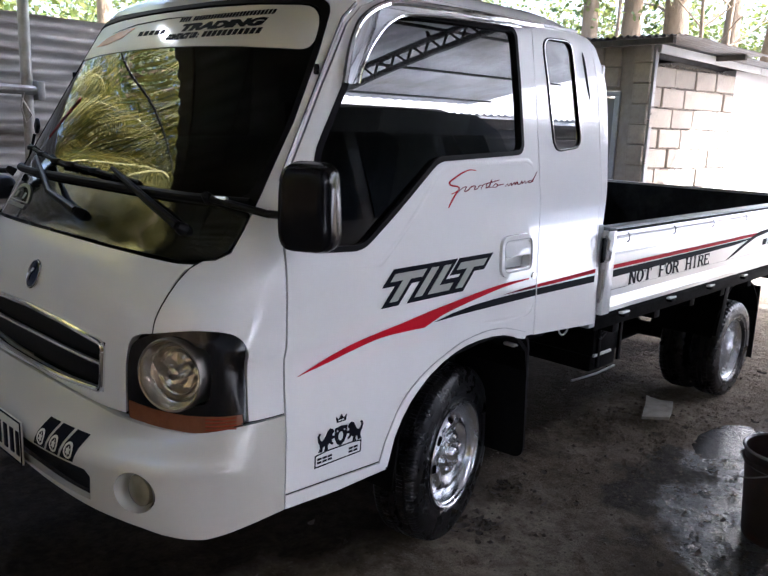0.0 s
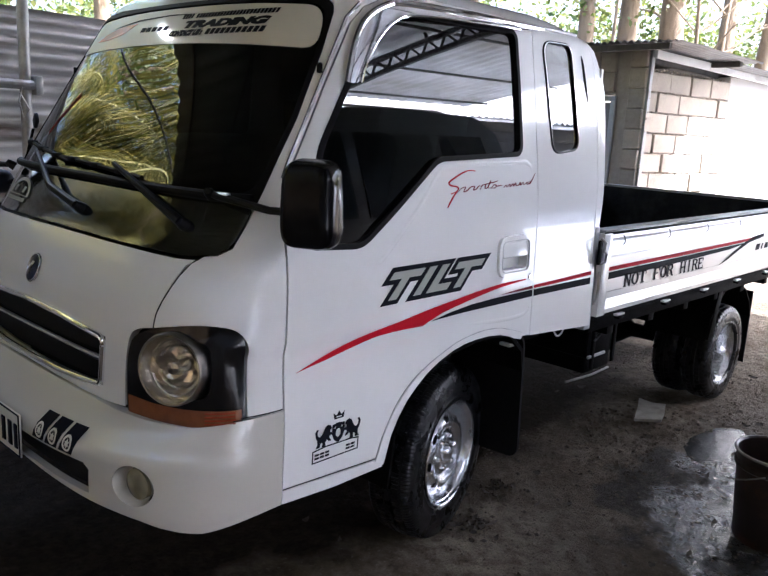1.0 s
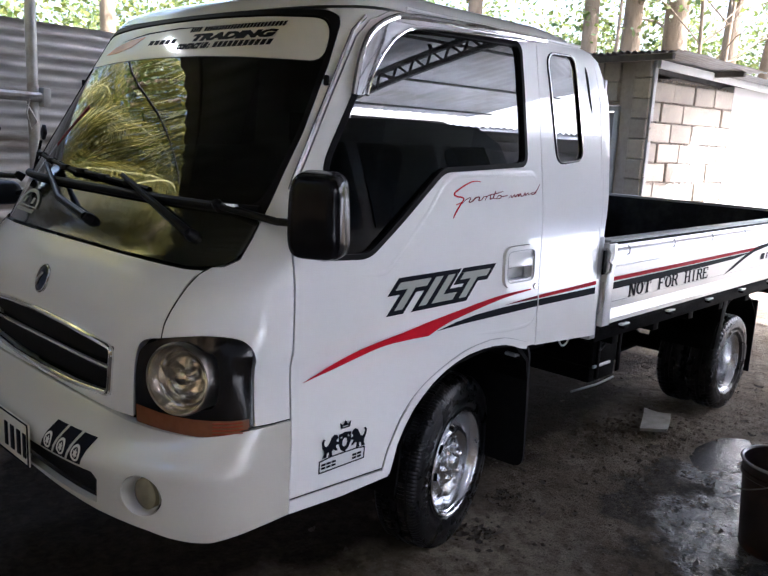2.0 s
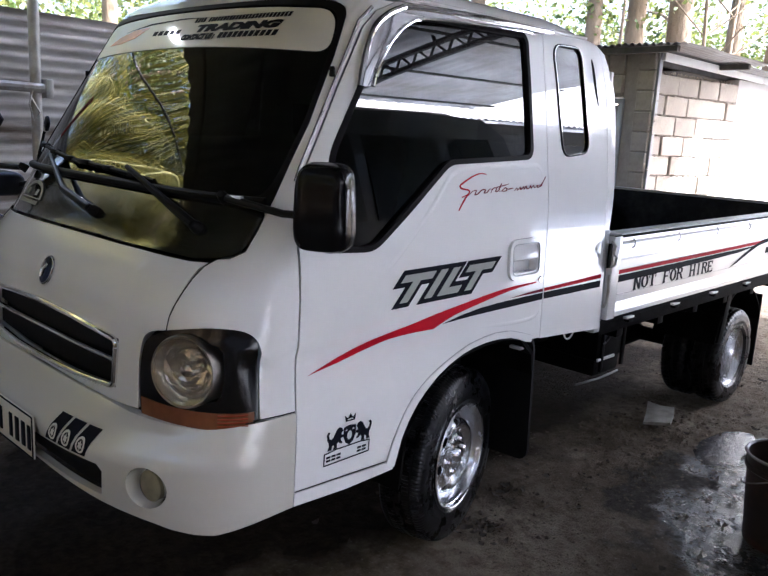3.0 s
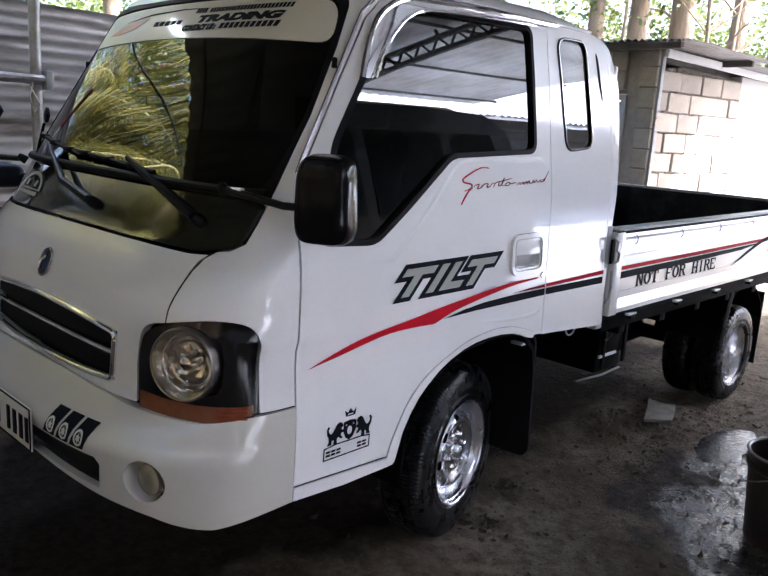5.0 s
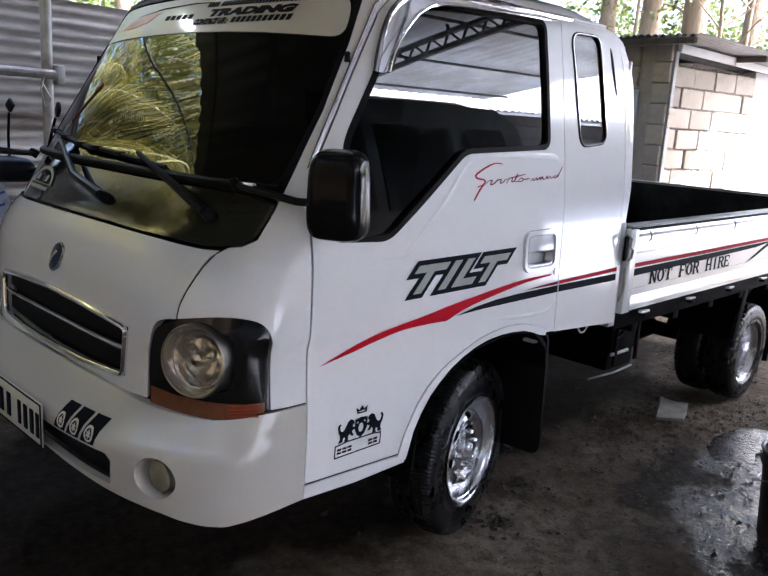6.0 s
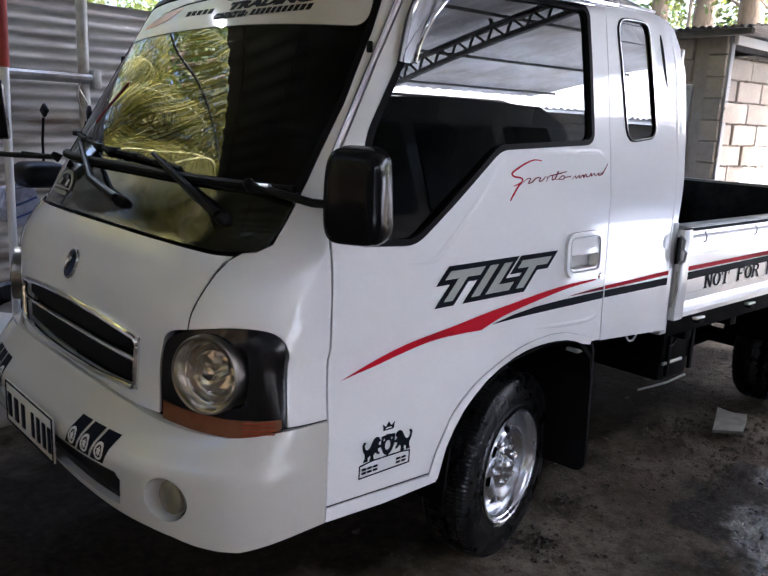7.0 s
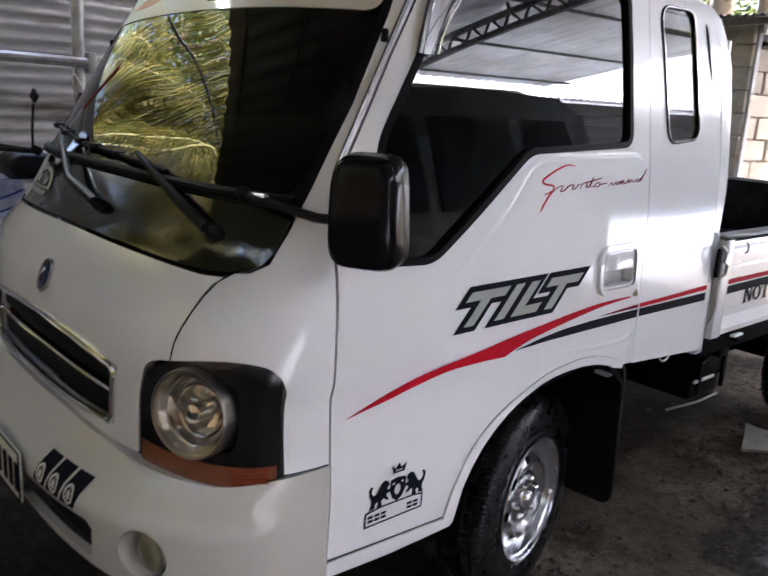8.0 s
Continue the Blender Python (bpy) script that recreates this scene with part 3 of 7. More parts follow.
# badge: a domed oval, blue with a chrome rim
bp, bn = on_cab("front", 0.0, 1.026)
badge = part("badge", lathe(bmesh.new(), [(0.0, 0.010), (0.02, 0.009), (0.034, 0.005), (0.037, 0.0), (0.037, -0.004)], axis_to(bp, bn) @ Matrix.Diagonal((0.95, 1.12, 1, 1)), 28), BLUE_LENS, truck, "small oval blue and chrome badge")
part("rim", tube(bmesh.new(), [axis_to(bp, bn) @ Vector((0.036 * math.cos(k * math.tau / 28), 0.042 * math.sin(k * math.tau / 28), 0.003)) for k in range(28)], 0.0035, 6, True), CHROME, badge)
part("mark", tube(bmesh.new(), [axis_to(bp, bn) @ Vector(q) for q in ((-0.012, -0.022, 0.011), (-0.006, 0.0, 0.012), (0.010, 0.020, 0.011))], 0.004, 6), CHROME, badge)

# fenders with the windscreen pillars, both sides
for sign in (1, -1):
    left = HOOD_SEAM[3:] + SCREEN_EDGE
    right = [(0.756, 1.846)] + PILLAR_SEAM[::-1][1:] + [(0.369, 0.745)]
    right = [(x - 0.004, z) for x, z in right]
    top = [(0.655, 1.822), (0.600, 1.846)]
    lamp_side = [(0.805, 0.745), (0.8048, 0.82), (0.8045, 0.90), (0.803, 0.935), (0.798, 0.962), (0.788, 0.980), (0.770, 0.988), (0.74, 0.990), (0.700, 0.986), (0.612, 0.968)]
    out = chain(left + top, right)
    out += chain(curve_line(lamp_side, 4), [(0.25, 0.745)])[:-1]
    panel("fender", "wrap", [out], PAINT, truck, sign=sign, step=0.035)
    # rain channel along the pillar, with its clip
    bm = bmesh.new()
    tube(bm, [on_cab("side", x, z, 0.004, sign)[0] for x, z in ((0.392, 1.35), (0.41, 1.385), (0.447, 1.45), (0.55, 1.628), (0.640, 1.78), (0.68, 1.822))], 0.0055, 8)
    part("drip_channel", bm, CHROME, truck, "thin bright moulding along the windscreen pillar")
    q, n = on_cab("side", 0.545, 1.637, 0.006, sign)
    part("clip", box(q, (0.012, 0.014, 0.028), 0.004), RUBBER, truck)

# header above the windscreen is part of the roof; windscreen with its black border
screen_half = [(0.727, 1.285)] + SCREEN_EDGE[4:] + [(0.655, 1.822), (0.610, 1.840), (0.40, 1.850), (0.2, 1.854)]
glass_half = [(0.690, 1.303), (0.709, 1.34), (0.707, 1.499), (0.681, 1.67), (0.656, 1.785), (0.616, 1.822), (0.40, 1.834), (0.2, 1.840)]
glass_out = glass_half + [(0, 1.842)] + mirrored(glass_half) + [(-0.5, 1.302), (-0.2, 1.302), (0.2, 1.302), (0.5, 1.302)]
seal_out = screen_half + [(0, 1.855)] + mirrored(screen_half) + [(-0.4, 1.288), (0, 1.289), (0.4, 1.288)]
panel("windscreen_seal", "wrap", [wrapped(smooth_poly(seal_out, 0.05), "front")], RUBBER, truck, holes=[wrapped(smooth_poly(glass_out, 0.05), "front")], off=0.003, thick=0.02, step=0.03)
screen = panel("windscreen", "wrap", [wrapped(inset(glass_out, -0.006), "front")], WINDSCREEN, truck, off=-0.002, thick=0.006, step=0.03, label="dark tinted windscreen with a white sun strip")
cowl_half = [(0.593, 1.144), (0.652, 1.150), (0.685, 1.157), (0.712, 1.177), (0.720, 1.240), (0.720, 1.280)]
cowl_out = cowl_half + [(0.4, 1.284), (0, 1.285), (-0.4, 1.284)] + mirrored(cowl_half) + [(-0.395, 1.148), (-0.127, 1.150), (0, 1.150), (0.127, 1.150), (0.395, 1.148)]
cowl = panel("cowl", "wrap", [wrapped(smooth_poly(cowl_out, 0.03), "front")], BLACK_COWL, truck, off=-0.002, thick=0.01, step=0.03, label="glossy black cowl panel below the windscreen")
bm = bmesh.new()
tube(bm, [on_cab("front", a, 1.292 + 0.002 * math.cos(a * 2), 0.008)[0] for a in np.linspace(-0.715, 0.715, 31)], 0.013, 10)
part("lower_seal", bm, RUBBER, truck, "thick rubber strip along the foot of the windscreen")

# white sun strip with its lettering
strip_half = [(0.675, 1.692), (0.652, 1.780), (0.612, 1.816), (0.40, 1.829), (0.2, 1.835)]
strip_out = strip_half + [(0, 1.837)] + mirrored(strip_half) + [(-0.4, 1.707), (-0.2, 1.714), (0, 1.717), (0.2, 1.714), (0.4, 1.707)]
strip = panel("sun_strip", "wrap", [wrapped(smooth_poly(strip_out, 0.04), "front")], STRIP, screen, off=0.0005, thick=0.0008, step=0.03, label="white sun strip with dark lettering")


def decal(name, mode, polys, material, parent, off=0.0026, sign=1, step=0.03, holes=(), label=""):
    """A thin printed shape laid on the cab."""
    if mode == "front":
        polys, holes, mode = [wrapped(p, "front") for p in polys], [wrapped(p, "front") for p in holes], "wrap"
    return panel(name, mode, polys, material, parent, holes=holes, off=off, thick=0.0008, step=step, sign=sign, label=label)


def front_text(words, a0, z0, size, wide, material, parent, name="lettering"):
    ob = text_mesh(name, words, size, material, parent, Matrix(), shear=0.25, bold=0.0022, wide=wide)
    co = np.array([tuple(v.co) for v in ob.data.vertices])
    p, n = placer("front")(a0 + co[:, 0], z0 + co[:, 1])
    p = p + n * (0.002 + co[:, 2:3] * 0.5)
    for v, q in zip(ob.data.vertices, p):
        v.co = q
    return ob


def bars(a0, a1, z0, z1, n, rnd, slant=0.2):
    """A row of plain bars in place of characters."""
    w = (a1 - a0) / n
    out = []
    for k in range(n):
        if rnd.random() < 0.08:
            continue
        a = a0 + k * w
        h = (z1 - z0)
        out.append([(a, z0), (a + w * 0.72, z0), (a + w * 0.72 + slant * h, z1), (a + slant * h, z1)])
    return out


rnd = random.Random(4)
front_text("TRADING", 0.060, 1.766, 0.029, 3.15, D_BLACK, strip)
front_text("CONTACT US :", 0.000, 1.741, 0.022, 1.22, D_BLACK, strip)
for bar in bars(0.03, 0.495, 1.797, 1.811, 30, rnd):
    decal("address_bar", "front", [bar], D_BLACK, strip, off=0.002)
for bar in bars(0.205, 0.478, 1.741, 1.758, 11, rnd):
    decal("number_bar", "front", [bar], D_BLACK, strip, off=0.002)
decal("swoosh_mark", "front", [[(-0.52, 1.738), (-0.42, 1.742), (-0.32, 1.760), (-0.25, 1.796), (-0.36, 1.788), (-0.46, 1.766)]], D_ORANGE, strip, off=0.0018)
decal("swoosh_arc", "front", [[(-0.42, 1.784), (-0.25, 1.803), (-0.05, 1.812), (0.10, 1.812), (-0.05, 1.816), (-0.25, 1.808)]], D_BLACK, strip, off=0.0018)
for bar in bars(-0.20, -0.02, 1.762, 1.777, 5, rnd):
    decal("word_bar", "front", [bar], D_BLACK, strip, off=0.0018)
# small round sticker on the cowl
decal("cowl_sticker", "front", [[(-0.45 + 0.105 * math.cos(k * math.pi / 12), 1.196 + 0.058 * math.sin(k * math.pi / 12)) for k in range(13)]], D_GREY, cowl,
      holes=[[(-0.45 + 0.088 * math.cos(k * math.pi / 12), 1.199 + 0.044 * math.sin(k * math.pi / 12)) for k in range(13)]], label="worn round sticker")
for bar in bars(-0.51, -0.39, 1.206, 1.226, 4, rnd) + bars(-0.55, -0.36, 1.178, 1.190, 12, rnd):
    decal("sticker_bar", "front", [bar], D_GREY, cowl)

# headlamps
for sign in (1, -1):
    # the opening: round on the inner side, squared where the lamp's barrel shows
    opening = [(0.672 + 0.0925 * math.cos(k * math.tau / 32), 0.872 + 0.090 * math.sin(k * math.tau / 32)) for k in range(8, 25)]
    opening += [(0.720, 0.794), (0.742, 0.800), (0.752, 0.816), (0.756, 0.872), (0.752, 0.928), (0.742, 0.944), (0.720, 0.950)]
    strip_out = [(0.8045, 0.776), (0.8045, 0.730), (0.737, 0.713), (0.624, 0.713), (0.522, 0.716), (0.522, 0.778), (0.60, 0.773), (0.70, 0.772)]
    lamp = panel("headlamp", "wrap", [wrapped(smooth_poly(inset(LAMP, 0.001), 0.03), "front")], BLACK_GLOSS, truck, off=-0.001, thick=0.02, sign=sign, step=0.02,
                 holes=[wrapped(opening, "front"), wrapped(inset(strip_out, 0.004), "front")],
                 label="dark headlamp with a round reflector and an amber strip")
    panel("indicator", "wrap", [wrapped(inset(strip_out, 0.0045), "front")], AMBER, lamp, off=0.0005, thick=0.012, sign=sign, step=0.015, label="amber indicator lens")
    c, n = on_cab("front", 0.671, 0.872, 0, sign)
    d = Vector((-0.90, -0.40 * sign, 0.06)).normalized()
    fr = axis_to(c + d * 0.006, d)
    bb = lathe(bmesh.new(), [(0.092, 0.014), (0.088, -0.004), (0.080, -0.024), (0.066, -0.042), (0.048, -0.054), (0.028, -0.060), (0.0005, -0.064)], fr, 15)
    fj = random.Random(41)
    for v in bb.verts:
        if 0.02 < (fr.inverted() @ v.co).xy.length < 0.085:
            v.co += d * fj.uniform(-0.009, 0.009)
    bowl = part("reflector", bb, REFLECTOR, lamp, "faceted bright reflector", smooth=0)
    part("barrel", lathe(bmesh.new(), [(0.0925, 0.012), (0.0945, 0.008), (0.0955, -0.03), (0.0965, -0.10)], fr, 48), LAMP_RIM, lamp, "dull metal barrel behind the lens")
    for k in range(5):
        zz = 0.727 + 0.0095 * k
        part("lens_rib", tube(bmesh.new(), [on_cab("front", a, zz + (a - 0.80) * 0.06, 0.001, sign)[0] for a in (0.745, 0.760, 0.774, 0.785, 0.793)], 0.0024, 6), AMBER_RED, lamp)
    for rr, z0 in ((0.056, -0.030), (0.074, -0.018)):
        for a0 in (0.35, 3.5):
            part("louver", tube(bmesh.new(), [fr @ Vector((rr * math.cos(a0 + k * 0.24), rr * math.sin(a0 + k * 0.24), z0)) for k in range(11)], 0.0045, 6), CHROME, bowl)
    part("bulb_shield", lathe(bmesh.new(), [(0.0005, 0.0), (0.016, -0.004), (0.020, -0.02), (0.020, -0.055)], fr, 16), CHROME, lamp)
    part("ring", tube(bmesh.new(), [fr @ Vector((0.090 * math.cos(k * math.tau / 40), 0.090 * math.sin(k * math.tau / 40), 0.012)) for k in range(40)], 0.0030, 6, True), LAMP_RIM, lamp)
    part("lens", lathe(bmesh.new(), [(0.0005, 0.026), (0.04, 0.024), (0.075, 0.018), (0.090, 0.010), (0.090, 0.007), (0.075, 0.015), (0.04, 0.021), (0.0005, 0.023)], fr, 32), CLEAR, lamp, "clear round lens")

# bumper
def bump_panel(name, outers, material, parent, holes=(), off=0.0, thick=0.02, step=0.03, label=""):
    return panel(name, "wrap", outers, material, parent, holes=holes, off=off, thick=thick, step=step, label=label, nose=BUMP_NOSE, deep=bumper_deep)


def bf(off, z):
    return (float(from_front(np.array(float(off)), np.array(float(z)))), z)


def bfs(pts):
    return [bf(a, b) for a, b in dense(pts, 0.02)]


def bend(x, z):
    """A place on the bumper's side, by its distance from the nose."""
    return (float(from_side(np.array(float(x)), np.array(float(z)), BUMP_NOSE, bumper_deep)), z)


low = [bf(a, b) for a, b in ((0, 0.536), (0.12, 0.535), (0.225, 0.532), (0.36, 0.520), (0.505, 0.504), (0.60, 0.493), (0.66, 0.482), (0.70, 0.468), (0.739, 0.456), (0.766, 0.450), (0.785, 0.456))] + [bend(0.27, 0.468), bend(0.365, 0.474)]
high = [bend(0.365, 0.745), bend(0.30, 0.743)] + [bf(a, b) for a, b in ((0.796, 0.737), (0.737, 0.724), (0.624, 0.725), (0.522, 0.728), (0.42, 0.734), (0.2, 0.738), (0, 0.738))]
half_b = low + high
bump_out = half_b + [(-a, b) for a, b in half_b[1:-1][::-1]]
slot = [(-0.50, 0.606), (-0.25, 0.608), (0, 0.609), (0.25, 0.608), (0.50, 0.606), (0.520, 0.590), (0.514, 0.523), (0.40, 0.530), (0.25, 0.540), (0, 0.545), (-0.25, 0.540), (-0.40, 0.530), (-0.514, 0.523), (-0.520, 0.590)]
fog_c = (0.646, 0.575)
fogs = [[(s * (fog_c[0] + 0.051 * math.cos(k * math.tau / 28)), fog_c[1] + 0.055 * math.sin(k * math.tau / 28)) for k in range(28)] for s in (1, -1)]
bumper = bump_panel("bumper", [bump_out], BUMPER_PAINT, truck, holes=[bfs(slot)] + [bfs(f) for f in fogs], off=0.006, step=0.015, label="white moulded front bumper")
bump_panel("lower_grille", [bfs(inset(slot, -0.004))], PLASTIC, bumper, off=-0.03, thick=0.006, label="black mesh in the bumper's slot")


def bumper_shelf():
    """The bumper's upper face, running back under the hood and lamps."""
    loops = []
    for a in np.linspace(-0.75, 0.75, 61):
        zt = float(np.interp(abs(a), [0, 0.2, 0.42, 0.522, 0.624, 0.737, 0.796], [0.738, 0.738, 0.734, 0.728, 0.725, 0.724, 0.737]))
        p = on_bumper(a, zt - 0.001, -0.001)[0]
        q = on_cab("front", a, zt - 0.003, -0.012)[0]
        loops.append([p, q, q - Vector((0, 0, 0.006)), p - Vector((0, 0, 0.006))])
    return rings(bmesh.new(), loops, cap=True)


def on_bumper(a, b, off=0.0):
    u = np.array([bf(a, b)[0]])
    p, n = placer("wrap", 1, BUMP_NOSE, bumper_deep)(u, np.array([float(b)]))
    return Vector(p[0] + n[0] * off), Vector(n[0])


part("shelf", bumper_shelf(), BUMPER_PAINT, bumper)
for s in (1, -1):
    joint = [on_cab("front", a, z, 0.0005, s)[0] for a, z in ((0.790, 0.741), (0.800, 0.743))] + [on_cab("side", x, 0.7475, 0.0005, s)[0] for x in (0.24, 0.28, 0.32, 0.364)]
    part("bumper_joint", tube(bmesh.new(), joint, 0.0018, 6), RUBBER, bumper)
# black strip standing in for the shadow below the hood's lip
part("hood_gap", tube(bmesh.new(), [on_cab("front", a, 0.7345 + 0.004 * (1 - (a / 0.52) ** 2), -0.005)[0] for a in np.linspace(-0.515, 0.515, 31)], 0.0045, 6), RUBBER, bumper)
for s in (1, -1):
    c, n = on_bumper(s * fog_c[0], fog_c[1])
    d = Vector((-0.90, -0.44 * s, 0)).normalized()
    fr = axis_to(c - d * 0.010, d)
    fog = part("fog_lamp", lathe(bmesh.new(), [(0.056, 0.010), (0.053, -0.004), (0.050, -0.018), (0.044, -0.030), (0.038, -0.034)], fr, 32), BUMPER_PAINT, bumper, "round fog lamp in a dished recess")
    ahead = axis_to(c - d * 0.014 + Vector((0, -0.006 * s, 0)), Vector((-0.985, -0.17 * s, 0)).normalized())
    part("lens", lathe(bmesh.new(), [(0.0005, 0.008), (0.02, 0.007), (0.036, 0.004), (0.041, 0.0), (0.042, -0.03)], ahead, 28), FOGLENS, fog, "cloudy cream lens")
c, n = on_bumper(0.0, 0.598, 0.016)
c.y -= 0.032
plate = part("number_plate", box(c, (0.006, 0.39, 0.128), 0.004), D_PLATE, bumper, "white number plate with dark bars")
for k, (a, w) in enumerate([(-0.15, 0.045), (-0.09, 0.045), (-0.03, 0.04), (0.05, 0.03), (0.095, 0.035), (0.14, 0.035), (0.18, 0.03)]):
    part("bar", box((c.x - 0.0045, c.y - a + 0.01, c.z - 0.005), (0.003, w * 0.72, 0.072), 0.001), D_BLACK, plate)
bm = bmesh.new()
rim = [(-0.192, -0.061), (0.192, -0.061), (0.192, 0.061), (-0.192, 0.061)]
tube(bm, [(c.x - 0.004, c.y + a, c.z + b) for a, b in dense(rim, 0.05)], 0.0025, 6, True)
part("rim", bm, D_BLACK, plate)
for s in (1, -1):
    for k in range(3):
        a = 0.268 + 0.066 * k
        quad = [(s * a, 0.613), (s * (a + 0.056), 0.613), (s * (a + 0.084), 0.680), (s * (a + 0.030), 0.680)]
        bump_panel("decal_patch", [bfs(quad if s > 0 else quad[::-1])], D_BLACK, bumper, off=0.0076, thick=0.0008, step=0.02)
        q = (a + 0.035, 0.635)
        circ = [(s * (q[0] + 0.018 * math.cos(j * math.tau / 18)), q[1] + 0.018 * math.sin(j * math.tau / 18)) for j in range(18)]
        circ_in = [(s * (q[0] + 0.0125 * math.cos(j * math.tau / 18)), q[1] + 0.0125 * math.sin(j * math.tau / 18)) for j in range(18)]
        bump_panel("decal_ring", [bfs(circ)], D_PLATE, bumper, holes=[bfs(circ_in)], off=0.0086, thick=0.0008, step=0.01)
        star = [(s * (q[0] + (0.0105 if j % 2 == 0 else 0.0055) * math.sin(j * math.pi / 6)), q[1] + (0.0105 if j % 2 == 0 else 0.0055) * math.cos(j * math.pi / 6)) for j in range(12)]
        bump_panel("decal_star", [bfs(star)], D_PLATE, bumper, off=0.0086, thick=0.0008, step=0.01)

def flatten(ob, sign):
    """Make a pane straight along the cab and evenly bowed in height, as rolled glass is."""
    me = ob.data
    ref = []
    for v in me.vertices:
        x, z = v.co.x, v.co.z
        q, nn = on_cab("side", x, z, -0.010, sign)
        deep = (v.co - q).dot(nn)
        half = 0.780 - 0.125 * (z - 1.5) - 0.078 * (z - 1.5) ** 2
        flat = Vector((0, -sign, 0.125 + 0.156 * (z - 1.5))).normalized()
        v.co = Vector((x, YC - sign * half, z)) + flat * (deep - 0.010)
        ref.append(tuple(flat if deep > -0.002 else -flat))
    me.normals_split_custom_set_from_vertices(ref)


# ---- cab: doors and sides ----
WINDOW = smooth_poly([(0.430, 1.180), (0.632, 1.169), (0.964, 1.409), (1.412, 1.428), (1.400, 1.828), (0.835, 1.817), (0.740, 1.785), (0.646, 1.672), (0.494, 1.427)], 0.035)
QUARTER = smooth_poly([(1.564, 1.821), (1.760, 1.826), (1.802, 1.445), (1.614, 1.427)], 0.05)
HANDLE = smooth_poly([(1.281, 1.147), (1.478, 1.150), (1.486, 1.003), (1.288, 1.003)], 0.045)
for sign in (1, -1):
    door_out = [(0.371, 0.516), (0.371, 1.202)] + PILLAR_SEAM[1:] + [(1.0, 1.861), (1.36, 1.862), (1.502, 1.858), (1.512, 1.4), (1.524, 0.769)] + ARCH[::-1][1:-2] + [(0.757, 0.503)]
    door = panel("door", "side", [door_out], PAINT, truck, holes=[WINDOW, inset(HANDLE, 0.012)], sign=sign, step=0.035, label="white cab door with a dark window and vinyl stripes")
    pane = panel("window_glass", "side", [inset(WINDOW, -0.008)], GLASS, door, off=-0.010, thick=0.004, sign=sign, step=0.05, label="dark tinted side window")
    flatten(pane, sign)
    panel("window_seal", "side", [inset(WINDOW, -0.011)], RUBBER, door, holes=[inset(WINDOW, 0.005)], off=0.003, thick=0.014, sign=sign, step=0.03)
    # door handle: a dished surround with a pull flap
    handle = panel("handle_surround", "side", [HANDLE], PAINT, door, holes=[inset(HANDLE, 0.016)], off=0.012, thick=0.05, sign=sign, step=0.012, label="white door handle surround")
    lip = [on_cab("side", x, z, 0.0115, sign)[0] for x, z in dense(inset(HANDLE, 0.017), 0.01)]
    part("groove", tube(bmesh.new(), lip, 0.0016, 5, True), PAINT_POST, handle)
    panel("inner_frame", "side", [inset(HANDLE, 0.018)], PAINT, handle, holes=[inset(HANDLE, 0.025)], off=0.007, thick=0.03, sign=sign, step=0.012)
    q, n = on_cab("side", 1.383, 1.076, -0.034, sign)
    part("handle_dish", box(q, (0.180, 0.006, 0.128), 0.001), PAINT, handle)
    q, n = on_cab("side", 1.383, 1.101, 0.000, sign)
    part("flap", box(q, (0.150, 0.014, 0.060), 0.005, Euler((radians(-8 * sign), 0, 0)).to_matrix(), 3), PAINT, handle, "white pull flap")
    c, n = on_cab("side", 1.496, 0.991, 0.0, sign)
    part("lock", lathe(bmesh.new(), [(0.0005, 0.006), (0.009, 0.006), (0.011, 0.003), (0.012, -0.002)], axis_to(c, n), 16), CHROME, door, "small chrome lock")
    # chromed rain visor over the window
    vis = [(0.582, 1.604), (0.626, 1.708), (0.673, 1.785), (0.739, 1.831), (0.835, 1.847), (1.161, 1.857), (1.546, 1.859), (1.560, 1.853), (1.546, 1.846), (1.407, 1.833), (1.162, 1.826), (0.874, 1.812), (0.778, 1.785), (0.703, 1.726), (0.648, 1.653), (0.628, 1.601)]
    visor = panel("rain_visor", "side", [smooth_poly(vis, 0.03, 3)], VISOR, door, off=0.016, thick=0.005, sign=sign, step=0.02, label="chromed rain visor over the window")
    bm = bmesh.new()
    tube(bm, [on_cab("side", x, z, 0.015, sign)[0] for x, z in curve_line(((0.590, 1.601), (0.632, 1.703), (0.679, 1.776), (0.743, 1.820), (0.835, 1.837), (1.162, 1.846), (1.546, 1.852)))], 0.009, 8)
    part("rib", bm, VISOR, visor)
    bm = bmesh.new()
    tube(bm, [on_cab("side", x, z, 0.018, sign)[0] for x, z in curve_line(((0.630, 1.605), (0.652, 1.655), (0.707, 1.727), (0.782, 1.786), (0.876, 1.813), (1.162, 1.828), (1.405, 1.835)))], 0.005, 8)
    part("edge_rib", bm, VISOR, visor)
    part("sill_joint", tube(bmesh.new(), [on_cab("side", x, 0.5135 - 0.034 * (x - 0.372), 0.0012, sign)[0] for x in (0.372, 0.5, 0.63, 0.757)], 0.0014, 5), RUBBER, truck)
    panel("sill", "side", [[(0.370, 0.472), (0.369, 0.511), (0.563, 0.504), (0.761, 0.496), (0.764, 0.467), (0.564, 0.463)]], PAINT, truck, off=0.004, thick=0.06, sign=sign, step=0.03, label="white sill below the door")
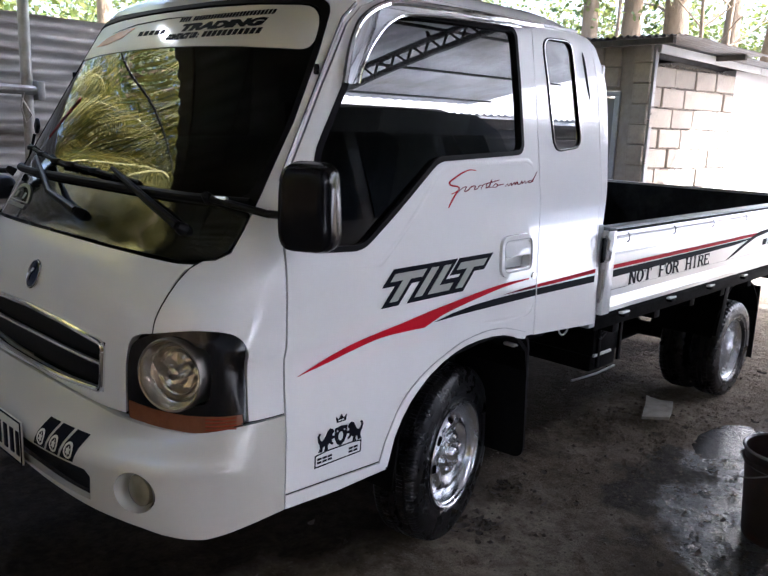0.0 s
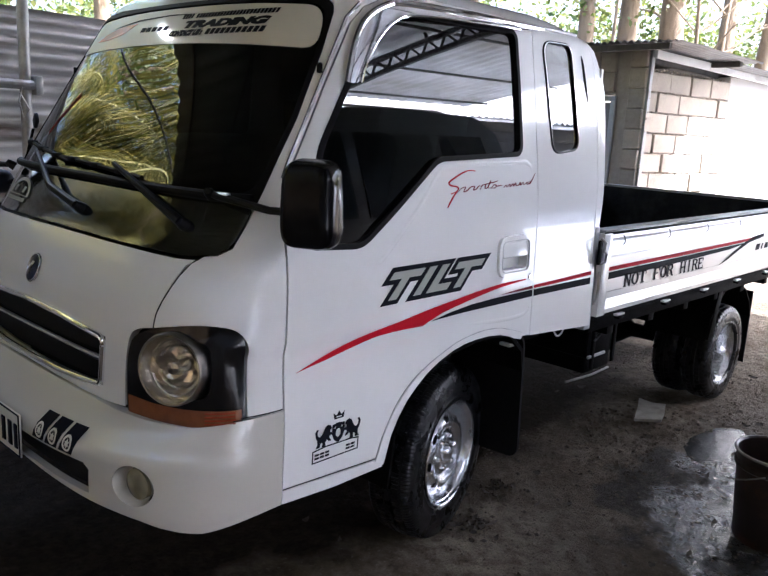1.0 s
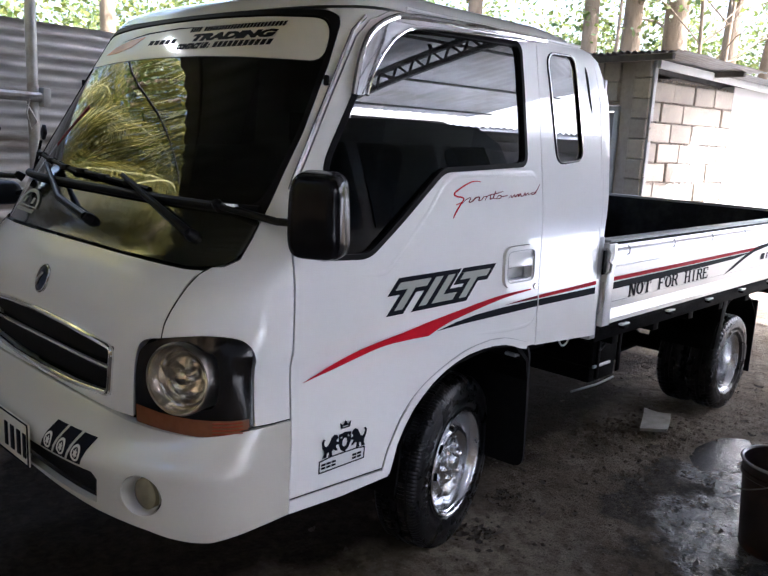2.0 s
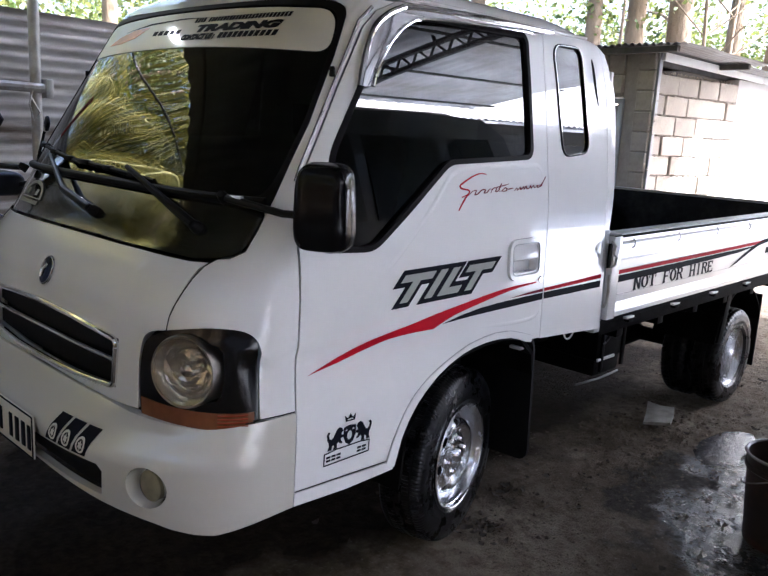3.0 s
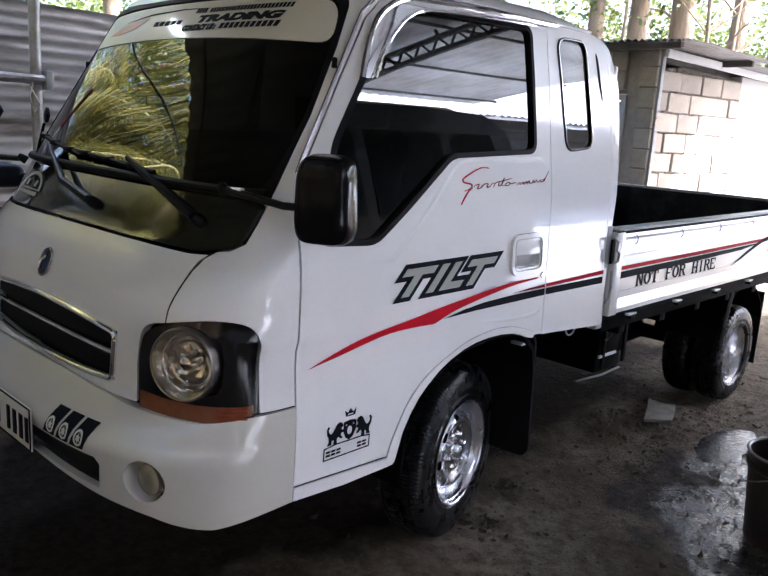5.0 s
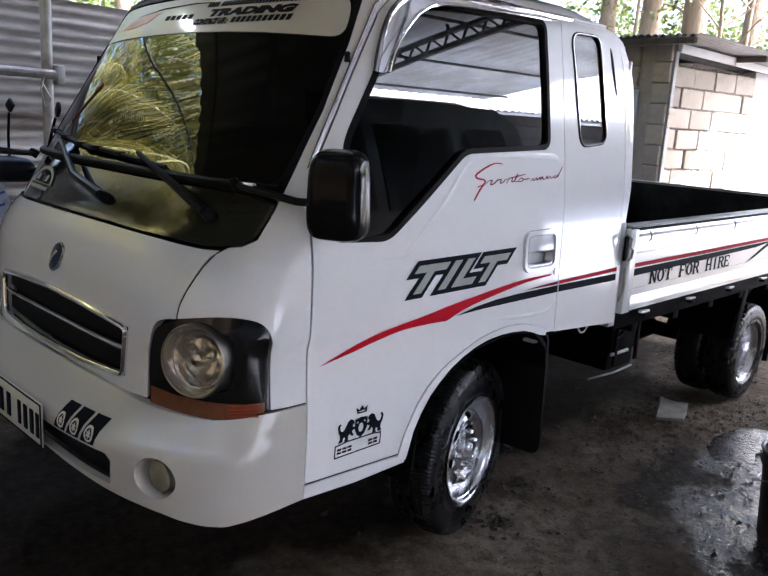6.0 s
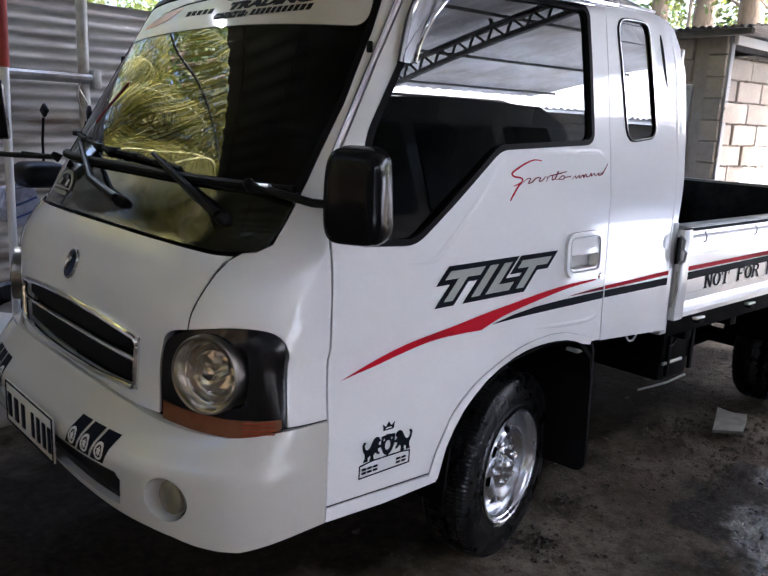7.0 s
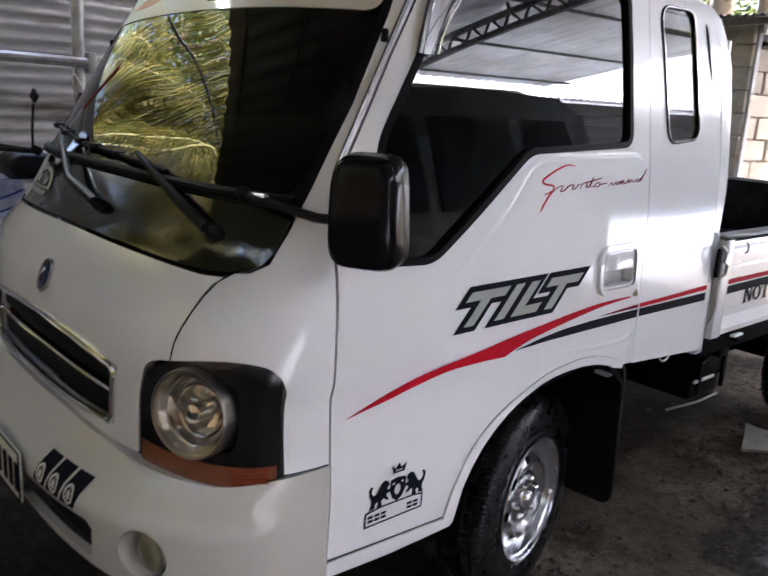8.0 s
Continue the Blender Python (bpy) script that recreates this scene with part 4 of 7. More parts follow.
    lip_out = [(0.729, 0.493), (0.750, 0.561), (0.795, 0.647), (0.838, 0.696), (0.892, 0.735), (0.948, 0.763), (1.009, 0.787), (1.086, 0.812), (1.160, 0.824), (1.239, 0.830), (1.326, 0.824), (1.403, 0.805), (1.471, 0.784)]
    part("arch_joint", tube(bmesh.new(), [on_cab("side", x, z, 0.0022, sign)[0] for x, z in curve_line(lip_out, 3)], 0.0013, 5), PAINT_POST, truck)
    panel("arch_lip", "side", [lip_out + ARCH[::-1]], PAINT, truck, off=0.006, thick=0.045, sign=sign, step=0.015, label="white wheel arch lip")
    rear_out = [(1.527, 0.765), (1.72, 0.752), (1.968, 0.735), (1.971, 0.98), (1.978, 1.137), (2.000, 1.31), (2.015, 1.54), (2.010, 1.67), (1.990, 1.74), (1.935, 1.82), (1.88, 1.848), (1.81, 1.860), (1.505, 1.861), (1.515, 1.4)]
    side = panel("cab_side", "side", [rear_out], PAINT, truck, holes=[QUARTER], sign=sign, step=0.035, label="white rear cab panel with a narrow window")
    panel("quarter_glass", "side", [inset(QUARTER, -0.006)], GLASS, side, off=-0.004, thick=0.004, sign=sign, step=0.05, label="dark narrow quarter window")
    panel("quarter_seal", "side", [inset(QUARTER, -0.003)], RUBBER, side, holes=[inset(QUARTER, 0.002)], off=0.003, thick=0.01, sign=sign, step=0.02)
    panel("quarter_trim", "side", [inset(QUARTER, 0.001)], VISOR, side, holes=[inset(QUARTER, 0.0045)], off=0.006, thick=0.004, sign=sign, step=0.02)
    panel("vent_slit", "side", [smooth_poly([(1.830, 1.803), (1.853, 1.771), (1.882, 1.608), (1.852, 1.681)], 0.03)], UNDER, side, off=0.0015, thick=0.001, sign=sign, step=0.03)

    # pressed lines in the sheet metal
    for line, owner, r in (([(0.56, 1.121), (0.640, 1.113), (0.693, 1.114), (0.730, 1.132), (0.877, 1.272), (0.945, 1.345), (0.985, 1.376), (1.07, 1.391), (1.40, 1.398), (1.455, 1.392), (1.479, 1.361), (1.485, 1.25)], door, 0.030), ([(1.10, 0.868), (1.30, 0.853), (1.43, 0.850), (1.49, 0.862), (1.508, 0.90)], door, 0.022), ([(1.885, 1.835), (1.925, 1.77), (1.945, 1.66), (1.950, 1.40), (1.940, 1.10), (1.935, 0.77)], side, 0.022)):
        pts = [on_cab("side", x, z, 0.0014 - r, sign)[0] for x, z in curve_line(line)]
        part("crease", tube(bmesh.new(), pts, [r - 0.0017 * max(0, 1 - 5 * min(i, len(pts) - 1 - i) / len(pts)) for i in range(len(pts))], 28), PAINT, owner)

# roof: rings that close upwards from the skin's top edge
def roof_mesh():
    us = np.concatenate([np.linspace(0, 1, 15), 1 + np.linspace(0.1, 1.0, 8)])
    us = np.concatenate([us, [1.15 + 0.06 * k for k in range(1, 12)]])
    us = np.unique(np.round(us, 3))
    loops = []
    back = curve((1.50, 2.012), (1.66, 2.006), (1.735, 1.988), (1.81, 1.940), (1.835, 1.89), (1.852, 1.82), (1.87, 1.76), (1.89, 1.68), (1.912, 1.56))
    for z, d in ((1.59, 0.012), (1.68, 0.012), (1.753, 0.012), (1.80, 0.012), (1.826, 0.011), (1.844, 0.009), (1.855, 0.0), (1.866, 0.0), (1.877, 0.0), (1.889, 0.0), (1.901, 0.0), (1.911, 0.0)):
        u = from_side_cap(us, z)
        p = shell(u, np.full(len(us), z))
        if z < 1.85:
            p[:, 0] = np.where(p[:, 0] < 1.56, 1.56, p[:, 0])
            p[:, 1] = np.where(p[:, 0] <= 1.56, p[-1, 1], p[:, 1])
        p[:, 1] += d
        p[:, 0] = np.minimum(p[:, 0], float(back(z)))
        left = [Vector(q) for q in p]
        loops.append(left + [Vector((q.x, 2 * YC - q.y, q.z)) for q in left[1:]][::-1])
    c = Vector((1.28, YC, 0))
    for k, z in ((0.93, 1.920), (0.8, 1.929), (0.55, 1.936), (0.25, 1.940), (0.02, 1.941)):
        loops.append([Vector((c.x + (q.x - c.x) * k, c.y + (q.y - c.y) * k, z)) for q in loops[11]])
    return rings(bmesh.new(), loops)


def from_side_cap(us, z):
    """Stop the side at the cab's rear edge."""
    end = float(from_side(np.array(REAR - 0.004), np.array(float(z))))
    return np.minimum(us, end)


part("roof", roof_mesh(), PAINT, truck, smooth=60)
bm = bmesh.new()
tube(bm, [on_cab("side", x, 1.862, 0.006)[0] for x in np.linspace(0.83, 1.80, 12)], 0.006, 8)
part("roof_gutter", bm, PAINT, truck)
part("rear_wall", box((1.990, YC, 1.26), (0.02, 1.50, 1.00), 0.005), PAINT, truck, "white rear wall of the cab")
part("cab_floor", box((1.20, YC, 0.775), (1.60, 1.50, 0.04), 0.005), UNDER, truck)
part("firewall", box((0.42, YC, 0.92), (0.03, 1.30, 0.30), 0.005), UNDER, truck)
dash = box((0.50, YC, 1.09), (0.24, 1.36, 0.16), 0.05)
part("dashboard", dash, PLASTIC, truck)
for y in (0.38, 1.2):
    bm = box((1.38, y, 0.90), (0.5, 0.56, 0.18), 0.05)
    rbox(bm, (1.68, y, 1.18), (0.16, 0.52, 0.58), 0.06, Euler((0, radians(12), 0)).to_matrix())
    rbox(bm, (1.75, y, 1.52), (0.10, 0.26, 0.18), 0.04, Euler((0, radians(10), 0)).to_matrix())
    part("cab_seat", bm, SEAT, truck)

# ---- side lettering and stripes, on the visible side ----
stripe_red = curve_line([(0.408, 0.838), (0.518, 0.873), (0.611, 0.896), (0.71, 0.913), (0.816, 0.927), (0.928, 0.943), (1.049, 0.957), (1.178, 0.972), (1.317, 0.983), (1.468, 0.985)]) + curve_line([(1.469, 0.981), (1.319, 0.971), (1.18, 0.953), (1.052, 0.933), (0.979, 0.918), (0.91, 0.895)]) + curve_line([(0.906, 0.894), (0.819, 0.896), (0.712, 0.893), (0.612, 0.877), (0.519, 0.858), (0.456, 0.847)])
decal("red_stripe", "side", [stripe_red], D_RED, truck, off=0.0036, step=0.016, label="red swoosh decal")
black_stripe = [(0.951, 0.904), (1.045, 0.920), (1.150, 0.931), (1.276, 0.936), (1.420, 0.938), (1.518, 0.939), (1.518, 0.914), (1.372, 0.912), (1.260, 0.911), (1.084, 0.909)]
decal("black_stripe", "side", [black_stripe], D_BLACK, truck, label="black stripe decal")
decal("black_stripe", "side", [[(1.527, 0.939), (1.941, 0.940), (1.941, 0.913), (1.528, 0.914)]], D_BLACK, truck)
decal("maroon_stripe", "side", [[(1.313, 0.943), (1.420, 0.950), (1.517, 0.954), (1.518, 0.943), (1.420, 0.943)]], D_MAROON, truck)
decal("red_stripe", "side", [[(1.527, 0.955), (1.756, 0.960), (1.944, 0.966), (1.944, 0.950), (1.756, 0.946), (1.527, 0.943)]], D_RED, truck)


def tilt_word():
    """Four slanted block letters: outlines on a grid, x to the right, z up, one letter height tall."""
    s = 0.30
    t = [[(0, 1 - s), (0, 1), (1.25, 1), (1.25, 1 - s)], [(0.46, 0), (0.46, 1), (0.80, 1), (0.80, 0)]]
    i = [[(0, 0), (0, 1), (0.34, 1), (0.34, 0)]]
    l = [[(0, 0), (0, 1), (0.34, 1), (0.34, 0)], [(0, 0), (0, s), (0.92, s), (0.92, 0)]]
    out = []
    for letter, dx in ((t, 0.0), (i, 1.40), (l, 1.92), (t, 2.62)):
        for q in letter:
            out.append([(a + dx, b) for a, b in q])
    return out


def tilt_poly(q, grow):
    cx, cy = sum(a for a, _ in q) / len(q), sum(b for _, b in q) / len(q)
    pts = [(a + (grow if a > cx else -grow), b + (grow if b > cy else -grow)) for a, b in q]
    h, slant, w = 0.0868, 0.0795, 0.1163
    return [(0.6868 + a * w + b * slant, 0.9936 + b * h + a * 0.0012) for a, b in pts]


decal("tilt_backing", "side", [tilt_poly(q, 0.145) for q in tilt_word()], D_BLACK, truck, label="black outline of the word TILT")
decal("tilt_letters", "side", [tilt_poly(q, -0.022) for q in tilt_word()], D_GREY, truck, off=0.0042, label="grey block letters TILT")


def brush(name, strokes, width, material):
    """Thin painted strokes of the running script; places on a sheet 5.4 wide and 2.3 tall."""
    bm = bmesh.new()
    for k, line in enumerate(strokes):
        pts = []
        for a, b in curve_line(line, 4):
            x, z = 1.0043 + 0.0935 * a - 0.0058 * b, 1.2584 + 0.0498 * b - 0.0018 * a
            pts.append(on_cab("side", x, z, 0.0006)[0])
        n = len(pts)
        tube(bm, pts, [width * (0.55 + 0.6 * math.sin(math.pi * min(0.92, (i + 1) / (n + 1)))) for i in range(n)], 5)
    return part(name, bm, material, truck)


brush("script_capital", [[(1.68, 2.29), (1.33, 2.32), (0.93, 2.14), (0.48, 1.82), (0.18, 1.54), (0.28, 1.36), (0.58, 1.29), (0.65, 1.16), (0.53, 0.99), (0.23, 0.84)], [(0.65, 1.14), (0.38, 0.74), (0.13, 0.29), (0.00, 0.00)]], 0.0025, D_RED)
brush("script_lettering", [[(0.53, 0.89), (0.83, 1.19), (1.05, 1.26), (0.93, 0.99), (1.11, 1.04), (1.33, 1.26), (1.55, 1.30), (1.48, 1.09), (1.65, 1.14), (1.81, 1.34), (1.99, 1.32)], [(1.85, 1.09), (1.99, 1.36), (2.19, 1.42), (2.15, 1.19), (2.33, 1.26), (2.53, 1.69), (2.33, 1.24), (2.53, 1.22)], [(2.08, 1.42), (2.53, 1.54), (2.98, 1.68)], [(2.53, 1.22), (2.71, 1.42), (2.83, 1.36), (2.75, 1.22), (2.53, 1.20)], [(2.83, 1.32), (3.21, 1.40)], [(3.28, 1.22), (3.45, 1.42), (3.48, 1.26), (3.68, 1.46), (3.69, 1.29), (3.89, 1.49), (3.91, 1.32), (4.05, 1.54), (4.09, 1.36), (4.25, 1.41), (4.37, 1.59), (4.37, 1.39), (4.55, 1.59), (4.60, 1.42), (4.79, 1.60)], [(5.01, 1.62), (4.81, 1.58), (4.83, 1.46), (5.05, 1.58), (5.23, 1.88), (5.41, 2.21)], [(5.13, 1.74), (4.98, 1.52), (5.09, 1.56)]], 0.0017, D_MAROON)
# crest low on the door: crown, shield, two plain supporters, a plinth with bars
cx, cz = 0.565, 0.561


def at_c(pts):
    return [(cx + a * 0.97, cz + b * 0.92) for a, b in pts]


def blob(a, b, rx, rz, n=14, tilt=0.0):
    return at_c([(a + rx * math.cos(k * math.tau / n) * math.cos(tilt) - rz * math.sin(k * math.tau / n) * math.sin(tilt), b + rx * math.cos(k * math.tau / n) * math.sin(tilt) + rz * math.sin(k * math.tau / n) * math.cos(tilt)) for k in range(n)])


decal("crest_plinth", "side", [at_c([(-0.098, -0.002), (0.086, 0.0), (0.086, 0.042), (0.05, 0.046), (-0.05, 0.046), (-0.098, 0.040)])], D_BLACK, truck,
      holes=[at_c([(-0.094, 0.002), (0.082, 0.004), (0.082, 0.038), (0.05, 0.042), (-0.05, 0.042), (-0.094, 0.036)])], step=0.015, label="black heraldic crest decal on the door")
for bar in [at_c([(a, 0.010 + r * 0.011), (a + 0.016, 0.010 + r * 0.011), (a + 0.016, 0.017 + r * 0.011), (a, 0.017 + r * 0.011)]) for r in (0, 1) for a in (-0.088, -0.068, -0.048, 0.035, 0.055)]:
    decal("crest_bar", "side", [bar], D_BLACK, truck, step=0.02)
for s in (-1, 1):
    figure = at_c([(s * a, b) for a, b in ((0.026, 0.100), (0.032, 0.110), (0.042, 0.114), (0.052, 0.108), (0.058, 0.096), (0.064, 0.086), (0.072, 0.080), (0.079, 0.086), (0.082, 0.097), (0.077, 0.105), (0.084, 0.108), (0.090, 0.098), (0.087, 0.080), (0.081, 0.070), (0.080, 0.058), (0.086, 0.046), (0.070, 0.046), (0.069, 0.058), (0.062, 0.062), (0.060, 0.054), (0.064, 0.046), (0.048, 0.046), (0.050, 0.060), (0.044, 0.067), (0.037, 0.060), (0.029, 0.058), (0.028, 0.064), (0.034, 0.069), (0.035, 0.076), (0.026, 0.079), (0.025, 0.086), (0.033, 0.088), (0.033, 0.094))])
    decal("crest_supporter", "side", [figure], D_BLACK, truck, step=0.02)
decal("crest_shield", "side", [at_c([(-0.024, 0.108), (0.0, 0.112), (0.024, 0.108), (0.025, 0.078), (0.015, 0.056), (0.0, 0.045), (-0.015, 0.056), (-0.025, 0.078)])], D_BLACK, truck, holes=[blob(0, 0.078, 0.010, 0.015), at_c([(-0.020, 0.094), (-0.012, 0.102), (-0.010, 0.094)]), at_c([(0.020, 0.094), (0.012, 0.102), (0.010, 0.094)])], step=0.012, off=0.0024)
decal("crest_crown", "side", [at_c([(-0.018, 0.125), (0.018, 0.125), (0.022, 0.146), (0.010, 0.136), (0.0, 0.150), (-0.010, 0.136), (-0.022, 0.146)])], D_BLACK, truck, holes=[at_c([(-0.012, 0.129), (0.012, 0.129), (0.010, 0.133), (-0.010, 0.133)])], step=0.012)

# ---- wheels ----
def tyre_mesh(R, w, r_in, n=120):
    """A tyre round the local z axis: ribbed side walls, shoulder blocks and zigzag grooves in the tread."""
    d = R - r_in
    half = [(r_in, -w * 0.40), (r_in + 0.006, -w * 0.45), (r_in + d * 0.14, -w * 0.475), (r_in + d * 0.16, -w * 0.490), (r_in + d * 0.19, -w * 0.478), (r_in + d * 0.34, -w * 0.505), (r_in + d * 0.42, -w * 0.52), (r_in + d * 0.45, -w * 0.512), (r_in + d * 0.62, -w * 0.51),
            (R - 0.030, -w * 0.495), (R - 0.027, -w * 0.482), (R - 0.014, -w * 0.455), (R - 0.006, -w * 0.40), (R - 0.002, -w * 0.31), (R - 0.010, -w * 0.30), (R - 0.010, -w * 0.265), (R - 0.001, -w * 0.255), (R, -w * 0.11), (R - 0.010, -w * 0.10), (R - 0.010, -w * 0.06), (R, -w * 0.05)]
    prof = half + [(r, -h) for r, h in reversed(half)]
    bm = bmesh.new()
    rows = []
    for k in range(n):
        row = []
        for r, h in prof:
            z = k % 3
            lug = r > R - 0.016 and ((abs(h) > w * 0.27 and z == 0) or (w * 0.11 < abs(h) + 1e-4 < w * 0.26 and z == (1 if h > 0 else 2)))
            a = (k + (0.35 * math.sin(k * math.pi / 6) if abs(h) < w * 0.27 else 0)) * math.tau / n
            q = r - (0.006 if lug else 0.0)
            row.append(bm.verts.new((q * math.cos(a), q * math.sin(a), h)))
        rows.append(row)
    for i in range(n):
        a, b = rows[i], rows[(i + 1) % n]
        for j in range(len(prof)):
            jj = (j + 1) % len(prof)
            bm.faces.new((a[j], b[j], b[jj], a[jj]))
    return bm


def wheel_front(m, parent):
    w = new("wheel")
    w.parent = parent
    w.matrix_basis = m
    w["label"] = "steel wheel with a worn black tyre, steered outwards"
    part("tyre", tyre_mesh(0.328, 0.172, 0.190, 420), TYRE, w, smooth=50)
    rim = part("rim", lathe(bmesh.new(), [(0.189, 0.064), (0.196, 0.074), (0.201, 0.086), (0.198, 0.091), (0.193, 0.088), (0.190, 0.078), (0.185, 0.074), (0.181, 0.078), (0.178, 0.074), (0.175, 0.058), (0.168, 0.042), (0.163, 0.0), (0.163, -0.07), (0.190, -0.085)], None, 64), WHEEL, w, "silver painted steel rim")
    prof = curve((0.0, 0.066), (0.055, 0.068), (0.066, 0.063), (0.082, 0.058), (0.104, 0.068), (0.122, 0.075), (0.136, 0.069), (0.150, 0.050), (0.165, 0.026))
    circ = lambda r, cx=0, cy=0, n=40: [(cx + r * math.cos(k * math.tau / n), cy + r * math.sin(k * math.tau / n)) for k in range(n)]
    holes = []
    for k in range(8):
        a = (k + 0.15) * math.tau / 8
        ca, sa = math.cos(a), math.sin(a)
        holes.append([(0.133 * ca - y * sa * 1.0 + x * ca, 0.133 * sa + y * ca + x * sa) for x, y in [(0.0125 * math.cos(j * math.tau / 14), 0.019 * math.sin(j * math.tau / 14)) for j in range(14)]])
    v, t = region([circ(0.165, n=64)], holes + [circ(0.034)], 0.014)

    def place(a, b):
        r = np.hypot(a, b)
        z = prof(r)
        dz = (prof(r + 1e-3) - prof(r - 1e-3)) / 2e-3
        n = np.stack([-dz * a / np.maximum(r, 1e-6), -dz * b / np.maximum(r, 1e-6), np.ones_like(a)], -1)
        return np.stack([a, b, z], -1), n / np.linalg.norm(n, axis=1, keepdims=True)
    skin("disc", v, t, place, WHEEL, rim, 0.005)
    part("hub_cap", lathe(bmesh.new(), [(0.0005, 0.090), (0.018, 0.089), (0.025, 0.085), (0.030, 0.076), (0.035, 0.068), (0.035, 0.05)], None, 24), WHEEL, rim)
    for k in range(6):
        a = k * math.tau / 6 + 0.2
        at = Matrix.Translation((0.062 * math.cos(a), 0.062 * math.sin(a), 0.064))
        part("nut", lathe(bmesh.new(), [(0.0005, 0.015), (0.006, 0.015), (0.009, 0.012), (0.0105, 0.004), (0.013, 0.0), (0.013, -0.01)], at, 6), CHROME, rim, smooth=0)
    part("drum", lathe(bmesh.new(), [(0.0005, -0.01), (0.14, -0.01), (0.15, -0.02), (0.15, -0.08)], None, 32), UNDER, w)
    return w


def wheel_rear(m, parent):
    w = new("wheel")
    w.parent = parent
    w.matrix_basis = m
    w["label"] = "deep dished steel wheel with a narrow tyre, one of a pair"
    part("tyre", tyre_mesh(0.285, 0.150, 0.170, 168), TYRE, w, smooth=50)
    part("rim", lathe(bmesh.new(), [(0.174, 0.052), (0.182, 0.060), (0.184, 0.068), (0.178, 0.068), (0.168, 0.058), (0.160, 0.040), (0.152, 0.020), (0.150, -0.010), (0.144, -0.036), (0.128, -0.050), (0.105, -0.056), (0.098, -0.046), (0.060, -0.042), (0.056, -0.020), (0.034, -0.010), (0.0005, -0.008)], None, 56), WHEEL, w, "silver dished rim")
    # near-black cap over the bright dome, added to darken the dish's centre
    part("hub", lathe(bmesh.new(), [(0.0005, -0.002), (0.030, -0.003), (0.046, -0.010), (0.062, -0.034), (0.066, -0.044)], None, 28), UNDER, w, "near-black hub")
    for k in range(6):
        a = k * math.tau / 6
        part("nut", lathe(bmesh.new(), [(0.0005, -0.022), (0.008, -0.022), (0.010, -0.03), (0.010, -0.046)], Matrix.Translation((0.080 * math.cos(a), 0.080 * math.sin(a), 0)), 6), CHROME, w, smooth=0)
    return w


AX_F, AX_R = 1.256, 3.742
base_l = Euler((radians(90), 0, 0)).to_matrix().to_4x4()
base_r = Euler((radians(-90), 0, 0)).to_matrix().to_4x4()
steer = radians(13.4)
wheel_front(Matrix.Translation((AX_F, 0.213, 0.322)) @ Matrix.Rotation(steer, 4, 'Z') @ base_l, truck)
wheel_front(Matrix.Translation((AX_F, 1.417, 0.322)) @ Matrix.Rotation(steer, 4, 'Z') @ base_r, truck)
for y, b in ((0.112, base_l), (0.292, base_l), (1.338, base_r), (1.518, base_r)):
    wheel_rear(Matrix.Translation((AX_R, y, 0.283)) @ b, truck)

# ---- underneath ----
for y in (0.45, 1.18):
    part("chassis_rail", box((2.6, y, 0.60), (4.5, 0.07, 0.13), 0.008), UNDER, truck)
for x in (0.6, 1.7, 2.5, 3.3, 4.2, 4.8):
    part("crossmember", box((x, YC, 0.60), (0.08, 0.70, 0.09), 0.008), UNDER, truck)
part("front_axle", tube(bmesh.new(), [(AX_F, 0.25, 0.33), (AX_F, 1.38, 0.33)], 0.04, 10), UNDER, truck)
part("rear_axle", tube(bmesh.new(), [(AX_R, 0.2, 0.30), (AX_R, 0.62, 0.30), (AX_R, 0.75, 0.30), (AX_R, 0.9, 0.30), (AX_R, 1.02, 0.30), (AX_R, 1.43, 0.30)], [0.045, 0.045, 0.13, 0.13, 0.045, 0.045], 14), UNDER, truck)
bm = box((0.62, YC, 0.56), (0.7, 1.2, 0.18), 0.03)
rbox(bm, (1.55, YC, 0.62), (1.0, 0.55, 0.32), 0.05)
part("engine_tray", bm, UNDER, truck)
